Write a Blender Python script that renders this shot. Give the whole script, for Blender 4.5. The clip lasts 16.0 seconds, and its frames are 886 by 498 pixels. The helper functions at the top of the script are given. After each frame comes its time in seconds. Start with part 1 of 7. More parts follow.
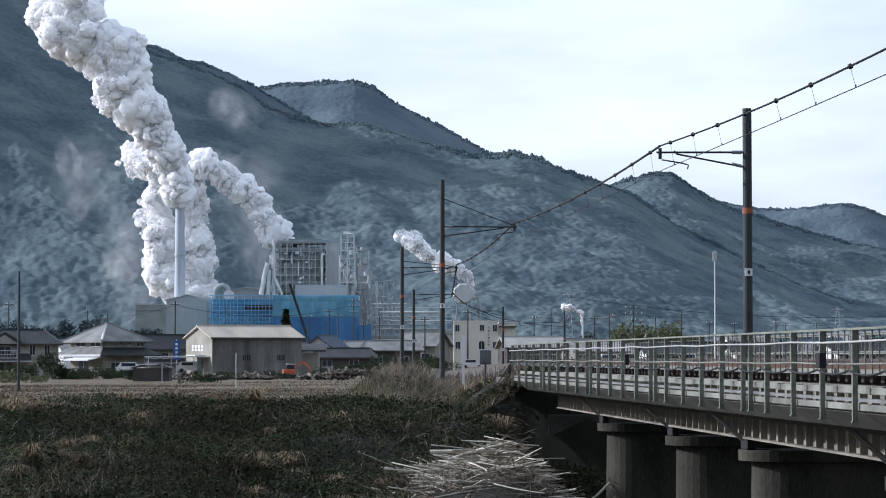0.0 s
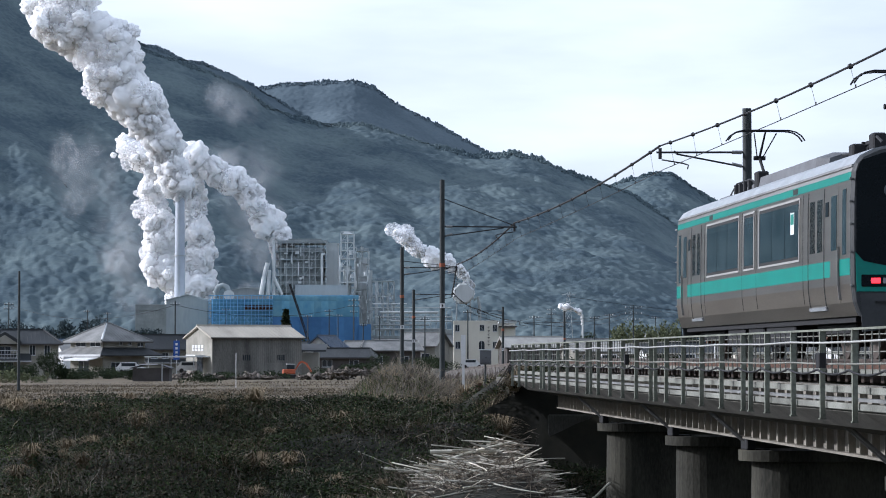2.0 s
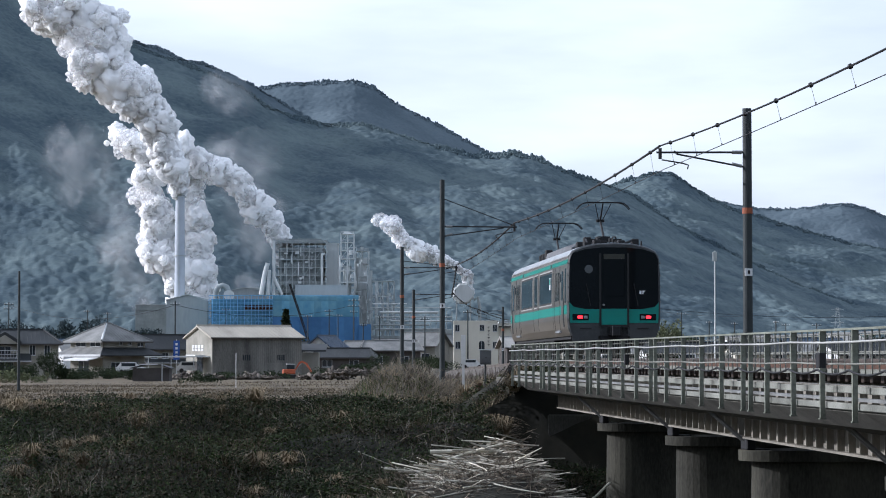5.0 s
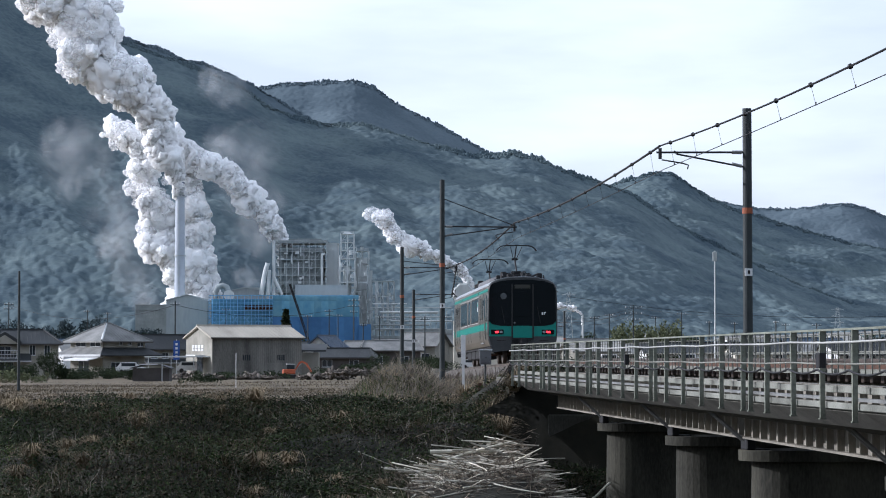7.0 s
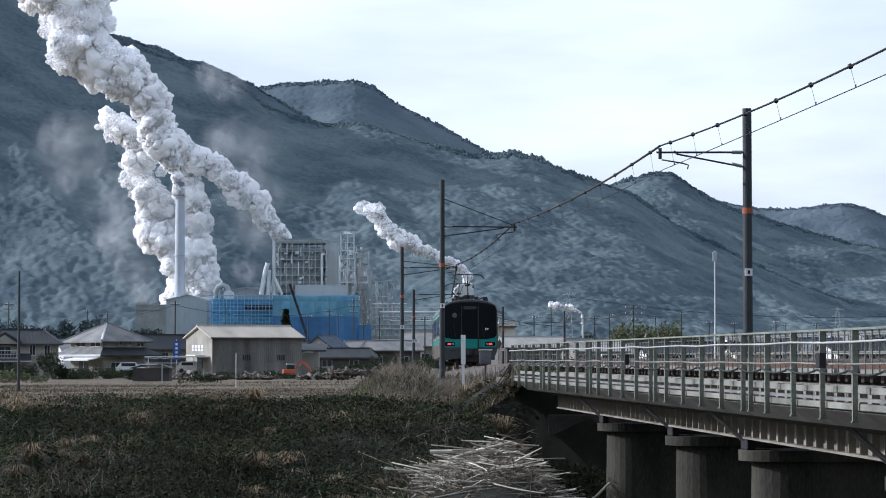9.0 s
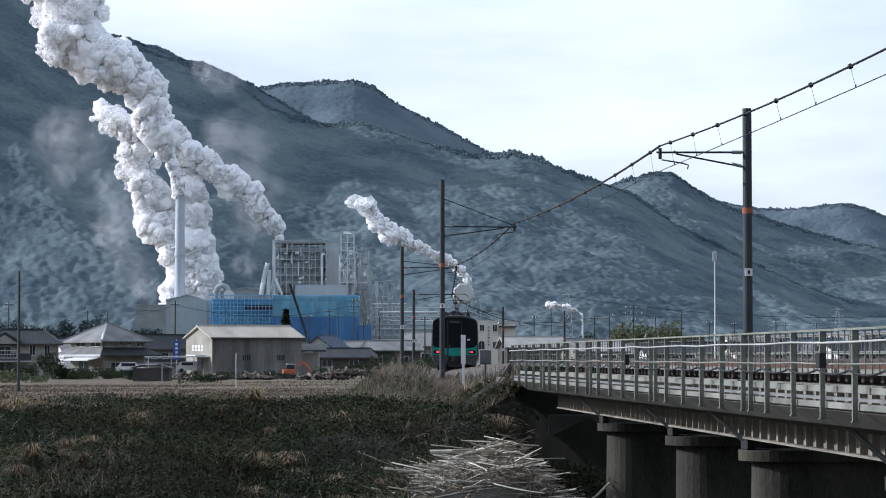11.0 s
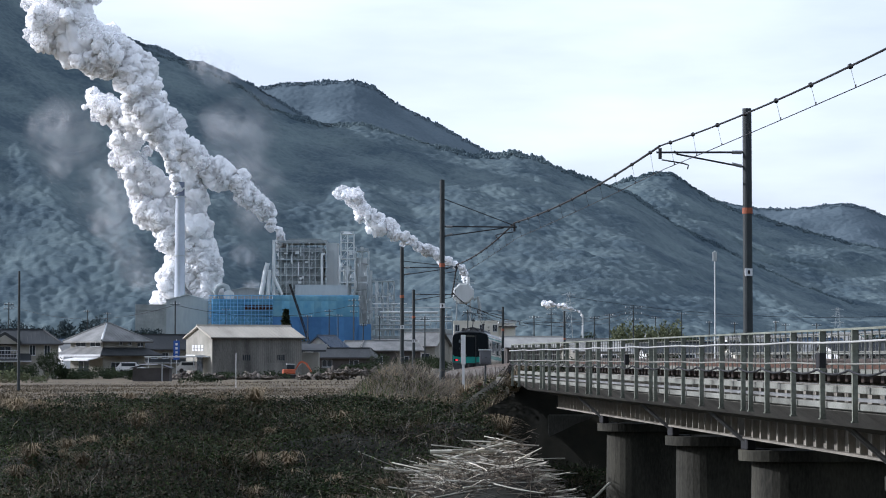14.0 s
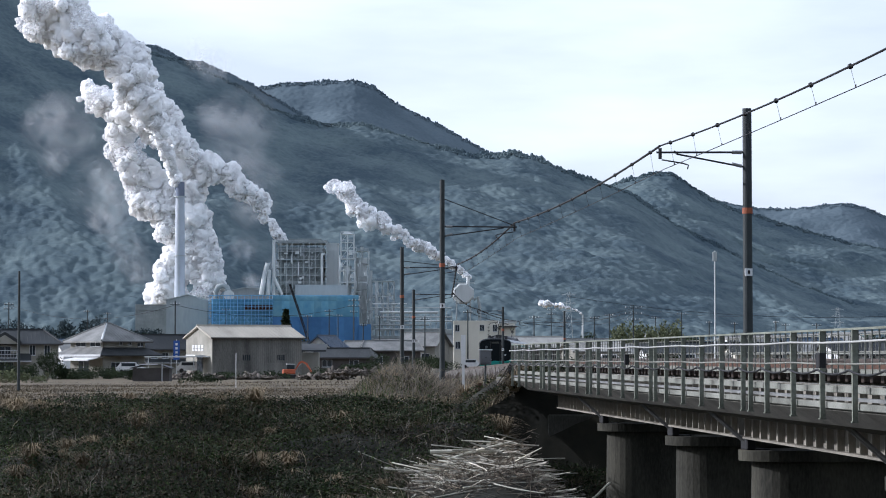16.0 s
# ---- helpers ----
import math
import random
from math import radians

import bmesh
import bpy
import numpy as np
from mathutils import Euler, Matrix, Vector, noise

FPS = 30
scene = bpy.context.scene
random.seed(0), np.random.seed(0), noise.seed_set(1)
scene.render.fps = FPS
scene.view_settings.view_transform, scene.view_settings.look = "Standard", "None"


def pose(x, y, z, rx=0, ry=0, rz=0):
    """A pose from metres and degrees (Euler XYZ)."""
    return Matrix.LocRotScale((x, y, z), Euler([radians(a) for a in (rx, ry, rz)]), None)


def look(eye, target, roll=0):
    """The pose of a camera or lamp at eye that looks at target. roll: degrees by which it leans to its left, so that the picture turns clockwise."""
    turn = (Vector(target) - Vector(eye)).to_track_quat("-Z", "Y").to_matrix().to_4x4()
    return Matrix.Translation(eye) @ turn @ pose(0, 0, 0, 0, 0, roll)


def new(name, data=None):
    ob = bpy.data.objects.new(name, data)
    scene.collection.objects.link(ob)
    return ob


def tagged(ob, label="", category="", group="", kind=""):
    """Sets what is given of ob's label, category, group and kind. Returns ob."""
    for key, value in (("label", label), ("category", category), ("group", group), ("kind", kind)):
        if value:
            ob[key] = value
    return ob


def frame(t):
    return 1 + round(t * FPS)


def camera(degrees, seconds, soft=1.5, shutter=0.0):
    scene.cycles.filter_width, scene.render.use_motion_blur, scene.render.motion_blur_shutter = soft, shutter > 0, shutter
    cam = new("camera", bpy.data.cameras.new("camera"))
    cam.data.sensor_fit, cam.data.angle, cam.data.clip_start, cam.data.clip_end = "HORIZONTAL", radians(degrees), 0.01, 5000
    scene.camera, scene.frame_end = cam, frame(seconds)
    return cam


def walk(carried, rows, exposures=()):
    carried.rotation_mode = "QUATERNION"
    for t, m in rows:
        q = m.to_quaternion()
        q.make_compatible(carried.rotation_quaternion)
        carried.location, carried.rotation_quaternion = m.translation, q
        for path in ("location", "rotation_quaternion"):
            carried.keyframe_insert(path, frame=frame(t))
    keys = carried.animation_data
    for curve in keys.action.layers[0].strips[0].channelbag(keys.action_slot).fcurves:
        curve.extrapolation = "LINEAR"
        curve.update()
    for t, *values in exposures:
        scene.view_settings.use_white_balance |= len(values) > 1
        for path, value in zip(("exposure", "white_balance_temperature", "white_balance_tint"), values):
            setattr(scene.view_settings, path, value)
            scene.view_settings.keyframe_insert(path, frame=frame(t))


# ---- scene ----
cam = camera(19.8, 16.0, soft=1.0)
EYE = pose(0, 0, 0, 92.45, 0, 0)
walk(cam, [(0.0, EYE), (16.0, EYE)], [(0.0, 0.12, 5600, 15), (16.0, 0.12, 5600, 15)])

# ---- sky and sun ----
SUN_BEARING, SUN_HEIGHT = radians(-78), radians(23)
world = bpy.data.worlds.new("sky")
scene.world = world
world.use_nodes = True
wn, wl = world.node_tree.nodes, world.node_tree.links
wn.clear()
sky = wn.new("ShaderNodeTexSky")
sky.sky_type, sky.sun_disc = "NISHITA", False
sky.sun_elevation, sky.sun_rotation = SUN_HEIGHT, SUN_BEARING
sky.air_density, sky.dust_density, sky.ozone_density = 1.0, 2.5, 1.0
spread = wn.new("ShaderNodeMapping")
spread.inputs["Scale"].default_value = (3.0, 3.0, 14.0)
coords = wn.new("ShaderNodeTexCoord")
veil = wn.new("ShaderNodeTexNoise")
veil.inputs["Scale"].default_value, veil.inputs["Detail"].default_value = 1.6, 6
ramp = wn.new("ShaderNodeValToRGB")
ramp.color_ramp.elements[0].position, ramp.color_ramp.elements[1].position = 0.42, 0.68
ramp.color_ramp.elements[0].color, ramp.color_ramp.elements[1].color = (0.62, 0.62, 0.62, 1), (1, 1, 1, 1)
cloud = wn.new("ShaderNodeMix")
cloud.data_type = "RGBA"
cloud.inputs["B"].default_value = (8.9, 9.35, 9.5, 1)
back = wn.new("ShaderNodeBackground")
back.inputs["Strength"].default_value = 0.11
out = wn.new("ShaderNodeOutputWorld")
wl.new(coords.outputs["Generated"], spread.inputs["Vector"])
wl.new(spread.outputs["Vector"], veil.inputs["Vector"])
wl.new(veil.outputs["Fac"], ramp.inputs["Fac"])
# the veil thins towards the zenith
high = wn.new("ShaderNodeSeparateXYZ")
wl.new(coords.outputs["Generated"], high.inputs["Vector"])
thins = wn.new("ShaderNodeMapRange")
thins.inputs["From Min"].default_value, thins.inputs["From Max"].default_value = 0.15, 0.6
thins.inputs["To Min"].default_value, thins.inputs["To Max"].default_value = 1.0, 0.8
wl.new(high.outputs["Z"], thins.inputs["Value"])
cover = wn.new("ShaderNodeMath")
cover.operation = "MULTIPLY"
wl.new(ramp.outputs["Color"], cover.inputs[0])
wl.new(thins.outputs["Result"], cover.inputs[1])
wl.new(cover.outputs[0], cloud.inputs["Factor"])
wl.new(sky.outputs["Color"], cloud.inputs["A"])
wl.new(cloud.outputs["Result"], back.inputs["Color"])
wl.new(back.outputs["Background"], out.inputs["Surface"])

sun = new("sun", bpy.data.lights.new("sun", "SUN"))
sun.data.energy, sun.data.angle, sun.data.color = 4.4, radians(0.6), (1.0, 0.95, 0.87)
sun.matrix_world = look((0, 0, 0), (-math.sin(SUN_BEARING) * math.cos(SUN_HEIGHT), -math.cos(SUN_BEARING) * math.cos(SUN_HEIGHT), -math.sin(SUN_HEIGHT)))


# ---- materials ----
def surface(name, base, other=None, scale=3.0, rough=0.7, metal=0.0, bump=0.2, fine=25.0, stretch=(1, 1, 1), vary=0.0, island=False, spec=0.4, coat=0.0, detail=5):
    """A two-scale procedural surface: patches, grain and relief."""
    m = bpy.data.materials.new(name)
    m.use_nodes = True
    n, k = m.node_tree.nodes, m.node_tree.links
    b = n["Principled BSDF"]
    b.inputs["Roughness"].default_value, b.inputs["Metallic"].default_value = rough, metal
    b.inputs["Specular IOR Level"].default_value = spec
    b.inputs["Coat Weight"].default_value = coat
    tc, mp = n.new("ShaderNodeTexCoord"), n.new("ShaderNodeMapping")
    mp.inputs["Scale"].default_value = stretch
    k.new(tc.outputs["Object"], mp.inputs["Vector"])
    big, small = n.new("ShaderNodeTexNoise"), n.new("ShaderNodeTexNoise")
    big.inputs["Scale"].default_value, big.inputs["Detail"].default_value = scale, detail
    small.inputs["Scale"].default_value, small.inputs["Detail"].default_value = fine, 4
    for node in (big, small):
        k.new(mp.outputs["Vector"], node.inputs["Vector"])
    other = other or tuple(c * 0.72 for c in base)
    r = n.new("ShaderNodeValToRGB")
    r.color_ramp.elements[0].position, r.color_ramp.elements[1].position = 0.36, 0.66
    r.color_ramp.elements[0].color, r.color_ramp.elements[1].color = (*other, 1), (*base, 1)
    mix = n.new("ShaderNodeMath")
    mix.operation = "MULTIPLY_ADD"
    k.new(small.outputs["Fac"], mix.inputs[0])
    mix.inputs[1].default_value = 0.4
    half = n.new("ShaderNodeMath")
    half.operation = "MULTIPLY_ADD"
    k.new(big.outputs["Fac"], half.inputs[0])
    half.inputs[1].default_value, half.inputs[2].default_value = 0.8, -0.1
    k.new(half.outputs[0], mix.inputs[2])
    k.new(mix.outputs[0], r.inputs["Fac"])
    colour = r.outputs["Color"]
    if vary:
        info = n.new("ShaderNodeNewGeometry" if island else "ShaderNodeObjectInfo")
        rnd = info.outputs["Random Per Island" if island else "Random"]
        mr = n.new("ShaderNodeMapRange")
        mr.inputs["To Min"].default_value, mr.inputs["To Max"].default_value = 1 - vary, 1 + vary
        k.new(rnd, mr.inputs["Value"])
        hs = n.new("ShaderNodeHueSaturation")
        k.new(mr.outputs["Result"], hs.inputs["Value"])
        k.new(colour, hs.inputs["Color"])
        colour = hs.outputs["Color"]
    k.new(colour, b.inputs["Base Color"])
    if bump:
        bp = n.new("ShaderNodeBump")
        bp.inputs["Strength"].default_value, bp.inputs["Distance"].default_value = bump, 0.03
        k.new(mix.outputs[0], bp.inputs["Height"])
        k.new(bp.outputs["Normal"], b.inputs["Normal"])
    return m


def glowing(name, colour, strength):
    m = bpy.data.materials.new(name)
    m.use_nodes = True
    b = m.node_tree.nodes["Principled BSDF"]
    b.inputs["Base Color"].default_value = (*colour, 1)
    b.inputs["Emission Color"].default_value = (*colour, 1)
    b.inputs["Emission Strength"].default_value = strength
    return m


CONCRETE = surface("weathered concrete", (0.135, 0.13, 0.11), (0.055, 0.053, 0.044), 0.9, 0.9, bump=0.35, stretch=(1, 1, 0.35))
# pier concrete is darkened to put the bridge's shade into the colour
PIER_MAT = surface("stained concrete darkened for shade", (0.060, 0.057, 0.041), (0.014, 0.0135, 0.009), 0.9, 0.9, bump=0.5, stretch=(1, 1, 0.3))
STEEL_GREY = surface("galvanised grey steel", (0.26, 0.262, 0.255), (0.15, 0.15, 0.145), 1.5, 0.55, 0.3, bump=0.08)
GIRDER_GREY = surface("dull grey girder paint", (0.28, 0.258, 0.215), (0.13, 0.12, 0.10), 0.8, 0.75, bump=0.1, stretch=(1, 1, 0.3))
POST_GREY = surface("weathered green grey post paint", (0.25, 0.264, 0.215), (0.125, 0.134, 0.108), 1.5, 0.6, 0.2, bump=0.08)
PALE_BEAM = surface("pale concrete edge beam", (0.25, 0.254, 0.222), (0.11, 0.112, 0.096), 0.8, 0.85, bump=0.15)
PIPE_WHITE = surface("pale galvanised conduit", (0.46, 0.46, 0.44), (0.32, 0.32, 0.30), 1.5, 0.5, 0.1, bump=0.03)
RUST = surface("rusty brown steel", (0.11, 0.055, 0.035), (0.05, 0.03, 0.022), 4, 0.9, 0.2)
RAIL = surface("worn rail steel", (0.20, 0.17, 0.15), (0.10, 0.08, 0.07), 3, 0.45, 0.7)
BALLAST_MAT = surface("grey brown ballast", (0.13, 0.115, 0.10), (0.06, 0.052, 0.045), 6, 0.95, bump=0.8, fine=18, vary=0.3, island=True)
SLEEPER_MAT = surface("dark timber sleeper", (0.055, 0.036, 0.025), (0.025, 0.018, 0.014), 4, 0.95, vary=0.3)
POLE_MAT = surface("dark grey pole", (0.034, 0.042, 0.043), (0.022, 0.027, 0.028), 1.2, 0.7, bump=0.1)
WIRE_MAT = surface("dark wire", (0.016, 0.016, 0.018), None, 5, 0.7, 0.1, bump=0)
DARK = surface("dark metal", (0.018, 0.018, 0.02), None, 3, 0.65, 0.2, bump=0.1)
# bank soil is near-black to put the bank's shade into its colour
SOIL_MAT = surface("bank soil darkened for shade", (0.018, 0.017, 0.009), (0.007, 0.0075, 0.004), 0.6, 0.98, bump=0.8, fine=5, detail=9)
GROUND_MAT = surface("brown earth and dead grass", (0.150, 0.115, 0.066), (0.055, 0.044, 0.026), 0.5, 0.98, bump=0.8, fine=3.5, detail=9)


# ---- mesh helpers ----
def part(name, bm, material, parent=None, label="", at=None, smooth=False):
    """One bmesh as one mesh object, under a thing where one is given."""
    me = bpy.data.meshes.new(name)
    bm.to_mesh(me)
    bm.free()
    return mesh_part(name, me, material, parent, label, at, smooth)


def mesh_part(name, me, material, parent=None, label="", at=None, smooth=False):
    if material and not me.materials:
        me.materials.append(material)
    if smooth:
        me.polygons.foreach_set("use_smooth", [True] * len(me.polygons))
    ob = new(name, me)
    if parent:
        ob.parent = parent
    if at is not None:
        ob.matrix_basis = at if isinstance(at, Matrix) else Matrix.Translation(at)
    if label:
        tagged(ob, label)
    return ob


def empty(name, m, label, category, group="", kind=""):
    ob = new(name)
    ob.empty_display_size = 0.1
    ob.matrix_basis = m
    return tagged(ob, label, category, group, kind)


def arrays(name, verts, faces):
    """A mesh from numpy arrays of vertices and equal-sided faces."""
    verts, faces = np.asarray(verts, np.float32), np.asarray(faces, np.int32)
    me = bpy.data.meshes.new(name)
    me.vertices.add(len(verts))
    me.vertices.foreach_set("co", verts.ravel())
    k = faces.shape[1]
    me.loops.add(faces.size)
    me.loops.foreach_set("vertex_index", faces.ravel())
    me.polygons.add(len(faces))
    me.polygons.foreach_set("loop_start", np.arange(0, faces.size, k, dtype=np.int32))
    me.update(calc_edges=True)
    me.validate()
    return me


def box(bm, x0, x1, y0, y1, z0, z1, bevel=0.0):
    r = bmesh.ops.create_cube(bm, size=1, matrix=Matrix.Translation(((x0 + x1) / 2, (y0 + y1) / 2, (z0 + z1) / 2)) @ Matrix.Diagonal((abs(x1 - x0), abs(y1 - y0), abs(z1 - z0), 1)))
    if bevel:
        es = list({e for v in r["verts"] for e in v.link_edges})
        bmesh.ops.bevel(bm, geom=es, offset=bevel, segments=1, affect="EDGES")
    return bm


def boxes(*dims, bevel=0.0):
    bm = bmesh.new()
    for d in dims:
        box(bm, *d, bevel=bevel)
    return bm


def rod(bm, a, b, r0, r1=None, sides=8):
    """A round bar from a to b."""
    a, b = Vector(a), Vector(b)
    d = b - a
    m = Matrix.Translation((a + b) / 2) @ d.to_track_quat("Z", "Y").to_matrix().to_4x4()
    bmesh.ops.create_cone(bm, cap_ends=True, segments=sides, radius1=r0, radius2=r0 if r1 is None else r1, depth=d.length, matrix=m)
    return bm


def rods(*bars, sides=8):
    bm = bmesh.new()
    for bar in bars:
        rod(bm, *bar, sides=sides)
    return bm


def loft(sections, closed=True, caps=True):
    """A skin over equal-length rings of points."""
    bm = bmesh.new()
    rings = [[bm.verts.new(p) for p in s] for s in sections]
    n = len(rings[0])
    for a, b in zip(rings, rings[1:]):
        for i in range(n if closed else n - 1):
            bm.faces.new((a[i], a[(i + 1) % n], b[(i + 1) % n], b[i]))
    if caps and closed:
        bm.faces.new(rings[0][::-1])
        bm.faces.new(rings[-1])
    bmesh.ops.recalc_face_normals(bm, faces=bm.faces)
    return bm


def tube(points, r, sides=6):
    """A thin tube through points."""
    pts = [Vector(p) for p in points]
    secs = []
    for i, p in enumerate(pts):
        d = (pts[min(i + 1, len(pts) - 1)] - pts[max(i - 1, 0)]).normalized()
        q = d.to_track_quat("Z", "Y")
        secs.append([p + q @ Vector((r * math.cos(2 * math.pi * k / sides), r * math.sin(2 * math.pi * k / sides), 0)) for k in range(sides)])
    return loft(secs)


# ---- the line of the railway ----
LEAN = 0.0766            # the straight runs to the left of north by this slope
CURVE_FROM, RADIUS = 117.0, 572.0


def track_point(y, off=0.0, up=0.0):
    """A place on the railway: distance north y, offset to its right, height over the rails."""
    c = max(0.0, y - CURVE_FROM)
    x = 11.45 - LEAN * y + c * c / (2 * RADIUS)
    slope = -LEAN + c / RADIUS
    k = 1 / math.sqrt(1 + slope * slope)
    return Vector((x + off * k, y - off * slope * k, track_z(y) + up))


def track_z(y):
    d = y - 92.0
    return -0.02 - 0.0135 * (0.5 * (d + math.sqrt(d * d + 120.0)))


def track_frame(y):
    """The pose of a thing on the rails, its y axis along the line."""
    a, b = track_point(y - 0.5), track_point(y + 0.5)
    d = b - a
    return Matrix.Translation(track_point(y)) @ Euler((math.atan2(d.z, math.hypot(d.x, d.y)), 0, -math.atan2(d.x, d.y))).to_matrix().to_4x4()


def smooth(a, b, x):
    t = min(1.0, max(0.0, (x - a) / (b - a)))
    return t * t * (3 - 2 * t)


def ground_z(x, y):
    humps = 0.85 * noise.noise((x * 0.17 + 3, y * 0.22, 8.8)) + 0.25 * noise.noise((x * 0.42, y * 0.5, 2.2))
    bumps = 0.16 * noise.noise((x * 0.35, y * 0.35, 1.7)) + 0.10 * noise.noise((x * 0.9, y * 0.9, 5.1))
    near = -1.7 - 3.6 * smooth(6, 26, y)
    foot = 57.0 + 1.5 * noise.noise((x * 0.1, 3.0, 0))
    bank = -4.6 + 2.78 * smooth(foot - 4, 83 + 1.0 * noise.noise((x * 0.15, 9.0, 0)), y)
    z = near if y < 30 else max(near, bank)
    if y > 80:
        z -= 1.0 * smooth(90, 340, y) + 0.3 * smooth(340, 900, y)
    if 50 < y < 84:
        d = x - track_point(y).x
        z -= 1.7 * smooth(-4.6, -2.6, d) * (1 - smooth(78.5, 82, y)) * (1 - smooth(3, 6, d))
    z += humps * (smooth(54, 60, y) - smooth(78, 84, y))
    z += bumps * (1.0 if 50 < y < 90 else 0.35)
    # rise right of the bridge is added to block sky light beneath it
    if 26 < y < 90:
        d = x - track_point(y).x
        z = max(z, -5.6 + 4.6 * smooth(4.5, 10.0, d)) if d > 4 else z
    z += 1.25 * math.exp(-((x + 2.1) / 1.35) ** 2 - ((y - 99) / 5.0) ** 2) + 0.5 * math.exp(-((x + 0.6) / 1.3) ** 2 - ((y - 98) / 4.0) ** 2)
    z += 0.22 * math.exp(-((y - 172) / 2.2) ** 2) * smooth(-0.5, 0.4, noise.noise((x * 0.06, 4.0, 1.0)))
    z += 0.28 * math.exp(-((y - 222) / 4.0) ** 2)
    if 79 < y < 420:
        d = abs(x - track_point(y).x)
        top = track_z(y) - 0.55
        mound = top - max(0.0, d - 2.3) * 0.55
        z = max(z, mound + (0.05 * bumps if d < 2.3 else 0.6 * bumps))
    if y > 4000:
        z -= (y - 4000) * 0.01
    return z


def build_ground():
    ys = [-60, -30, -10, 0, 4, 8, 12, 16, 20, 26, 32, 38, 44, 48]
    ys += [50 + 0.5 * i for i in range(90)] + [95 + 2.5 * i for i in range(35)] + [185 + 8 * i for i in range(28)] + [420 + 40 * i for i in range(30)] + [1700 + 300 * i for i in range(11)]
    xs = [-4500, -2500, -1400, -800, -450, -260, -160, -110, -80, -60, -48, -38] + [-30 + 0.75 * i for i in range(74)] + [26 + 3 * i for i in range(6)] + [48, 60, 80, 110, 160, 260, 450, 800, 1400, 2500, 4500]
    v = [(x, y, ground_z(x, y)) for y in ys for x in xs]
    n = len(xs)
    f = [(j * n + i, j * n + i + 1, (j + 1) * n + i + 1, (j + 1) * n + i) for j in range(len(ys) - 1) for i in range(n - 1)]
    g = mesh_part("ground", arrays("ground", v, f), GROUND_MAT, smooth=True)
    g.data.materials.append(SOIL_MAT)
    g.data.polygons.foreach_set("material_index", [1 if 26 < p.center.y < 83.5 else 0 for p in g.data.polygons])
    tagged(g, "brown earth bank and bare winter field beside a river bed", "ground", kind="structure")


build_ground()


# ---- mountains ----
# distance haze is put into both forest colours as blue grey
FOREST_HAZE = surface("wooded slope with haze blue", (0.127, 0.165, 0.172), (0.056, 0.083, 0.102), 0.016, 0.95, bump=0, fine=0.22, spec=0.1)
FOREST_FAR_HAZE = surface("far woodland with haze grey", (0.118, 0.152, 0.175), (0.080, 0.108, 0.130), 0.012, 0.95, bump=0, fine=0.22, spec=0.1)


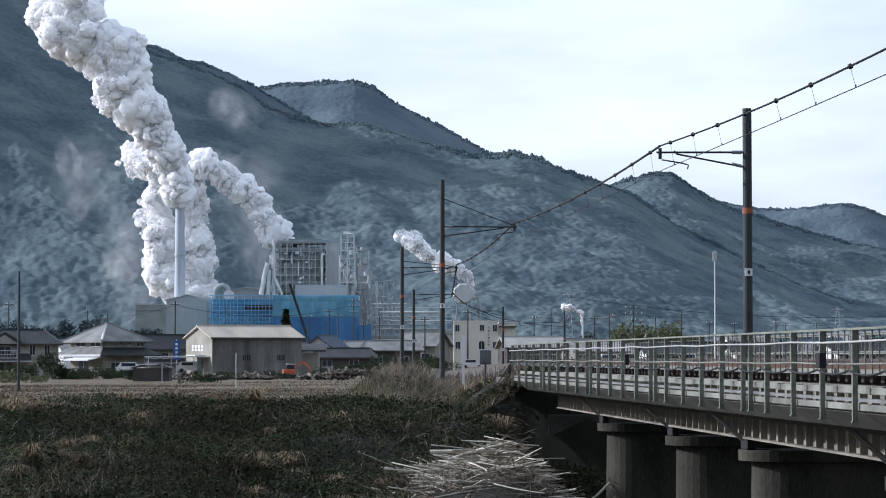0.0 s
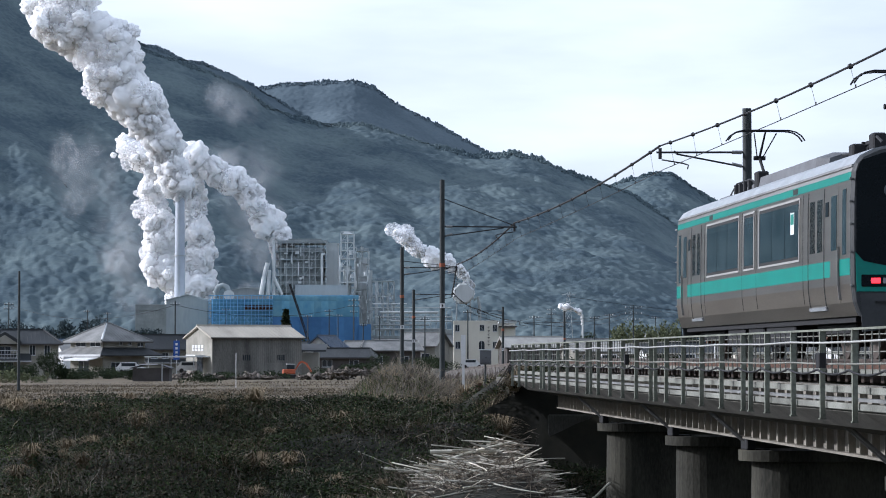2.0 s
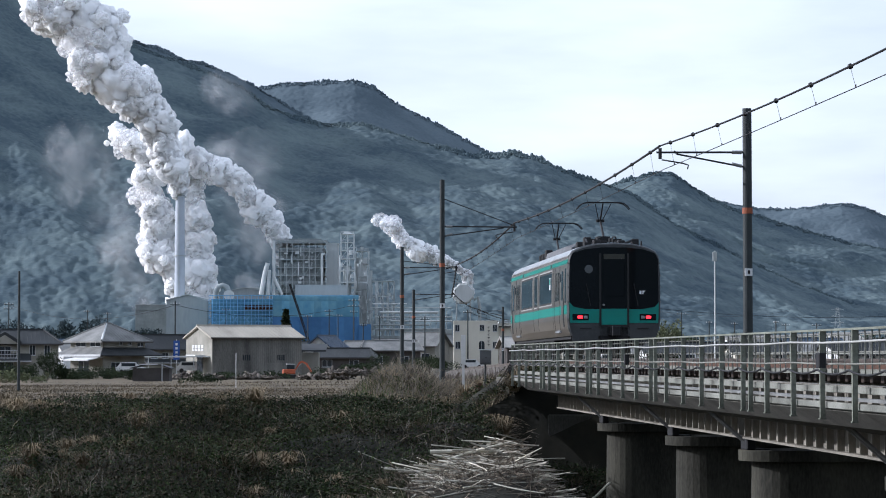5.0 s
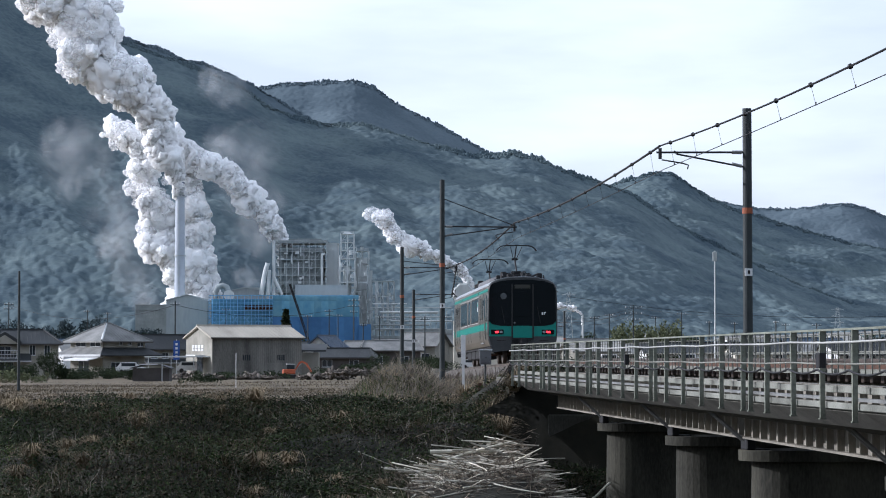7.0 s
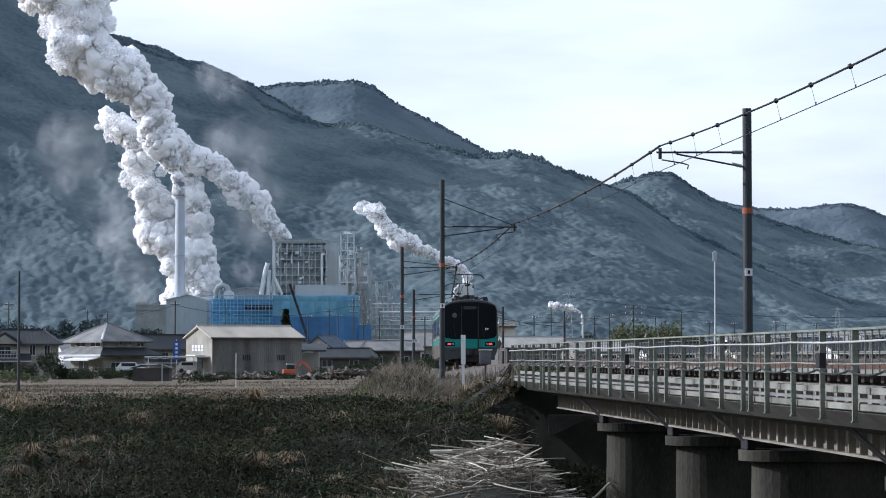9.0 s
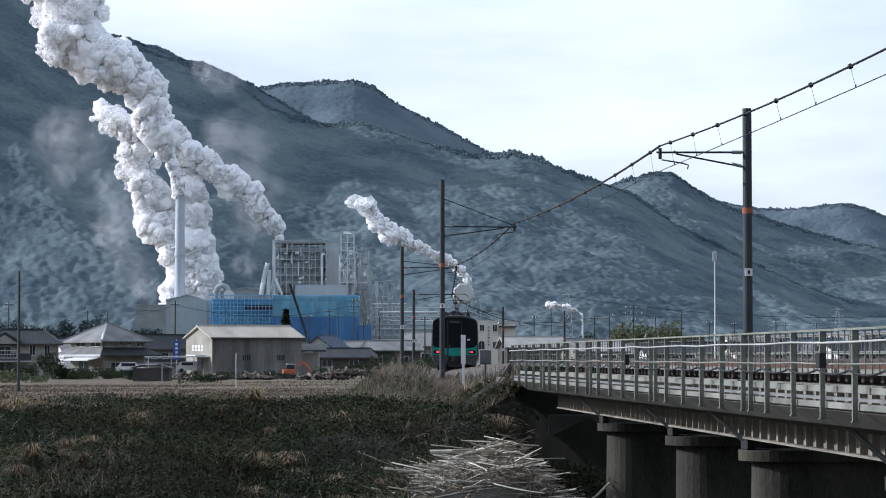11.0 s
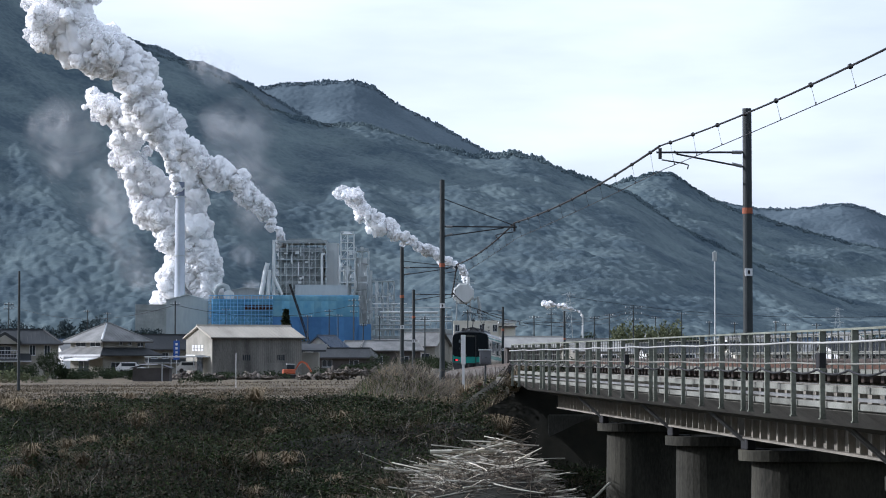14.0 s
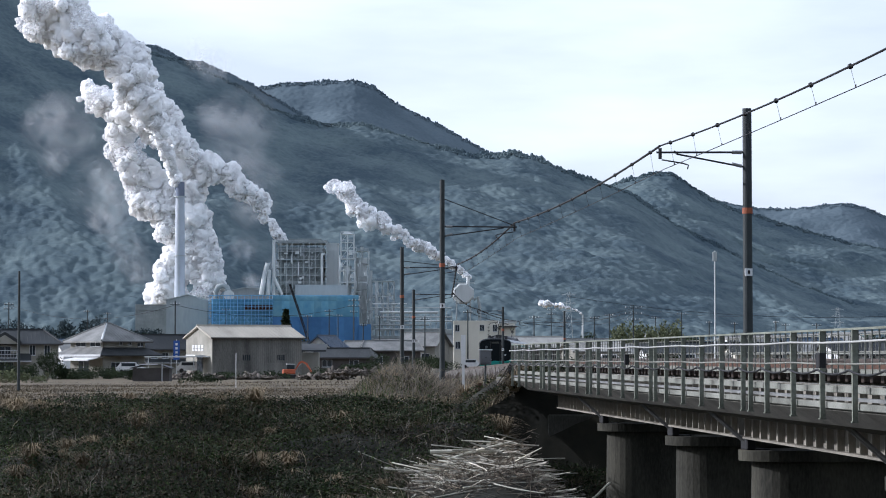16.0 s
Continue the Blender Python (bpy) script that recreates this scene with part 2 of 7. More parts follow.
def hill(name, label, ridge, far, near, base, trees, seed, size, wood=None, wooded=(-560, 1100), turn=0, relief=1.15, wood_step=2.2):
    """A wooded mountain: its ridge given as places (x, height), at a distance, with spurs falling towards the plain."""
    wood = wood or FOREST_HAZE
    rng = np.random.default_rng(seed)
    rx, rz = np.array([p[0] for p in ridge]), np.array([p[2] for p in ridge])
    fine = wood_step > 0
    us = np.linspace(rx[0], rx[-1], 120)
    if fine:
        a, b = max(rx[0], wooded[0]), min(rx[-1], wooded[1])
        us = np.unique(np.concatenate([us[us < a], np.arange(a, b, wood_step), [b], us[us > b]]))
    nx, nv = len(us), 330 if fine else 40

    dense = np.arange(rx[0], rx[-1], 4.0)
    bell = np.exp(-np.linspace(-2, 2, 41) ** 2)
    even = np.convolve(np.pad(np.interp(dense, rx, rz), 20, mode="edge"), bell / bell.sum(), mode="valid")

    def place(x, v):
        k = min(1.0, v) ** 8
        h = k * float(np.interp(x, rx, rz)) + (1 - k) * float(np.interp(x, dense, even))
        fold = noise.fractal((x / 420.0 + seed * 7, v * 1.6, seed), 1.0, 2.0, 4)
        ridge_fold = 1 - abs(noise.noise((x / 260.0 + v * 0.7 + seed, v * 0.9, seed + 3.3))) * 2
        y = far + (near - far) * (1 - v) if v <= 1 else far + (v - 1) * (far - near)
        w = v ** 0.78 if v <= 1 else max(0.0, 1 - (v - 1) * 1.2)
        body = math.sin(min(1.0, max(0.0, v)) * math.pi) if v < 1 else 0
        y += body * (far - near) * (0.15 * fold + 0.16 * ridge_fold)
        z = base + (h * y / far - base) * w + body * (h * 0.10 * ridge_fold + h * 0.10 * fold)
        z += body ** 0.5 * (7.0 * noise.noise((x / 48.0, v * 12.0, seed + 1.7)) + 9.0 * noise.noise((x / 95.0 + v, v * 5.0, seed + 2.7)))
        if fine:
            cell = noise.voronoi((x * y / far / 5.0 + 0.4 * noise.noise((x / 9.0, y / 9.0, seed)), y / 7.0, seed))[0][0]
            z += relief * (1.6 - 2.6 * cell * cell + 1.3 * noise.noise((x / 13.0, y / 16.0, seed + 5)))
        return (x * (y / far), y, z)

    vs = np.concatenate([np.linspace(0, 1, nv), [1.15, 1.5]])
    v = [place(float(x), float(w)) for w in vs for x in us]
    n = nx
    f = [(j * n + i, j * n + i + 1, (j + 1) * n + i + 1, (j + 1) * n + i) for j in range(len(vs) - 1) for i in range(n - 1)]
    thing = empty(name, pose(0, 0, 0, 0, 0, turn), label, "mountain", kind="structure")
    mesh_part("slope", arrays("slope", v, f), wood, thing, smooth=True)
    # crowns along the skyline, in clumps of uneven height
    ring = 5
    xs = rng.uniform(max(rx[0], wooded[0]), min(rx[-1], wooded[1]), trees)
    spots = np.array([place(float(x), 1.0 - 0.02 * float(q) ** 2) for x, q in zip(xs, rng.uniform(0, 1, trees))])
    tall = np.array([max(0.25, 0.8 + 1.6 * noise.noise((float(x) / 26.0 + seed, float(k % 7) * 0.15, 2.0))) for k, x in enumerate(xs)])
    r = size * rng.uniform(0.4, 1.3, trees)
    t = size * tall * rng.uniform(0.4, 1.3, trees)
    a = rng.uniform(0, 6.28, trees)[:, None] + 6.2832 * np.arange(ring)[None, :] / ring
    verts = np.empty((trees, 2 * ring + 1, 3))
    for lv, (q, zz) in enumerate(((1.0, -0.35), (0.72, 0.62))):
        rr = r[:, None] * q * rng.uniform(0.7, 1.25, (trees, ring))
        verts[:, lv * ring:(lv + 1) * ring, 0] = spots[:, :1] + rr * np.cos(a + lv * 0.5)
        verts[:, lv * ring:(lv + 1) * ring, 1] = spots[:, 1:2] + rr * np.sin(a + lv * 0.5)
        verts[:, lv * ring:(lv + 1) * ring, 2] = (spots[:, 2] + t * zz)[:, None]
    verts[:, 2 * ring] = spots
    verts[:, 2 * ring, 2] += t
    one = [(i, (i + 1) % ring, ring + (i + 1) % ring) for i in range(ring)] + [(i, ring + (i + 1) % ring, ring + i) for i in range(ring)] + [(ring + i, ring + (i + 1) % ring, 2 * ring) for i in range(ring)]
    faces = (np.array(one)[None] + (2 * ring + 1) * np.arange(trees)[:, None, None]).reshape(-1, 3)
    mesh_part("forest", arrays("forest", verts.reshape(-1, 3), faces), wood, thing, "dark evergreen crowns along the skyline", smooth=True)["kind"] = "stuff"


def build_mountains():
    # ridge beyond x = -600 is unseen, added for dark reflections in the train
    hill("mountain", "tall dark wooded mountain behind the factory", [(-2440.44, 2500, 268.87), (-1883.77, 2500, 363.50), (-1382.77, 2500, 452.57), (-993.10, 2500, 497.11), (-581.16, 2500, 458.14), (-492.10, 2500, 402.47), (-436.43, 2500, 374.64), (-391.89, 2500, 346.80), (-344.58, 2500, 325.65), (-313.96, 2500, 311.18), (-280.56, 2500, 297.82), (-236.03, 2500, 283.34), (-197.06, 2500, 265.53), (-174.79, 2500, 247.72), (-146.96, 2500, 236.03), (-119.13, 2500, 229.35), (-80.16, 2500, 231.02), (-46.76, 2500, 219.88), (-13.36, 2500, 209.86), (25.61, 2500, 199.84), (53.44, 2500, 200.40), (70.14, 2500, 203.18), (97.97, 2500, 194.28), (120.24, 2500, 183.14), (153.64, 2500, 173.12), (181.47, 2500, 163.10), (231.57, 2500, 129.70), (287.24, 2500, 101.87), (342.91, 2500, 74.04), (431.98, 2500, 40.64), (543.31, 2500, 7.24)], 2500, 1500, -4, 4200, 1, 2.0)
    hill("mountain", "hazy wooded shoulder behind the tall mountain", [(x, 2900, z) for x, z in ((-520, 372), (-410, 376), (-349, 362), (-315, 349), (-293, 340), (-276, 338), (-258, 329), (-240, 322), (-222, 313), (-196, 298), (-150, 270), (-90, 235))], 2900, 2550, 60, 900, 8, 2.2, FOREST_FAR_HAZE, relief=0.6)
    hill("mountain", "rounded wooded peak in the distance", [(-377.20, 3500, 290.69), (-314.85, 3500, 349.14), (-268.09, 3500, 370.18), (-221.33, 3500, 379.54), (-174.57, 3500, 380.32), (-123.91, 3500, 383.43), (-96.64, 3500, 375.64), (-65.46, 3500, 351.48), (-18.70, 3500, 328.10), (12.47, 3500, 310.96), (51.44, 3500, 289.13), (90.40, 3500, 267.31), (168.34, 3500, 212.76), (246.27, 3500, 166.00)], 3500, 2700, -4, 900, 2, 2.2, FOREST_FAR_HAZE, relief=0.6)
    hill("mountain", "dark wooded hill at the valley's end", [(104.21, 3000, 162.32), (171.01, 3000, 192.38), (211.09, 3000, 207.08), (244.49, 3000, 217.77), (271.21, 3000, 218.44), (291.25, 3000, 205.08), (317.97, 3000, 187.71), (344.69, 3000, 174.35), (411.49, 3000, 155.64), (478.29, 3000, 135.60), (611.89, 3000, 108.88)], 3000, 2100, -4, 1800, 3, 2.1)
    hill("mountain", "long wooded ridge in the distance", [(274.42, 3900, 211.02), (361.26, 3900, 230.13), (413.36, 3900, 240.55), (482.83, 3900, 229.26), (534.94, 3900, 227.52), (569.67, 3900, 231.00), (613.09, 3900, 237.07), (647.83, 3900, 231.00), (680.83, 3900, 217.10), (743.35, 3900, 193.65), (882.30, 3900, 150.23)], 3900, 3100, -4, 900, 4, 2.4, FOREST_FAR_HAZE, relief=0.6)

    # unseen hills added to close the valley, darken reflections and cut low sky light
    for turn, s, k in ((180, 5, 1.0), (-80, 6, 1.0), (108, 7, 0.6)):
        hill("mountain", "unseen wooded hill added to block low sky light", [(x, 0, z * k) for x, z in ((-1500, 120), (-900, 260), (-300, 310), (200, 250), (700, 330), (1100, 240), (1500, 130))], 1100, 500, -4, 1200, s, 6.0, turn=turn, wooded=(-1500, 1500), wood_step=0)


build_mountains()


# ---- railway bridge ----
BRIDGE = Matrix.Translation((11.45, 0, -0.02)) @ pose(0, 0, 0, 0, 0, math.degrees(math.atan(LEAN)))
FAR_END, NEAR_END = 79.5, -38.0


def stiffened_girder(parent, y0, y1, x, face):
    g = part("girder", boxes((x - 0.012, x + 0.012, y0, y1, -1.50, -0.42), (x - 0.16, x + 0.16, y0, y1, -1.54, -1.50), (x - 0.16, x + 0.16, y0, y1, -0.44, -0.42)), GIRDER_GREY, parent, "riveted plate girder, grey paint stained")
    count = max(3, round((y1 - y0) / 0.76))
    bm = boxes((-0.13 if face < 0 else 0.012, -0.012 if face < 0 else 0.13, -0.02, 0.02, -1.495, -0.445))
    me = bpy.data.meshes.new("stiffener")
    bm.to_mesh(me)
    bm.free()
    for i in range(count + 1):
        mesh_part("stiffener", me, GIRDER_GREY, g, at=(x, y0 + 0.05 + (y1 - y0 - 0.1) * i / count, 0))


def build_bridge():
    bridge = empty("railway_bridge", BRIDGE, "grey steel plate girder railway bridge on concrete piers", "bridge", kind="structure")
    stations = [79.2, 69.6, 58.3, 49.6, 38.2, 27.0, 16.0, 5.0, -6.0, -17.0, -28.0, NEAR_END]
    for a, b in zip(stations, stations[1:]):
        for x, face in ((-1.75, -1), (1.75, 1)):
            stiffened_girder(bridge, b + 0.25, a - 0.25, x, face)
        part("cross_frame", boxes(*[(-1.7, 1.7, b + 0.6 + i * (a - b - 1.2) / 3 - 0.06, b + 0.6 + i * (a - b - 1.2) / 3 + 0.06, -1.3, -0.6) for i in range(4)]), GIRDER_GREY, bridge)
    # walkway slabs bracketed out from the girders, with a sloping underside
    for side in (-1, 1):
        secs = [[(side * 3.12, y, -0.70), (side * 3.12, y, -0.735), (side * 2.75, y, -0.98), (side * 1.93, y, -1.14), (side * 1.93, y, -0.70)] for y in (NEAR_END, FAR_END)]
        part("walkway_slab", loft(secs), CONCRETE, bridge, "concrete walkway slab with stained underside")
        part("edge_beam", boxes((side * 3.12, side * 3.19, NEAR_END, FAR_END, -0.70, -0.605), bevel=0.01), PALE_BEAM, bridge, "pale grey edge beam")
        part("ledge", boxes((side * 3.03, side * 3.215, NEAR_END, FAR_END, -0.575, -0.535)), STEEL_GREY, bridge)
    # cable trough lids between the posts
    lid = bpy.data.meshes.new("trough_panel")
    bm = boxes((-0.03, 0.03, -0.965, 0.965, -0.485, -0.39), bevel=0.008)
    bm.to_mesh(lid)
    bm.free()
    for i in range(60):
        mesh_part("trough_panel", lid, PALE_BEAM, bridge, at=(-3.02, FAR_END - 1.0 - i * 1.94, random.uniform(-0.01, 0.01)))
    build_fence(bridge)
    # struts from the fence foot down to the pier heads
    for y in stations[1:6]:
        s = part("strut", rods(((-2.5, y, -1.0), (-1.62, y, -1.76), 0.028), ((-2.5, y + 0.25, -1.0), (-1.62, y + 0.25, -1.76), 0.028)), STEEL_GREY, bridge, "slanting steel strut under the walkway")
        part("bracket", boxes((-1.70, -1.35, y - 0.12, y + 0.37, -1.765, -1.742)), DARK, s)
    # piers: oblong with round ends
    for y in stations[1:10]:
        pier = []
        for z, grow in ((-7.5, 0.08), (-1.98, 0.0), (-1.97, 0.07), (-1.76, 0.07)):
            ring = []
            for i in range(28):
                a = 2 * math.pi * i / 28
                r = 0.72 + grow
                ring.append((r * math.cos(a) + ((1.05 if math.cos(a) > 0 else -0.95) * (1.0 if z < -1.975 else 1.2)), y + r * math.sin(a), z))
            pier.append(ring)
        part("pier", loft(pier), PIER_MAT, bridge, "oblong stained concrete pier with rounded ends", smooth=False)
        for x in (-1.75, 1.75):
            part("bearing", boxes((x - 0.09, x + 0.09, y - 0.3, y + 0.3, -1.76, -1.54), bevel=0.02), DARK, bridge)
    part("abutment", boxes((-2.1, 2.4, 79.6, 84.5, -7.5, -1.75), (-2.1, 2.4, 80.4, 84.5, -1.75, -0.62), (-3.3, 3.3, 80.0, 84.0, -1.1, -0.62), bevel=0.03), CONCRETE, bridge, "dark concrete abutment in the bank")
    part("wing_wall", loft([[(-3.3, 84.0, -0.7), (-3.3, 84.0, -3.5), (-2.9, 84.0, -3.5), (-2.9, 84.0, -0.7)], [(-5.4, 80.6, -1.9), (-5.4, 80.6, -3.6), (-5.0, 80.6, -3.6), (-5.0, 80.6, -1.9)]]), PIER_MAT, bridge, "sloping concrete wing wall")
    # timbers and rails on the open deck
    sl = bpy.data.meshes.new("sleeper")
    bm = boxes((-1.2, 1.2, -0.1, 0.1, -0.40, -0.17), bevel=0.012)
    bm.to_mesh(sl)
    bm.free()
    for i in range(196):
        mesh_part("sleeper", sl, SLEEPER_MAT, bridge, at=(random.uniform(-0.03, 0.03), FAR_END - 0.3 - 0.6 * i, 0))
    for x in (-0.5685, 0.5685):
        part("rail", boxes((x - 0.0325, x + 0.0325, NEAR_END, FAR_END, -0.05, 0.0), (x - 0.01, x + 0.01, NEAR_END, FAR_END, -0.15, -0.05), (x - 0.06, x + 0.06, NEAR_END, FAR_END, -0.17, -0.15)), RAIL, bridge)
    for x in (-1.55, 1.55, -0.95, 0.95):
        part("guard_rail", boxes((x - 0.04, x + 0.04, NEAR_END, FAR_END, -0.17, -0.09)), RUST, bridge, "rusty guard angle")


def build_fence(bridge):
    def pieces(name, bm):
        me = bpy.data.meshes.new(name)
        bm.to_mesh(me)
        bm.free()
        return me
    post = pieces("post", boxes((-0.036, 0.036, -0.03, -0.024, -0.86, 0.40), (-0.036, -0.030, -0.03, 0.03, -0.86, 0.40), (-0.036, 0.036, 0.024, 0.03, -0.86, 0.40), (-0.05, 0.05, -0.04, 0.04, -0.86, -0.84)))
    far_post = pieces("post", boxes((-0.03, 0.03, -0.03, 0.03, -0.74, 0.62)))
    picket = pieces("picket", boxes((-0.009, 0.009, -0.009, 0.009, -0.30, 0.60)))
    fence = part("near_fence", boxes((-3.27, -3.20, NEAR_END, FAR_END, 0.395, 0.425)), POST_GREY, bridge, "grey steel railing with flat posts")
    bar = pieces("picket", boxes((-0.008, 0.008, -0.008, 0.008, -0.2, 0.40)))
    for i in range(292):
        mesh_part("picket", bar, PALE_BEAM, fence, at=(-3.2, FAR_END - 0.2 - i * 0.388, 0))
    n = 0
    y = FAR_END - 0.2
    while y > NEAR_END:
        mesh_part("post", post, POST_GREY, fence, at=(-3.25, y, 0))
        if n % 5 == 4:
            mesh_part("post", post, POST_GREY, fence, at=(-3.25, y - 0.62, 0))
        y -= 1.94
        n += 1
    for z, r in ((0.235, 0.016), (-0.065, 0.014)):
        pts = [(-3.315 + 0.01 * math.sin(k * 1.7), NEAR_END + k * 1.96, z + 0.012 * math.sin(k * 2.3)) for k in range(61)]
        part("handrail", tube(pts, r), PIPE_WHITE if z > 0 else PALE_BEAM, fence, "pale pipe handrail" if z > 0 else "", smooth=True)
    part("toe_board", boxes((-3.19, -3.16, NEAR_END, FAR_END, -0.215, -0.135)), PALE_BEAM, fence)
    for z in (0.33, 0.10):
        part("guard_wire", tube([(-3.185, NEAR_END, z), (-3.185, FAR_END, z)], 0.009), PALE_BEAM, fence)
    pts = []
    for k in range(61 * 6):
        f = (k % 6) / 6
        pts.append((-3.33, FAR_END - 0.2 - k * 1.94 / 6, -0.15 - 0.26 * f * (1 - f)))
    part("cable", tube(pts, 0.017, 5), DARK, fence, "black cable looped along the posts", smooth=True)
    for y, h in ((54.5, 0.06), (36.1, 0.11)):
        part("junction_box", boxes((-3.44, -3.34, y - h, y + h, -0.13, 0.09), bevel=0.01), DARK, fence, "small dark junction box")
    other = part("far_fence", boxes((3.17, 3.23, NEAR_END, FAR_END, 0.60, 0.64)), STEEL_GREY, bridge, "steel railing with thin upright bars")
    for i in range(60):
        mesh_part("post", far_post, STEEL_GREY, other, at=(3.2, FAR_END - 0.3 - i * 1.94, 0))
    for z in (0.42, 0.12, -0.28):
        part("handrail", tube([(3.2, NEAR_END, z), (3.2, FAR_END, z)], 0.02), PALE_BEAM, other)
    for i in range(100):
        mesh_part("picket", picket, PALE_BEAM, other, at=(3.2, FAR_END - 0.4 - i * 0.45, 0))


build_bridge()


def build_track():
    """The line beyond the bridge: ballast, sleepers and rails on the falling curve."""
    ys = [79.6 + 2.0 * i for i in range(170)]
    line = empty("railway_track", Matrix(), "ballasted single railway track curving away", "railway track", kind="structure")
    secs = [[track_point(y, o, h) for o, h in ((-2.2, -0.62), (-1.6, -0.2), (1.6, -0.2), (2.2, -0.62))] for y in ys]
    part("ballast", loft(secs), BALLAST_MAT, line, "grey brown ballast bed")
    sl = bpy.data.meshes.new("sleeper")
    bm = boxes((-1.0, 1.0, -0.1, 0.1, -0.24, -0.165), bevel=0.012)
    bm.to_mesh(sl)
    bm.free()
    for i in range(280):
        mesh_part("sleeper", sl, SLEEPER_MAT, line, at=track_frame(80.2 + 0.62 * i))
    for x in (-0.5685, 0.5685):
        part("rail", loft([[track_point(y, x + o, h) for o, h in ((-0.033, 0), (0.033, 0), (0.033, -0.165), (-0.033, -0.165))] for y in ys]), RAIL, line)


build_track()


# ---- overhead line ----
ORANGE = surface("orange band paint", (0.34, 0.10, 0.045), None, 6, 0.7, bump=0.05)
WHITE = surface("white enamel", (0.75, 0.76, 0.76), (0.6, 0.6, 0.6), 6, 0.5, bump=0.03)
MASTS = [(33.0, 2.15, 6.8), (69.0, 2.15, 6.82), (105.0, -3.45, 7.55), (140.0, -3.45, 6.75), (178.5, -3.15, 5.95), (215.0, 1.7, 5.95), (252.0, 4.0, 6.8)]


def wire_off(y):
    """How far the overhead wires hang to the left of the track's middle."""
    return -0.25 * smooth(30, 69, y) - 0.2 * smooth(80, 105, y)


def build_masts():
    for y, off, top in MASTS:
        m = track_frame(y)
        foot = -0.9 if y < 80 else -1.6
        base = m @ Matrix.Translation((off, 0, 0))
        base = Matrix.Translation(base.translation) @ pose(0, 0, 0, 0, 0, math.degrees(m.to_euler().z))
        mast = empty("catenary_mast", base, "dark grey catenary mast with an orange band and slender bracket arm", "railway mast", "overhead line masts")
        part("pole", rods(((0, 0, foot - 0.6), (0, 0, top), 0.135 if y < 80 else 0.115, 0.125 if y < 80 else 0.1), sides=16), POLE_MAT, mast, smooth=False)
        part("cap", rods(((0, 0, top), (0, 0, top + 0.02), 0.125 if y < 80 else 0.1), sides=16), DARK, mast)
        part("band", rods(((0, 0, 3.96), (0, 0, 4.12), 0.142 if y < 80 else 0.12), sides=16), ORANGE, mast, "orange warning band")
        part("plate", boxes((-0.1, 0.1, -0.16, -0.09, 2.26, 2.46)), WHITE, mast, "white number plate")
        part("mark", boxes((-0.03, 0.03, -0.166, -0.161, 2.31, 2.41)), DARK, mast)
        s = -1 if off > 0 else 1
        reach = abs(off - wire_off(y))
        arm = part("bracket_arm", rods(((0, 0, 5.64), (s * (reach + 0.1), 0, 5.62), 0.028), ((0, 0, 5.22), (s * (reach - 0.45), 0, 5.58), 0.024), ((s * (reach - 0.45), 0, 5.6), (s * (reach - 0.38), 0, 5.66), 0.03), sides=6), DARK, mast)
        part("insulator", rods(((s * 0.15, 0, 5.638), (s * 0.42, 0, 5.636), 0.05), sides=8), STEEL_GREY, arm)
        part("insulator", rods(((s * 0.15, 0, 5.255), (s * 0.42, 0, 5.32), 0.045), sides=8), STEEL_GREY, arm)
        part("hanger", rods(((s * reach, 0, 5.44), (s * reach, 0, 5.74), 0.05), ((s * (reach - 0.05), 0, 5.42), (s * (reach - 0.62), 0, 5.33), 0.02), ((s * (reach - 0.62), 0, 5.33), (s * (reach - 0.78), 0, 5.28), 0.018), ((s * (reach - 0.78), 0, 5.28), (s * (reach - 0.75), 0, 5.17), 0.018), sides=6), DARK, arm)
        if 100 < y < 150:
            part("stay_wire", rods(((0, 0, top - 0.75), (s * reach, 0, 5.68), 0.02), sides=5), DARK, mast)
        if y < 80:
            part("base", boxes((-0.3, 0.3, -0.3, 0.3, foot - 0.2, foot + 0.05)), CONCRETE, mast)


def build_wires():
    ends = [(y, off, top) for y, off, top in MASTS]
    spans = [(-3.0, 33.0)] + [(a[0], b[0]) for a, b in zip(ends, ends[1:])]
    for a, b in spans:
        pa, pb = track_point(a, wire_off(a), 5.72 + 0.08 * smooth(30, 69, a)), track_point(b, wire_off(b), 5.72 + 0.08 * smooth(30, 69, b))
        ca, cb = track_point(a, wire_off(a) + 0.1, 5.16), track_point(b, wire_off(b) + 0.1, 5.16)
        span = empty("overhead_wire", Matrix(), "dark overhead messenger and contact wire with droppers", "overhead wire", "overhead wire spans")
        up, low = [], []
        for i in range(25):
            f = i / 24
            up.append(pa.lerp(pb, f) - Vector((0, 0, 0.95 * f * (1 - f))))
            low.append(ca.lerp(cb, f) - Vector((0, 0, 0.16 * f * (1 - f))))
        part("messenger_wire", tube(up, 0.024 if a < 60 else 0.034, 5), WIRE_MAT, span)
        part("contact_wire", tube(low, 0.011, 5), WIRE_MAT, span)
        for i in range(11):
            f = (i + 0.5) / 11
            p = pa.lerp(pb, f) - Vector((0, 0, 0.95 * f * (1 - f)))
            q = ca.lerp(cb, f) - Vector((0, 0, 0.16 * f * (1 - f)))
            bm = bmesh.new()
            bmesh.ops.create_icosphere(bm, subdivisions=2, radius=0.058, matrix=Matrix.Translation(p))
            clamp = part("clamp", bm, DARK, span, smooth=True)
            part("dropper", rods((p, q, 0.004), (q, q + Vector((0, 0, 0.06)), 0.014), sides=4), WIRE_MAT, clamp)


build_masts()
build_wires()


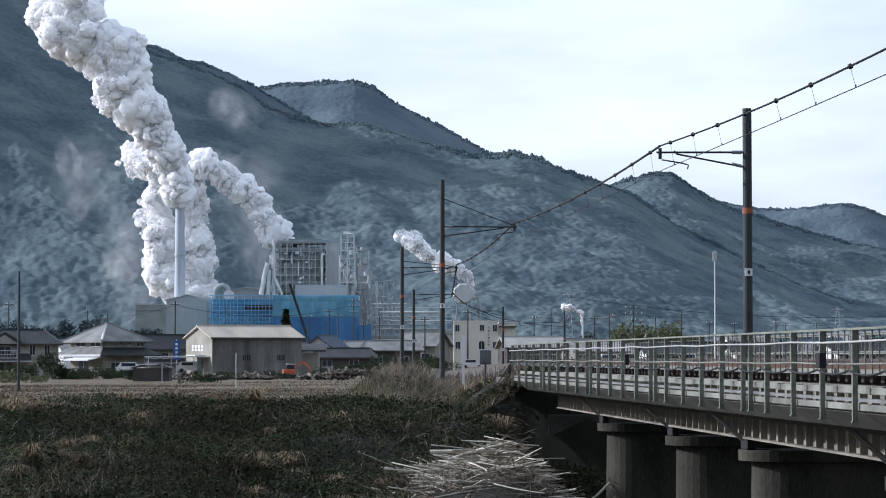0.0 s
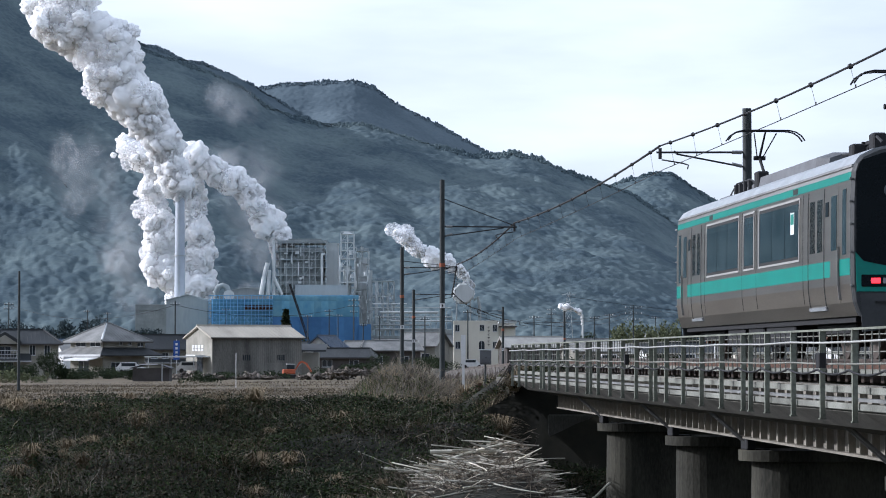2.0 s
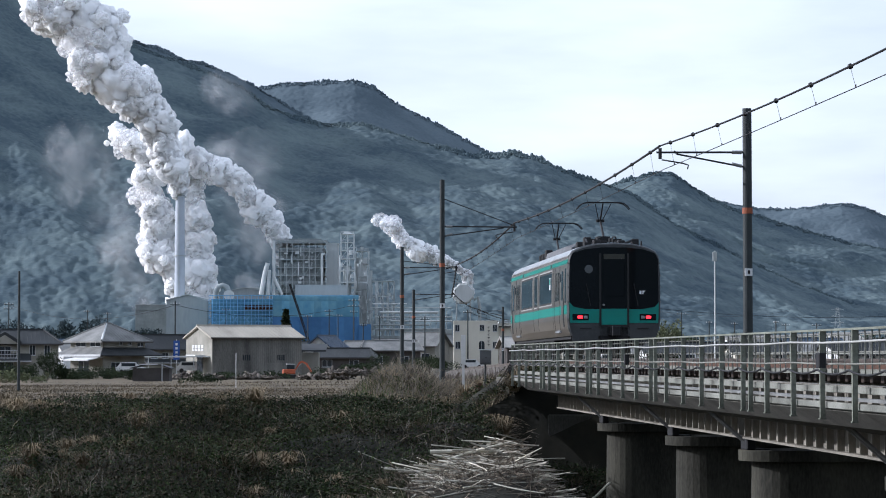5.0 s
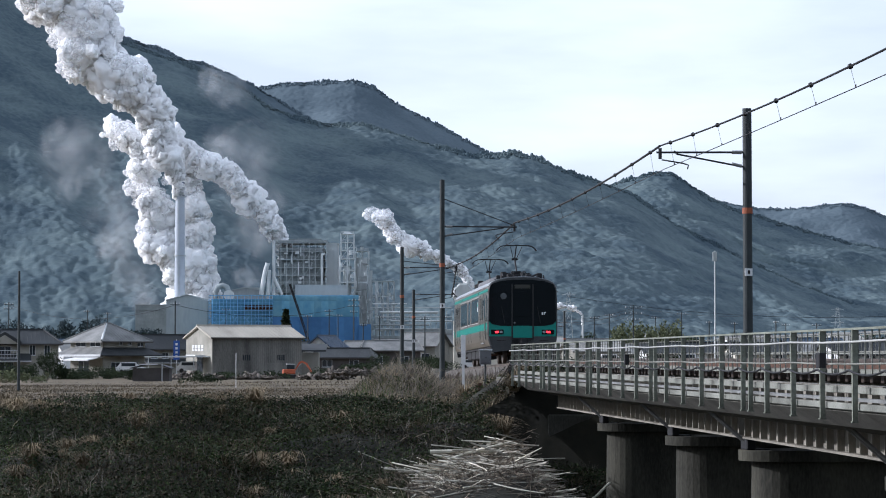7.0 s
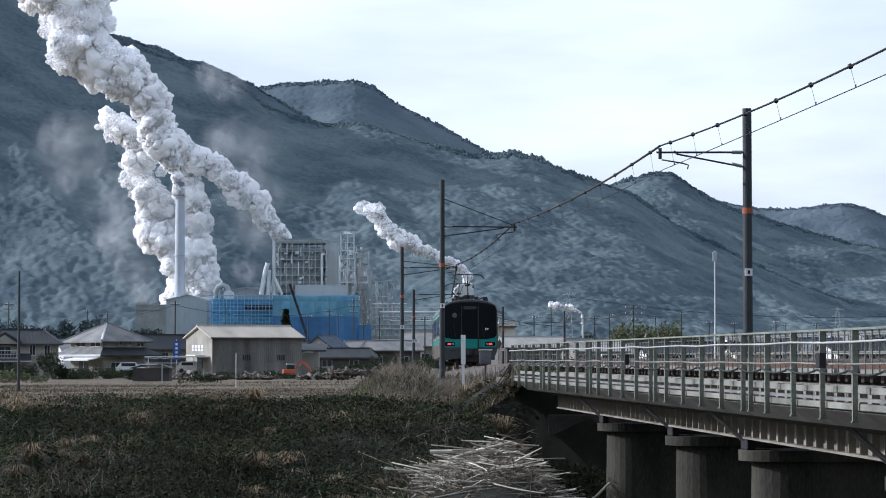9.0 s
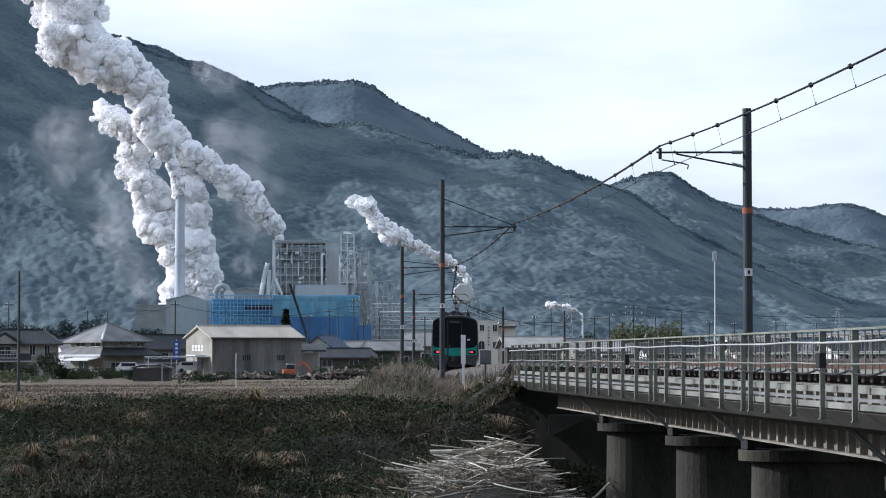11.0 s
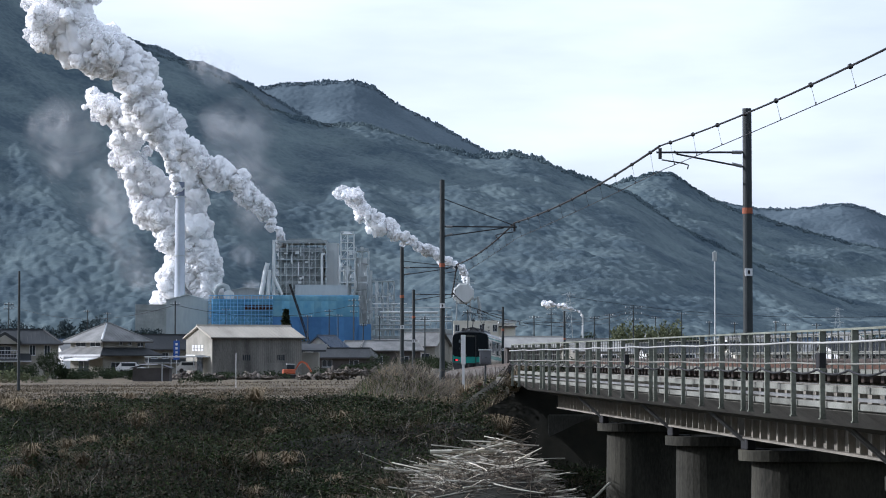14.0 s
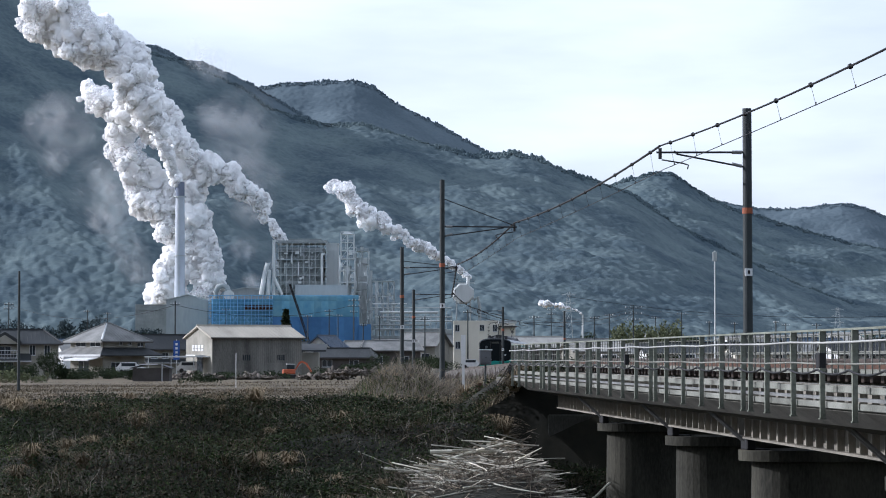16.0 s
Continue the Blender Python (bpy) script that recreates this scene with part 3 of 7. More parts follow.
# ---- train ----
# brown tint puts the ground's reflection into the steel's base colour
STAINLESS = surface("brushed stainless steel", (0.47, 0.43, 0.38), (0.36, 0.325, 0.285), 1.2, 0.28, 0.92, bump=0.03, stretch=(1, 0.2, 3))
TEAL = surface("teal green stripe film", (0.008, 0.235, 0.19), (0.007, 0.195, 0.155), 1.5, 0.4, bump=0.02, coat=0.2)
TRIM = surface("pale window trim", (0.40, 0.395, 0.38), (0.33, 0.325, 0.31), 2, 0.5, 0.3, bump=0)
ROOF_PALE = surface("pale grey roof edge", (0.33, 0.35, 0.37), (0.22, 0.235, 0.25), 1.5, 0.35, bump=0.05)
ROOF_GREY = surface("grey roof unit", (0.15, 0.155, 0.165), (0.09, 0.092, 0.1), 1.5, 0.7, bump=0.1)
FACE_GREY = surface("grey end panel paint", (0.055, 0.058, 0.06), (0.035, 0.038, 0.04), 2, 0.5, bump=0.03)
BLACK_GLASS = surface("black tinted glass", (0.006, 0.007, 0.009), (0.004, 0.005, 0.006), 1, 0.06, bump=0, spec=0.25)
PANE_GLASS = surface("dark green tinted pane", (0.010, 0.022, 0.026), (0.030, 0.05, 0.058), 1.6, 0.06, bump=0, spec=0.2)
SEAL = surface("black rubber seal", (0.02, 0.02, 0.02), None, 4, 0.7, bump=0.05)
TAIL_RED = glowing("red tail light", (1.0, 0.03, 0.04), 2.2)
LAMP_GLASS = surface("clear lamp lens", (0.35, 0.36, 0.37), None, 4, 0.15, bump=0)
HALF = 8.55


def hull_ring(y, inset=0.0, drop=0.0):
    """The cross-section of the car body, from its left foot over the roof to its right foot."""
    pts = [(1.36, 0.72), (1.44, 0.95), (1.475, 1.25), (1.475, 2.0), (1.465, 2.7), (1.44, 3.12), (1.40, 3.26), (1.30, 3.38), (1.05, 3.50), (0.6, 3.60), (0.0, 3.63)]
    pts = [(x - inset * min(1, x), z - drop * max(0, z - 2.9) / 0.7) for x, z in pts]
    return [(-x, y, z) for x, z in pts] + [(x, y, z) for x, z in pts[-2::-1]]


def side_panel(bm, s, y0, y1, z0, z1, proud=0.004, thick=0.02):
    """A flat panel that follows the body side between two heights."""
    prof = [(0.72, 1.36), (0.95, 1.44), (1.25, 1.475), (2.0, 1.475), (2.7, 1.465), (3.12, 1.44), (3.26, 1.40)]
    zs = [z0] + [z for z, _ in prof if z0 < z < z1] + [z1]
    w = [float(np.interp(z, [p[0] for p in prof], [p[1] for p in prof])) for z in zs]
    out = [[(s * (x + proud), y, z) for x, z in zip(w, zs)] for y in (y0, y1)]
    inn = [[(s * (x - thick), y, z) for x, z in zip(w, zs)] for y in (y0, y1)]
    secs = []
    for i in range(len(zs)):
        secs.append([bm.verts.new(p) for p in (out[0][i], out[1][i], inn[1][i], inn[0][i])])
    for a, b in zip(secs, secs[1:]):
        for i in range(4):
            bm.faces.new((a[i], a[(i + 1) % 4], b[(i + 1) % 4], b[i]))
    bm.faces.new(secs[0])
    bm.faces.new(secs[-1])
    bmesh.ops.recalc_face_normals(bm, faces=bm.faces)
    return bm


def panel(name, mat, parent, s, *dims, proud=0.004, label=""):
    bm = bmesh.new()
    side_panel(bm, s, *dims, proud=proud)
    return part(name, bm, mat, parent, label)


def face_patch(pts, y, thick):
    """A flat plate on a car end, outline pts (x, z)."""
    return loft([[(x, y, z) for x, z in pts], [(x, y + thick, z) for x, z in pts]])


def car_end(train, e):
    """One end of the car; e is -1 at the tail and 1 at the head."""
    y = e * HALF
    end = part("end_panel", loft([hull_ring(y - e * 0.02), hull_ring(y + e * 0.06, 0.01, 0.01), hull_ring(y + e * 0.10, 0.045, 0.04)]), FACE_GREY, train, "grey painted car end")
    f = y + e * 0.10
    q = e * 0.03
    glass = [(-1.40, 1.76), (-1.28, 1.63), (-0.9, 1.555), (0.9, 1.555), (1.28, 1.63), (1.40, 1.76), (1.385, 3.10), (1.30, 3.30), (0.95, 3.42), (0.4, 3.485), (-0.4, 3.485), (-0.95, 3.42), (-1.30, 3.30), (-1.385, 3.10)]
    part("windscreen", face_patch(glass, f, q), BLACK_GLASS, end, "wide black tinted windscreen")
    part("green_band", face_patch([(-1.395, 1.12), (1.395, 1.12), (1.41, 1.77), (1.28, 1.625), (0.9, 1.55), (-0.9, 1.55), (-1.28, 1.625), (-1.41, 1.77)], f, q * 0.7), TEAL, end)
    part("gangway_frame", boxes((-0.47, -0.41, f, f + 1.6 * q, 1.05, 3.30), (0.41, 0.47, f, f + 1.6 * q, 1.05, 3.30), (-0.47, 0.47, f, f + 1.6 * q, 0.99, 1.06)), SEAL, end)
    door = part("end_door", boxes((-0.40, 0.40, f, f + 1.4 * q, 1.06, 1.56), bevel=0.008), TEAL, end)
    part("door_window", boxes((-0.33, 0.33, f + q, f + 1.5 * q, 1.95, 3.0), bevel=0.01), BLACK_GLASS, door)
    part("handle", boxes((-0.37, -0.3, f, f + 2.4 * q, 1.66, 1.71)), STEEL_GREY, door)
    part("destination_panel", boxes((-0.33, 0.33, f + q, f + 1.25 * q, 3.12, 3.28)), surface("dim destination panel", (0.05, 0.05, 0.04), None, 8, 0.3, bump=0) if e < 0 else BLACK_GLASS, end)
    for s in (-1, 1):
        case = part("lamp_case", boxes((s * 0.80, s * 1.32, f, f + 1.3 * q, 1.20, 1.40), bevel=0.012), BLACK_GLASS, end)
        part("tail_light", boxes((s * 1.00, s * 1.16, f + q, f + 1.6 * q, 1.255, 1.345), bevel=0.01), TAIL_RED if e < 0 else LAMP_GLASS, case, "glowing red tail light" if e < 0 else "")
        part("headlight", boxes((s * 0.84, s * 0.96, f + q, f + 1.5 * q, 1.25, 1.35), bevel=0.01), LAMP_GLASS, case, "unlit clear headlight")
        part("skirt", face_patch([(s * 0.50, 0.55), (s * 1.30, 0.45), (s * 1.345, 1.1), (s * 0.48, 1.1)], f - e * 0.02, q), FACE_GREY, end, "grey lower skirt")
        part("slot", boxes((s * 0.72, s * 1.08, f, f + 1.15 * q, 0.93, 0.965)), SEAL, end)
        for z in (3.0, 2.62, 2.25, 1.78, 1.22):
            part("step", rods(((s * 1.46, y - e * 0.05, z), (s * 1.475, y + e * 0.09, z), 0.018)), STEEL_GREY, end)
    for x in (0.75, -0.75):
        part("wiper", rods(((x, f + 1.4 * q, 1.66), (x - 0.13, f + 1.4 * q, 2.35), 0.012)), SEAL, end)
    if e < 0:
        part("round_disc", rods(((-0.80, f + q, 2.80), (-0.80, f + 1.2 * q, 2.80), 0.13), sides=24), surface("pale disc grey", (0.10, 0.11, 0.115), None, 3, 0.3, bump=0), end, "pale round disc on the windscreen")
        part("emblem", boxes((0.80, 0.86, f + q, f + 1.12 * q, 2.02, 2.13), (0.89, 0.93, f + q, f + 1.12 * q, 2.02, 2.13), (0.93, 0.98, f + q, f + 1.12 * q, 2.09, 2.13)), WHITE, end, "small plain white emblem")
    part("coupler", boxes((-0.18, 0.18, f - e * 0.3, f + e * 0.35, 0.72, 1.0), (-0.12, 0.12, f + e * 0.3, f + e * 0.45, 0.7, 1.02), (-0.46, 0.46, f - e * 0.25, f, 0.35, 0.98), bevel=0.02), DARK, end, "dark coupler and hoses")


def pantograph(train, y):
    base = part("pantograph", boxes((-0.55, 0.55, y - 0.5, y - 0.44, 3.80, 3.86), (-0.55, 0.55, y + 0.44, y + 0.5, 3.80, 3.86), (-0.5, -0.44, y - 0.5, y + 0.5, 3.80, 3.86), (0.44, 0.5, y - 0.5, y + 0.5, 3.80, 3.86), (-0.2, 0.2, y - 0.3, y + 0.3, 3.80, 3.95)), DARK, train, "raised dark single-arm pantograph")
    part("lower_arm", rods(((0, y - 0.25, 3.92), (0, y + 0.55, 4.52), 0.04, 0.035)), DARK, base)
    part("upper_arm", rods(((0, y + 0.55, 4.50), (0, y - 0.12, 5.02), 0.03, 0.022), ((-0.05, y + 0.52, 4.48), (-0.25, y - 0.12, 5.0), 0.014), ((0.05, y + 0.52, 4.48), (0.25, y - 0.12, 5.0), 0.014), ((-0.13, y + 0.53, 4.5), (0.13, y + 0.53, 4.5), 0.05)), DARK, base)
    head = [(-0.86, 4.83), (-0.78, 4.94), (-0.66, 5.02), (-0.5, 5.055), (0.5, 5.055), (0.66, 5.02), (0.78, 4.94), (0.86, 4.83)]
    for dy in (-0.26, 0.02):
        part("contact_strip", tube([(x, y + dy, z) for x, z in head], 0.018), DARK, base)
    for x in (-0.5, 0.5):
        part("cross_bar", boxes((x - 0.02, x + 0.02, y - 0.26, y + 0.02, 5.03, 5.05)), DARK, base)
    for x in (-0.5, 0.5):
        for dy in (-0.45, 0.45):
            part("insulator", rods(((x, y + dy, 3.55), (x, y + dy, 3.80), 0.06), ((x, y + dy, 3.62), (x, y + dy, 3.65), 0.1), ((x, y + dy, 3.71), (x, y + dy, 3.74), 0.1)), ROOF_GREY, base)


def build_train():
    train = empty("train_car", Matrix(), "stainless railcar with teal stripes, black cab end and red tail lights", "train")
    part("body", loft([hull_ring(-HALF + 0.001 * i + (2 * HALF - 0.003) * (i / 3)) for i in range(4)]), STAINLESS, train, "brushed stainless steel body shell")
    roof = [(-1.41, 3.245), (-1.31, 3.385), (-1.06, 3.508), (-0.6, 3.607), (0, 3.638), (0.6, 3.607), (1.06, 3.508), (1.31, 3.385), (1.41, 3.245), (1.2, 3.2), (-1.2, 3.2)]
    part("roof", loft([[(x, y, z) for x, z in roof] for y in (-HALF - 0.02, HALF + 0.02)]), ROOF_PALE, train, "pale grey roof")
    for s in (-1, 1):
        side = panel("lower_stripe", TEAL, train, s, -HALF + 0.02, HALF - 0.02, 1.40, 1.68, label="teal green stripe")
        panel("upper_stripe", TEAL, train, s, -HALF + 0.02, HALF - 0.02, 2.985, 3.115)
        panel("gutter", STEEL_GREY, train, s, -HALF, HALF, 3.20, 3.235, proud=0.02)
        for y0, y1 in ((-HALF + 3.9, -HALF + 7.5), (HALF - 7.5, HALF - 3.9), (-0.5, 0.5)):
            w = panel("window", SEAL, train, s, y0, y1, 1.80, 2.88, proud=0.008)
            n = 3 if y1 - y0 > 2 else 1
            for i in range(n):
                a, b = y0 + 0.06 + (y1 - y0 - 0.12) * i / n, y0 + 0.06 + (y1 - y0 - 0.12) * (i + 1) / n
                panel("pane", PANE_GLASS, w, s, a + 0.012 * (i > 0), b - 0.012 * (i < n - 1), 1.86, 2.82, proud=0.012)
            for a, b, c, d in ((y0 - 0.05, y0, 1.76, 2.92), (y1, y1 + 0.05, 1.76, 2.92), (y0, y1, 2.88, 2.92), (y0, y1, 1.76, 1.80)):
                panel("window_frame", TRIM, w, s, a, b, c, d, proud=0.016)
        for y in (-0.72, 0.72, -HALF + 3.6, HALF - 3.6):
            panel("seam", SEAL, train, s, y - 0.008, y + 0.008, 0.98, 2.95, proud=0.005)
        for y0, y1 in ((-HALF + 1.95, -HALF + 3.15), (HALF - 3.15, HALF - 1.95)):
            d = panel("door", STAINLESS, train, s, y0, y1, 0.90, 2.93, proud=-0.015, label="recessed double sliding door")
            panel("door_frame", SEAL, d, s, y0 - 0.05, y0, 0.86, 2.95, proud=0.006)
            panel("door_frame", SEAL, d, s, y1, y1 + 0.05, 0.86, 2.95, proud=0.006)
            panel("door_gap", SEAL, d, s, (y0 + y1) / 2 - 0.015, (y0 + y1) / 2 + 0.015, 0.9, 2.93, proud=-0.008)
            for a in (y0 + 0.1, (y0 + y1) / 2 + 0.08):
                panel("door_window", PANE_GLASS, d, s, a, a + 0.42, 1.86, 2.78, proud=0.0)
            panel("step", ROOF_PALE, d, s, y0 - 0.05, y1 + 0.05, 0.84, 0.90, proud=0.04)
        for e in (-1, 1):
            a = e * (HALF - 1.45)
            b = e * (HALF - 0.85)
            c = panel("cab_door", STAINLESS, train, s, min(a, b), max(a, b), 0.92, 2.93, proud=0.006)
            panel("cab_window", PANE_GLASS, c, s, min(a, b) + 0.1, max(a, b) - 0.1, 1.85, 2.78, proud=0.011)
            panel("grab_rail", STEEL_GREY, c, s, e * (HALF - 0.78) - 0.015, e * (HALF - 0.78) + 0.015, 1.0, 1.9, proud=0.04)
            panel("quarter_window", PANE_GLASS, train, s, e * (HALF - 0.42) - 0.13, e * (HALF - 0.42) + 0.13, 1.75, 2.85, proud=0.006)
            panel("destination_display", BLACK_GLASS, train, s, e * (HALF - 1.68) - 0.12, e * (HALF - 1.68) + 0.12, 2.45, 2.7, proud=0.008)
            panel("vent", SEAL, train, s, e * (HALF - 4.3) - 0.2, e * (HALF - 4.3) + 0.2, 3.0, 3.10, proud=0.007)
    notice = panel("notice", WHITE, train, -1, -HALF + 4.3, -HALF + 4.62, 2.28, 2.68, proud=0.014, label="white and green notice in the window")
    panel("notice_mark", TEAL, notice, -1, -HALF + 4.33, -HALF + 4.59, 2.46, 2.65, proud=0.017)
    for e in (-1, 1):
        car_end(train, e)
    # roof gear
    part("air_conditioner", loft([[(-0.95 * k, y, 3.5), (-0.9 * k, y, 3.74 * k + 3.6 * (1 - k)), (-0.6 * k, y, 3.84 * k + 3.6 * (1 - k)), (0.6 * k, y, 3.84 * k + 3.6 * (1 - k)), (0.9 * k, y, 3.74 * k + 3.6 * (1 - k)), (0.95 * k, y, 3.5)] for y, k in ((-3.9, 0.8), (-3.6, 1.0), (1.6, 1.0), (1.9, 0.8))]), ROOF_GREY, train, "long grey rooftop air conditioner")
    part("roof_duct", boxes((-0.7, 0.7, 2.4, 4.2, 3.55, 3.74), (-0.6, 0.6, 6.6, 7.9, 3.55, 3.70), bevel=0.04), ROOF_GREY, train)
    part("roof_vent", boxes((-0.9, -0.65, 1.95, 2.3, 3.5, 3.90), bevel=0.03), DARK, train)
    part("roof_box", boxes((-0.3, 0.3, -5.0, -4.4, 3.55, 3.88), bevel=0.03), DARK, train)
    part("roof_cable", tube([(-0.75, -7.9, 3.66), (-0.72, -7.4, 3.80), (-0.6, -7.0, 3.72), (-0.5, -6.4, 3.82), (-0.45, -5.4, 3.70), (-0.6, -4.4, 3.72)], 0.028), DARK, train)
    part("aerial", rods(((0.95, -8.1, 3.5), (0.95, -8.1, 3.72), 0.05, 0.02), ((0.35, -8.0, 3.6), (0.7, -7.7, 3.75), 0.04)), DARK, train)
    rng = random.Random(8)
    for k in range(9):
        x, y = rng.uniform(-0.85, 0.85), rng.uniform(-8.0, -4.9)
        part("roof_fitting", boxes((x - 0.12, x + 0.12, y - 0.16, y + 0.16, 3.5, 3.72 + rng.uniform(0, 0.16)), bevel=0.03), DARK, train)
    for k in range(5):
        x, y = rng.uniform(-0.8, 0.5), -7.9 + 0.5 * k
        part("roof_hose", tube([(x, y, 3.6), (x + 0.05, y + 0.3, 3.86), (x + 0.2, y + 0.7, 3.90), (x + 0.3, y + 1.0, 3.62)], 0.025), SEAL, train)
    for k in range(4):
        part("roof_insulator", rods(((-0.72, 3.6 + 0.5 * k, 3.55), (-0.72, 3.6 + 0.5 * k, 3.82), 0.06)), DARK, train)
    part("roof_line", tube([(-0.72, 2.9, 3.72), (-0.72, 3.6, 3.84), (-0.72, 5.1, 3.84), (-0.55, 6.4, 3.78), (-0.4, 7.8, 3.66)], 0.02), DARK, train)
    pantograph(train, -6.1)
    pantograph(train, 5.6)
    # underframe
    part("underframe", boxes((-1.3, 1.3, -8.2, 8.2, 0.62, 0.80)), DARK, train)
    for x0, y0, y1 in ((-1.25, -3.2, -0.6), (-1.25, -0.3, 1.2), (-1.25, 1.6, 3.4), (0.35, -3.0, 0.2), (0.35, 0.8, 3.2)):
        part("equipment_box", boxes((x0, x0 + 0.9, y0, y1, 0.25, 0.66), bevel=0.03), DARK, train)
    for yb in (-6.0, 6.0):
        bogie = part("bogie", boxes((-1.12, -0.98, yb - 1.5, yb + 1.5, 0.42, 0.62), (0.98, 1.12, yb - 1.5, yb + 1.5, 0.42, 0.62), (-1.0, 1.0, yb - 0.2, yb + 0.2, 0.4, 0.62), bevel=0.03), DARK, train, "dark bogie frame")
        for dy in (-1.05, 1.05):
            for s in (-1, 1):
                part("wheel", rods(((s * 0.56, yb + dy, 0.43), (s * 0.69, yb + dy, 0.43), 0.43), ((s * 0.53, yb + dy, 0.43), (s * 0.56, yb + dy, 0.43), 0.45), sides=28), RAIL, bogie)
            part("axle", rods(((-1.05, yb + dy, 0.43), (1.05, yb + dy, 0.43), 0.08)), RUST, bogie)
    return train


TRAIN = build_train()


# ---- factory ----
PALE_CLAD = surface("pale grey cladding", (0.54, 0.565, 0.56), (0.41, 0.435, 0.435), 0.05, 0.7, bump=0.05, fine=0.6, stretch=(1, 1, 0.25))
# MID_CLAD, DARK_CLAD and FRAME_GREY are lightened to put haze into the colour
MID_CLAD = surface("mid grey cladding", (0.41, 0.445, 0.445), (0.29, 0.32, 0.325), 0.06, 0.75, bump=0.05, fine=0.7, stretch=(1, 1, 0.25))
DARK_CLAD = surface("dark grey plant shell", (0.27, 0.30, 0.30), (0.18, 0.205, 0.21), 0.15, 0.8, bump=0.05, fine=0.8)
FRAME_GREY = surface("grey plant steelwork", (0.50, 0.53, 0.525), (0.34, 0.365, 0.365), 0.2, 0.6, 0.2, bump=0)
PIPE_PALE = surface("pale lagged pipe", (0.68, 0.70, 0.69), (0.5, 0.525, 0.525), 0.2, 0.5, 0.2, bump=0)
SCAFFOLD_BLUE = surface("light blue scaffold tube", (0.24, 0.52, 0.82), (0.18, 0.42, 0.70), 0.3, 0.6, bump=0)
NET_TEAL = surface("pale blue scaffold netting", (0.17, 0.36, 0.46), (0.08, 0.24, 0.38), 0.12, 0.85, bump=0.1, fine=0.4, vary=0.15)
NET_BLUE = surface("deep blue scaffold sheeting", (0.07, 0.185, 0.36), (0.045, 0.13, 0.28), 0.06, 0.8, bump=0.1, fine=0.4, vary=0.15)
CHIMNEY_MAT = surface("pale chimney paint", (0.50, 0.54, 0.60), (0.42, 0.46, 0.52), 0.03, 0.7, bump=0.03, fine=0.4)
CHIMNEY_TOP = surface("sooty blue grey chimney top", (0.20, 0.23, 0.30), (0.14, 0.16, 0.21), 0.1, 0.8, bump=0.03)
WINDOW_DARK = surface("dark window glass", (0.035, 0.042, 0.05), None, 2, 0.15, bump=0)


def block(name, a, b, depth, mat, label, category="factory building", roof=0.0, roof_mat=None):
    """A plant building between two corners (upper left, lower right) of its front, with a low ridged roof."""
    x0, x1, y0, z0, z1 = a[0], b[0], a[1], -4.0, a[2]
    t = empty(name, Matrix.Translation(((x0 + x1) / 2, y0, z0)), label, category)
    w, h = (x1 - x0) / 2, z1 - z0
    part("wall", boxes((-w, w, 0, depth, 0, h)), mat, t)
    n = max(2, int(w / 1.6))
    part("cladding_rib", boxes(*[(-w + 2 * w * i / n - 0.09, -w + 2 * w * i / n + 0.09, -0.12, 0, 0.2, h) for i in range(n + 1)]), mat, t)
    if roof:
        part("roof", loft([[(-w - 0.5, y, h), (0, y, h + roof), (w + 0.5, y, h), (w + 0.5, y, h + 0.35), (0, y, h + roof + 0.4), (-w - 0.5, y, h + 0.35)] for y in (-0.6, depth + 0.6)]), roof_mat or mat, t)
        part("gable", loft([[(-w, y, h), (0, y, h + roof), (w, y, h)] for y in (0.0, 0.4)]), mat, t)
    else:
        part("parapet", boxes((-w - 0.25, w + 0.25, -0.25, depth, h, h + 0.5)), roof_mat or mat, t)
    return t


def steel_frame(parent, x0, x1, y0, y1, z0, z1, nx, nz, r, mat, brace=True):
    xs = [x0 + (x1 - x0) * i / nx for i in range(nx + 1)]
    zs = [z0 + (z1 - z0) * i / nz for i in range(nz + 1)]
    for y in (y0, y1):
        for x in xs:
            part("column", boxes((x - r, x + r, y - r, y + r, z0, z1)), mat, parent)
        for z in zs[1:]:
            part("beam", boxes((x0 - r, x1 + r, y - r * 0.8, y + r * 0.8, z - r, z + r * 0.6)), mat, parent)
    for z in zs[1:]:
        part("floor_grating", boxes((x0, x1, y0, y1, z - 0.12, z)), mat, parent)
        part("railing", boxes(*[(x0, x1, y0 - r - 0.06, y0 - r, z + k, z + k + 0.12) for k in (0.55, 1.1)]), mat, parent)
    if brace:
        for i in range(nx):
            for k in range(nz):
                if (i + k) % 2 == 0:
                    part("brace", rods(((xs[i], y0, zs[k]), (xs[i + 1], y0, zs[k + 1]), r * 0.5), sides=5), mat, parent)


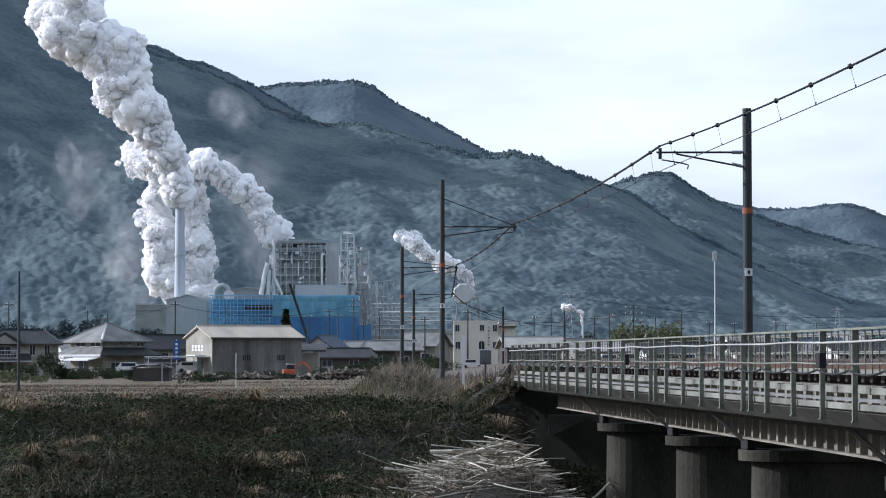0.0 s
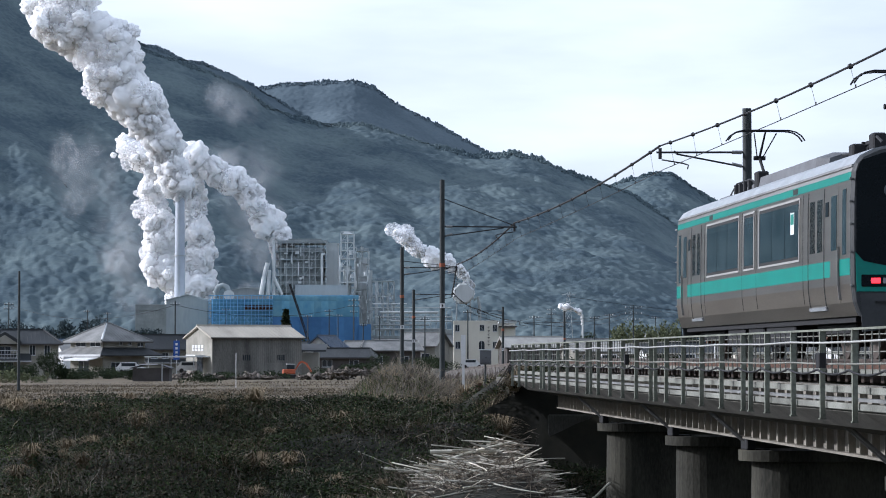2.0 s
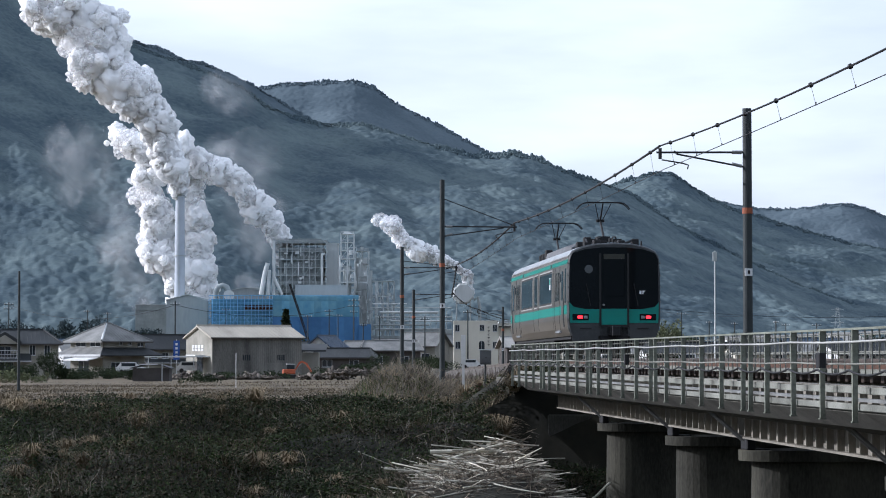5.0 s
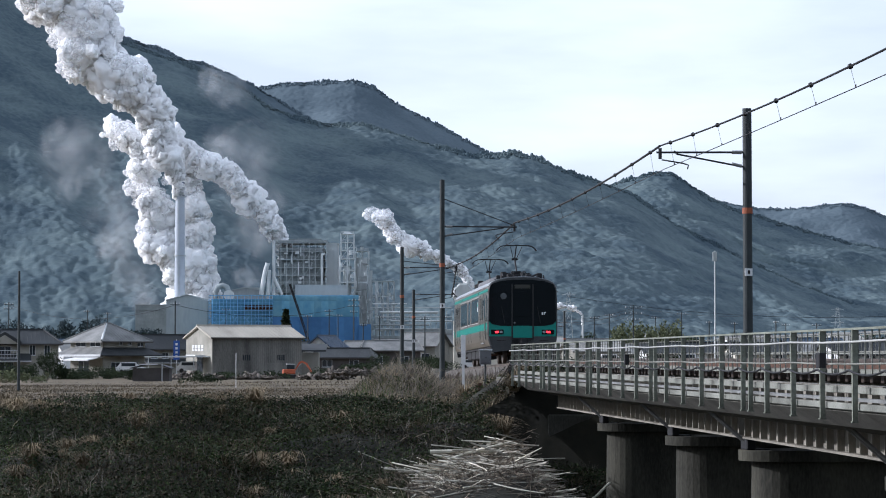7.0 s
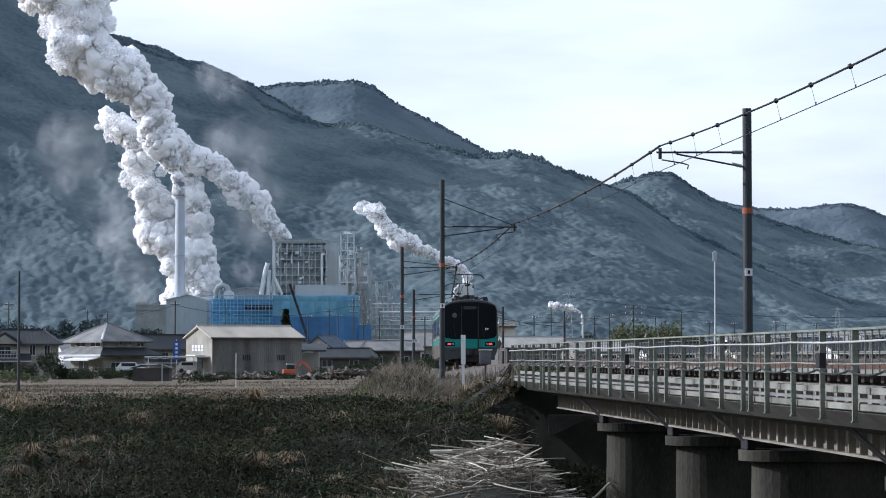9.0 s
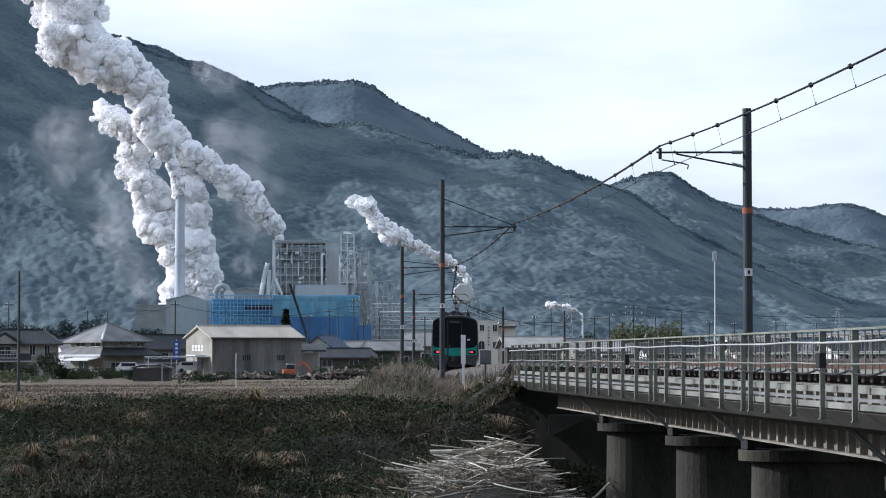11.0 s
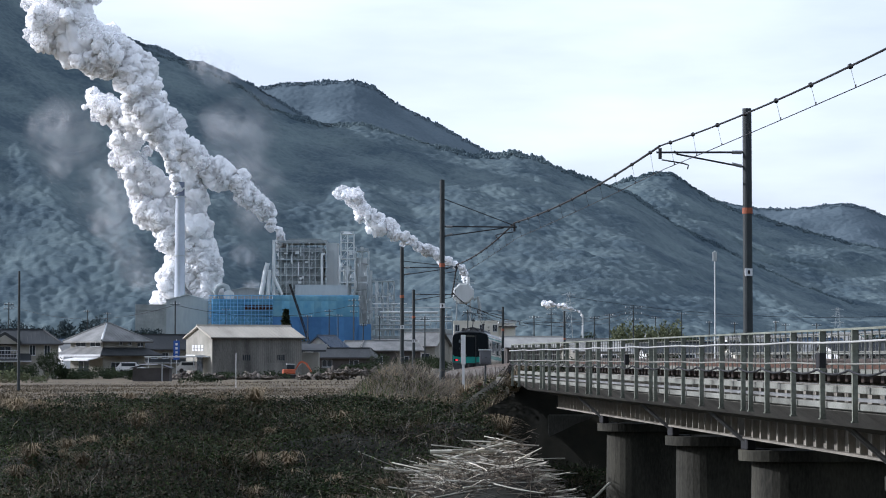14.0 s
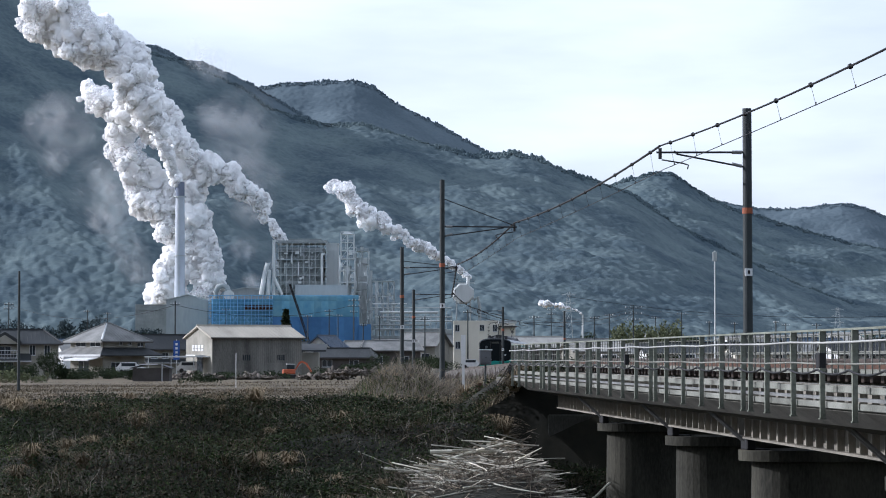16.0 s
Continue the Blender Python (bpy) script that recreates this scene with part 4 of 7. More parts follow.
def build_factory():
    # tall chimney
    p, q = (-123.48, 1190, -1.85), (-123.74, 1190, 82.41)
    h = q[2] - p[2]
    ch = empty("factory_chimney", Matrix.Translation(p), "tall pale tapered chimney with a darker top", "chimney")
    part("shaft", rods(((0, 0, 0), (0, 0, h - 7.0), 2.75, 2.1), sides=28), CHIMNEY_MAT, ch, smooth=False)
    part("collar", loft([[(r * math.cos(k * math.pi / 14), r * math.sin(k * math.pi / 14), z) for k in range(28)] for r, z in ((2.1, h - 7), (2.05, h), (1.6, h), (1.6, h - 7))] , caps=False), CHIMNEY_TOP, ch, "sooty chimney top")
    for z in (h - 7.2, h - 35.0, h - 56):
        part("platform", rods(((0, 0, z), (0, 0, z + 0.5), 2.9), sides=20), FRAME_GREY, ch)
    part("ladder", boxes((-0.3, -0.2, -2.9, -2.75, 20, h - 7), (0.2, 0.3, -2.9, -2.75, 20, h - 7)), FRAME_GREY, ch)
    # halls left of the boiler house
    block("factory_hall", (-126.85, 1165, 26.20), (-108.17, 1165, 8.56), 40, MID_CLAD, "blue grey clad factory hall with a low gable", roof=2.6, roof_mat=PALE_CLAD)
    t = block("storage_tank_house", (-142.93, 1180, 24.17), (-127.96, 1180, 8.67), 20, DARK_CLAD, "dark grey low plant building with roof railing")
    w = (-127.96 - -142.93) / 2
    part("roof_railing", boxes(*[(-w + i * w / 6 - 0.06, -w + i * w / 6 + 0.06, 0, 0.1, 24, 25.9) for i in range(13)], (-w, w, 0, 0.1, 25.7, 25.9)), FRAME_GREY, t)
    block("low_plant_building", (-104.43, 1215, 31.38), (-84.95, 1215, 8.93), 25, MID_CLAD, "grey plant building with a shallow roof", roof=1.8)
    block("low_plant_building", (-97.50, 1230, 33.41), (-88.19, 1230, 9.04), 12, PALE_CLAD, "pale grey roof house")
    # round duct
    d = empty("exhaust_duct", Matrix.Translation((-103.87, 1190, 29.68)), "large curved brown grey exhaust duct", "duct")
    part("elbow", tube([(-2.6, 0, -2), (-2.6, 0, 1.2), (-1.6, 0, 3.4), (0.6, 0, 4.2), (2.6, 0, 3.4), (3.4, 0, 1.4), (3.5, 0, -2)], 1.25, 12), MID_CLAD, d, smooth=True)
    part("drum", rods(((3.5, -1.4, -0.5), (3.5, 1.4, -0.5), 2.4), sides=18), PIPE_PALE, d)
    # scaffolded building
    s = empty("scaffolded_building", Matrix.Translation((-105.09, 1140, -4)), "building wrapped in light blue scaffolding and blue netting", "scaffolding")
    m = 0.2538
    top = 31.9
    part("core", boxes((0.8, 265 * m - 0.8, 2.5, 34, 0, top - 1.5)), NET_TEAL, s, "blue sheeted walls behind the scaffold")
    L = 113 * m
    for i in range(19):
        part("standard", rods(((L * i / 18, 0, 0), (L * i / 18, 0, top), 0.13), sides=6), SCAFFOLD_BLUE, s)
    for k in range(13):
        z = top - k * 1.7
        part("ledger", rods(((0, -0.05, z), (265 * m, -0.05, z), 0.11), sides=6), SCAFFOLD_BLUE, s)
        if k % 2 == 0:
            part("deck_board", boxes((0, L, 0.1, 1.3, z - 0.25, z - 0.1)), NET_TEAL, s)
    for i in range(0, 11, 2):
        part("brace", rods(((L * i / 11, -0.1, top - 12.4), (L * (i + 1) / 11, -0.1, top - 9.3), 0.1), ((L * i / 11, -0.1, top - 9.3), (L * (i + 1) / 11, -0.1, top - 12.4), 0.1), sides=5), SCAFFOLD_BLUE, s)
    part("stored_planks", boxes((L * 0.55, L * 1.1, 0.3, 1.6, top - 6.3, top - 4.4)), RUST, s, "rusty red planks")
    x = L
    rng = random.Random(5)
    while x < 265 * m - 1:
        w = rng.uniform(3.0, 4.6)
        x2 = min(265 * m, x + w)
        for z0, z1, mat in ((top - 2.4, top, NET_TEAL), (top - 9.5, top - 2.6, NET_TEAL), (top - 26, top - 9.6, NET_BLUE)):
            bm = bmesh.new()
            bmesh.ops.create_grid(bm, x_segments=4, y_segments=5, size=0.5)
            for v in bm.verts:
                u, h2 = v.co.x + 0.5, v.co.y + 0.5
                v.co = (x + u * (x2 - x), -0.3 - 0.35 * math.sin(math.pi * u) * math.sin(math.pi * h2) * rng.uniform(0.4, 1.2), z0 + h2 * (z1 - z0))
            part("netting", bm, mat, s, smooth=True)
        x = x2
    # low blue sheet fence to its left and right
    part("site_hoarding", boxes((265 * m, 287 * m, -2, -1.7, 0, top - 13)), NET_BLUE, s)
    # boiler house
    b = empty("boiler_house", Matrix.Translation((0, 1205, -4)), "dark open steel boiler house crowded with pipes", "factory building")
    x0, x1 = -79.69, -55.27
    zt = 54.47 + 4
    steel_frame(b, x0, x1, 0, 22, 0, zt, 9, 15, 0.17, FRAME_GREY)
    part("boiler_shell", boxes((x0 + 1.5, x1 - 1.5, 3, 20, 6, zt - 2), (x0 + 4, x1 - 5, 1.4, 3, 12, zt - 9), bevel=0.4), DARK_CLAD, b, "dark boiler shell")
    part("penthouse", boxes((x0 + 1, x1, 0.5, 21, zt, zt + 1.2), (x0 + 6, x1 - 3, 4, 18, zt + 1.2, zt + 2.2)), DARK_CLAD, b)
    rng = random.Random(9)
    for i in range(90):
        xx, zz = rng.uniform(x0, x1), rng.uniform(14, zt - 3)
        ln = rng.uniform(2, 7)
        if rng.random() < 0.5:
            part("pipe", rods(((xx, -0.6, zz), (xx, -0.6, zz + ln), rng.uniform(0.12, 0.3)), sides=6), PIPE_PALE if rng.random() < 0.4 else FRAME_GREY, b)
        else:
            part("valve_box", boxes((xx, xx + ln * 0.25, -0.9, 0.2, zz, zz + rng.uniform(0.5, 1.2))), PIPE_PALE if rng.random() < 0.45 else MID_CLAD, b)
    st = part("stack", rods(((-80.23, -1.5, 0), (-80.23, -1.5, 55.81 + 4), 0.85, 0.7), sides=14), PIPE_PALE, b, "slim pale exhaust stack")
    part("stack", rods(((-57.42, -1.2, 0), (-57.42, -1.2, 49.10 + 4), 0.55), sides=12), PIPE_PALE, b)
    part("chute", tube([(-86.13, -2, 29.78 + 4), (-84.79, -2, 38.37 + 4), (-83.18, -2, 44.81 + 4)], 1.1, 8), PIPE_PALE, b, "inclined pale chute")
    part("chute", tube([(-82.91, -2, 29.78 + 4), (-82.37, -2, 41.59 + 4)], 0.9, 8), PIPE_PALE, b)
    part("chute", tube([(-80.23, -2.6, 38.37 + 4), (-78.35, -2.6, 34.34 + 4), (-76.20, -2.6, 29.78 + 4)], 0.7, 8), PIPE_PALE, b)
    block("service_tower", (-55.14, 1208, 54.07), (-50.03, 1208, 8.88), 14, PALE_CLAD, "tall pale grey windowless service tower")
    off = block("control_building", (-68.87, 1185, 33.51), (-44.59, 1185, 8.71), 18, PALE_CLAD, "pale control building with a row of dark windows")
    for i in range(3):
        part("window", boxes((-9.5 + i * 7.2, -4.8 + i * 7.2, -0.25, 0.1, 27.6, 29.2)), WINDOW_DARK, off)
    # lattice tower
    lt = empty("process_tower", Matrix.Translation((0, 1200, -4)), "pale steel process tower with platforms and lattice top", "factory tower")
    a0, a1 = -48.90, -41.68
    steel_frame(lt, a0, a1, 0, 7, 0, 46.76 + 4, 2, 9, 0.28, PIPE_PALE)
    steel_frame(lt, -48.36, -42.22, 0.5, 6, 46.76 + 4, 58.52 + 4, 2, 3, 0.22, PIPE_PALE)
    steel_frame(lt, -41.42, -35.27, 1, 8, 0, 50.50 + 4, 2, 9, 0.22, FRAME_GREY)
    part("column_vessel", rods(((-38.48, 4, 0), (-38.48, 4, 47.29 + 4), 2.6), sides=18), PALE_CLAD, lt)
    part("vessel", rods(((-45.42, 3.5, 4), (-45.42, 3.5, 43.55 + 4), 2.0), sides=16), MID_CLAD, lt)
    part("cap", loft([[(a0 + 1, 1, 58.52 + 4), (a1 - 1, 1, 58.52 + 4), (a1 - 1, 5, 58.52 + 4), (a0 + 1, 5, 58.52 + 4)], [(a0 + 2.5, 2, 59.85 + 4), (a1 - 3, 2, 59.59 + 4), (a1 - 3, 4, 59.59 + 4), (a0 + 2.5, 4, 59.85 + 4)]]), PIPE_PALE, lt)
    pw = empty("pipe_works", Matrix.Translation((0, 1195, -4)), "cluster of grey columns, drums and pipe racks", "factory plant")
    steel_frame(pw, -34.33, -23.15, 0, 9, 0, 35.92 + 4, 4, 6, 0.22, FRAME_GREY)
    rng = random.Random(3)
    for i, (dx, hh) in enumerate(((0.5, 45), (3.4, 40), (6.2, 36), (8.6, 33.5), (10.6, 30))):
        part("vessel", rods(((-34.59 + dx, -1.5, 0), (-34.59 + dx, -1.5, hh), 0.9 - 0.08 * i), sides=12), PALE_CLAD if i % 2 else MID_CLAD, pw)
    for i in range(110):
        xx, zz = rng.uniform(-48.69, -22.35), rng.uniform(16, 34)
        if xx < -35.12:
            zz = rng.uniform(18, 56)
        ln = rng.uniform(1.2, 5.0)
        mat = rng.choice((PIPE_PALE, FRAME_GREY, PALE_CLAD, PIPE_PALE))
        if rng.random() < 0.4:
            part("pipe", rods(((xx, -2.2, zz), (xx, -2.2, zz + ln), rng.uniform(0.1, 0.28)), sides=6), mat, pw)
        elif rng.random() < 0.5:
            part("pipe", rods(((xx, -2.4, zz), (xx + ln, -2.4, zz), rng.uniform(0.1, 0.25)), sides=6), mat, pw)
        else:
            part("drum", rods(((xx, -2.0, zz), (xx, -2.0, zz + ln * 0.5), rng.uniform(0.4, 0.9)), sides=10), mat, pw)
    rack = empty("pipe_rack", Matrix.Translation((0, 1150, -4)), "long pipe rack of pale horizontal pipes", "pipe rack")
    r0, r1 = -36.87, 4.10
    for i in range(18):
        x = r0 + (r1 - r0) * i / 17
        part("post", boxes((x - 0.15, x + 0.15, 0, 0.3, 0, 25)), FRAME_GREY, rack)
    for k, (x0, x1, z, rr, mat) in enumerate(((-28.68, -2.05, 20.49 + 4, 0.55, PIPE_PALE), (-29.70, 4.10, 18.44 + 4, 0.3, FRAME_GREY), (-24.07, 4.10, 16.64 + 4, 0.35, PIPE_PALE), (-31.75, -6.15, 14.85 + 4, 0.4, MID_CLAD), (-33.03, 4.10, 22.53 + 4, 0.25, FRAME_GREY), (-31.75, -16.39, 24.33 + 4, 0.25, PIPE_PALE), (-30.47, 1.54, 12.80 + 4, 0.5, MID_CLAD))):
        part("pipe", rods(((x0, -0.4 - 0.3 * k, z), (x1, -0.4 - 0.3 * k, z), rr), sides=8), mat, rack)
    part("shed", boxes((r0 + 3, r0 + 30, 4, 14, 0, 14), (r0 + 18, r1, 8, 16, 0, 17), bevel=0.2), MID_CLAD, rack)
    # hopper with its vent
    hp = empty("hopper", Matrix.Translation((9.22, 1150, 28.94)), "pale faceted hopper on legs with a vent pipe", "hopper")
    part("shell", loft([[(r * math.cos(k * math.pi / 4 + 0.39) * 1.05, y, r * math.sin(k * math.pi / 4 + 0.39)) for k in range(8)] for y, r in ((-4, 4.2), (-3.2, 4.9), (4, 4.9))]), PALE_CLAD, hp)
    part("leg", boxes((-3.4, -2.8, -3, 3, -27, -3), (2.8, 3.4, -3, 3, -27, -3)), FRAME_GREY, hp)
    part("vent", tube([(2.0, 0, 3), (2.2, 0, 7.6)], 0.8, 10), PIPE_PALE, hp)
    part("catwalk", boxes((-5, 5.2, -4.3, -4, 4.6, 4.9), (-5, 5.2, -4.3, -4.2, 5.7, 5.8)), FRAME_GREY, hp)
    part("side_duct", tube([(4.6, 0, -3), (6.6, 0, -1.5), (7.4, 0, -6), (7.5, 0, -27)], 0.7, 8), MID_CLAD, hp)
    sc = empty("slim_chimney", Matrix.Translation((49.50, 900, -4)), "slim white chimney pipe", "chimney")
    part("pipe", rods(((0, 0, 0), (0, 0, 15.23 + 4), 0.32), sides=10), PIPE_PALE, sc)
    # crane jib leaning over the sheeting
    cr = empty("crane", Matrix.Translation((-56.86, 1120, -4)), "dark lattice crane jib leaning over the blue sheeting", "crane")
    part("jib", rods(((0, 0, 3), (-67.83 - -56.86, 0, 32.42 + 4), 0.28), ((0.8, 0, 3), (-67.83 - -56.86 + 0.5, 0, 32.42 + 4), 0.2), sides=6), DARK, cr)
    part("cab", boxes((-2, 2.5, -2, 2, 0, 3.2), bevel=0.3), SCAFFOLD_BLUE, cr)


build_factory()


# ---- steam ----
def steam_material(name, thin, opaque):
    """White droplets that scatter light both ways; each lump lets part of the light through, thick plumes do not."""
    m = bpy.data.materials.new(name)
    m.use_nodes = True
    n, k = m.node_tree.nodes, m.node_tree.links
    n.clear()
    o = n.new("ShaderNodeOutputMaterial")
    both, clear = n.new("ShaderNodeBsdfPrincipled"), n.new("ShaderNodeBsdfTransparent")
    both.inputs["Base Color"].default_value = (0.995, 0.995, 1.0, 1)
    both.inputs["Roughness"].default_value, both.inputs["Specular IOR Level"].default_value = 1.0, 0.0
    both.inputs["Subsurface Weight"].default_value, both.inputs["Subsurface Scale"].default_value = 1.0, 6.0
    both.inputs["Subsurface Radius"].default_value = (1.0, 1.0, 1.0)
    tc, no, mr = n.new("ShaderNodeTexCoord"), n.new("ShaderNodeTexNoise"), n.new("ShaderNodeMapRange")
    no.inputs["Scale"].default_value, no.inputs["Detail"].default_value = 2.6, 8
    no.inputs["Roughness"].default_value = 0.6
    mr.inputs["From Min"].default_value, mr.inputs["From Max"].default_value = 0.34, 0.66
    mr.inputs["To Min"].default_value, mr.inputs["To Max"].default_value = thin, opaque
    mix = n.new("ShaderNodeMixShader")
    k.new(tc.outputs["Object"], no.inputs["Vector"])
    k.new(no.outputs["Fac"], mr.inputs["Value"])
    k.new(mr.outputs["Result"], mix.inputs["Fac"])
    k.new(clear.outputs[0], mix.inputs[1])
    k.new(both.outputs[0], mix.inputs[2])
    k.new(mix.outputs[0], o.inputs["Surface"])
    return m


def wisp_material(name, most, least=0.0, rim=0.95):
    """Steam so thin that it fades out towards the rim of its lump."""
    m = steam_material(name, least, most)
    n, k = m.node_tree.nodes, m.node_tree.links
    mix = n["Mix Shader"]
    back, fore, half = n.new("ShaderNodeBsdfDiffuse"), n.new("ShaderNodeBsdfTranslucent"), n.new("ShaderNodeMixShader")
    for node in (back, fore):
        node.inputs["Color"].default_value = (0.99, 0.99, 1.0, 1)
    k.new(back.outputs[0], half.inputs[1])
    k.new(fore.outputs[0], half.inputs[2])
    k.new(half.outputs[0], mix.inputs[2])
    tc = n["Texture Coordinate"]
    flat = n.new("ShaderNodeMapping")
    flat.inputs["Scale"].default_value = (1, 0, 1)
    size, fade, both = n.new("ShaderNodeVectorMath"), n.new("ShaderNodeMapRange"), n.new("ShaderNodeMath")
    size.operation, both.operation = "LENGTH", "MULTIPLY"
    fade.interpolation_type = "SMOOTHSTEP"
    fade.inputs["From Min"].default_value, fade.inputs["From Max"].default_value = rim, rim * 0.16
    k.new(tc.outputs["Object"], flat.inputs["Vector"])
    k.new(flat.outputs["Vector"], size.inputs[0])
    k.new(size.outputs["Value"], fade.inputs["Value"])
    k.new(fade.outputs["Result"], both.inputs[0])
    k.new(n["Map Range"].outputs["Result"], both.inputs[1])
    k.new(both.outputs[0], mix.inputs["Fac"])
    return m


STEAM_DENSE = steam_material("dense white steam", 1.0, 1.0)
STEAM_LOOSE = wisp_material("ragged steam", 0.75, 0.0, 9.0)
STEAM_VEIL = wisp_material("thin drifting steam", 0.19)
DRIFTS = []


def puff_mesh(seed, rough):
    """A billowing lump of steam, one unit in radius."""
    bm = bmesh.new()
    bmesh.ops.create_icosphere(bm, subdivisions=5, radius=1.0)
    for v in bm.verts:
        c = v.co.normalized()
        a = abs(noise.noise(c * 1.7 + Vector((seed * 5.1, 0, 0))))
        b = abs(noise.noise(c * 3.9 + Vector((0, seed * 3.7, 0))))
        e = noise.noise(c * 8.5 + Vector((0, 0, seed * 2.9)))
        v.co = c * (0.78 + rough * (0.62 * a + 0.24 * b + 0.07 * abs(e) + 0.03 * abs(noise.noise(c * 17.0 + Vector((seed, 0, 0))))))
    me = bpy.data.meshes.new("puff")
    bm.to_mesh(me)
    bm.free()
    return me


def wisp_mesh(seed):
    """Two billowing layers of thin steam, one behind the other, one unit in radius."""
    v, f = [], []
    for layer in (-0.3, 0.3):
        o = len(v)
        for i in range(15):
            for j in range(15):
                x, z = i / 7 - 1, j / 7 - 1
                y = layer + 0.35 * (x * x + z * z) * (1 if layer < 0 else -1) + 0.25 * noise.noise((x * 1.8 + seed * 4, z * 1.8, layer * 5))
                v.append((x, y, z))
        f += [(o + i * 15 + j, o + (i + 1) * 15 + j, o + (i + 1) * 15 + j + 1, o + i * 15 + j + 1) for i in range(14) for j in range(14)]
    return arrays("wisp", v, f)


WISPS = [wisp_mesh(i) for i in range(4)]
PUFFS = [puff_mesh(i, 0.75) for i in range(7)]
for me in PUFFS + WISPS:
    me.polygons.foreach_set("use_smooth", [True] * len(me.polygons))


def plume(label, path, widths, sizes, count, speed, loose, seed, wait=-3.5, grow=0.0, lead=6, veil=False):
    """Steam rising along a path. Each lump keeps its shape and drifts along, spreading with the plume."""
    rng = random.Random(seed)
    pts = [Vector(p) for p in path]
    run = [0.0]
    for a, b in zip(pts, pts[1:]):
        run.append(run[-1] + (b - a).length)
    thing = empty("steam_plume", Matrix.Translation(pts[0]), label, "steam", "factory steam")
    xs = [p.x for p in pts]
    yz = [(p.y, p.z) for p in pts]

    def along(s):
        return Vector((float(np.interp(s, run, xs)), float(np.interp(s, run, [q[0] for q in yz])), float(np.interp(s, run, [q[1] for q in yz]))))

    for i in range(count):
        mid = -8 * speed + (run[-1] + (8 + lead) * speed) * (i + rng.uniform(0.1, 0.9)) / count
        u, w = (max(-0.78, min(0.78, rng.gauss(0, 0.42))) for _ in range(2))
        lift = rng.uniform(-0.4, 0.4)
        sway = 0.95 * noise.noise((mid / 17.0, seed * 3.3, 0.5)) + 0.4 * noise.noise((mid / 7.0, seed * 1.7, 4.5))
        swell = 1.0 + 0.7 * noise.noise((mid / 12.0, seed * 5.1, 8.5))
        size = 1.08 * float(np.interp(mid + grow * speed, run, sizes)) * rng.uniform(0.7, 1.2)
        ragged = not veil and rng.random() < 0.4 * float(np.interp(mid, run, loose))
        size *= max(0.42, 1.32 - 0.5 * min(1.8, math.hypot(u, w) / 0.42))
        thin = veil
        ob = mesh_part("steam_puff", rng.choice(WISPS if thin else PUFFS), None, thing)
        slot_mat = STEAM_VEIL if veil else STEAM_LOOSE if ragged else STEAM_DENSE
        if not ob.data.materials:
            ob.data.materials.append(slot_mat)
        ob.material_slots[0].link = "OBJECT"
        ob.material_slots[0].material = slot_mat
        size *= 1.5 if thin else 1.0
        ob.scale = (size * rng.uniform(0.85, 1.2), size, size * rng.uniform(0.85, 1.2))
        turn = Euler((rng.gauss(0, 0.3), rng.uniform(0, 6), rng.gauss(0, 0.3)) if thin else (rng.uniform(0, 6), rng.uniform(0, 6), rng.uniform(0, 6))).to_quaternion()
        axis = Vector((rng.uniform(-1, 1), rng.uniform(-1, 1), rng.uniform(-1, 1))).normalized()
        rows = []
        for t in (0.0, 4.0, 8.0, 12.0, 16.0):
            s = mid + speed * (t - 8.0)
            wd = 0.7 * float(np.interp(s, run, widths))
            if s < 0:
                p = pts[0] + Vector((0, 0, max(s, wait)))
            elif s > run[-1]:
                p = pts[-1] + (pts[-1] - pts[-2]).normalized() * (s - run[-1])
            else:
                p = along(s)
            p = p + Vector(((u * swell + sway * min(1.0, max(0.0, s) / 25.0)) * wd, w * wd, (lift * 0.6 + 0.35 * sway) * wd)) - pts[0]
            q = turn @ Matrix.Rotation(0.05 * (t - 8.0), 3, axis).to_quaternion()
            rows.append((t, Matrix.Translation(p) @ q.to_matrix().to_4x4()))
        DRIFTS.append((ob, rows))


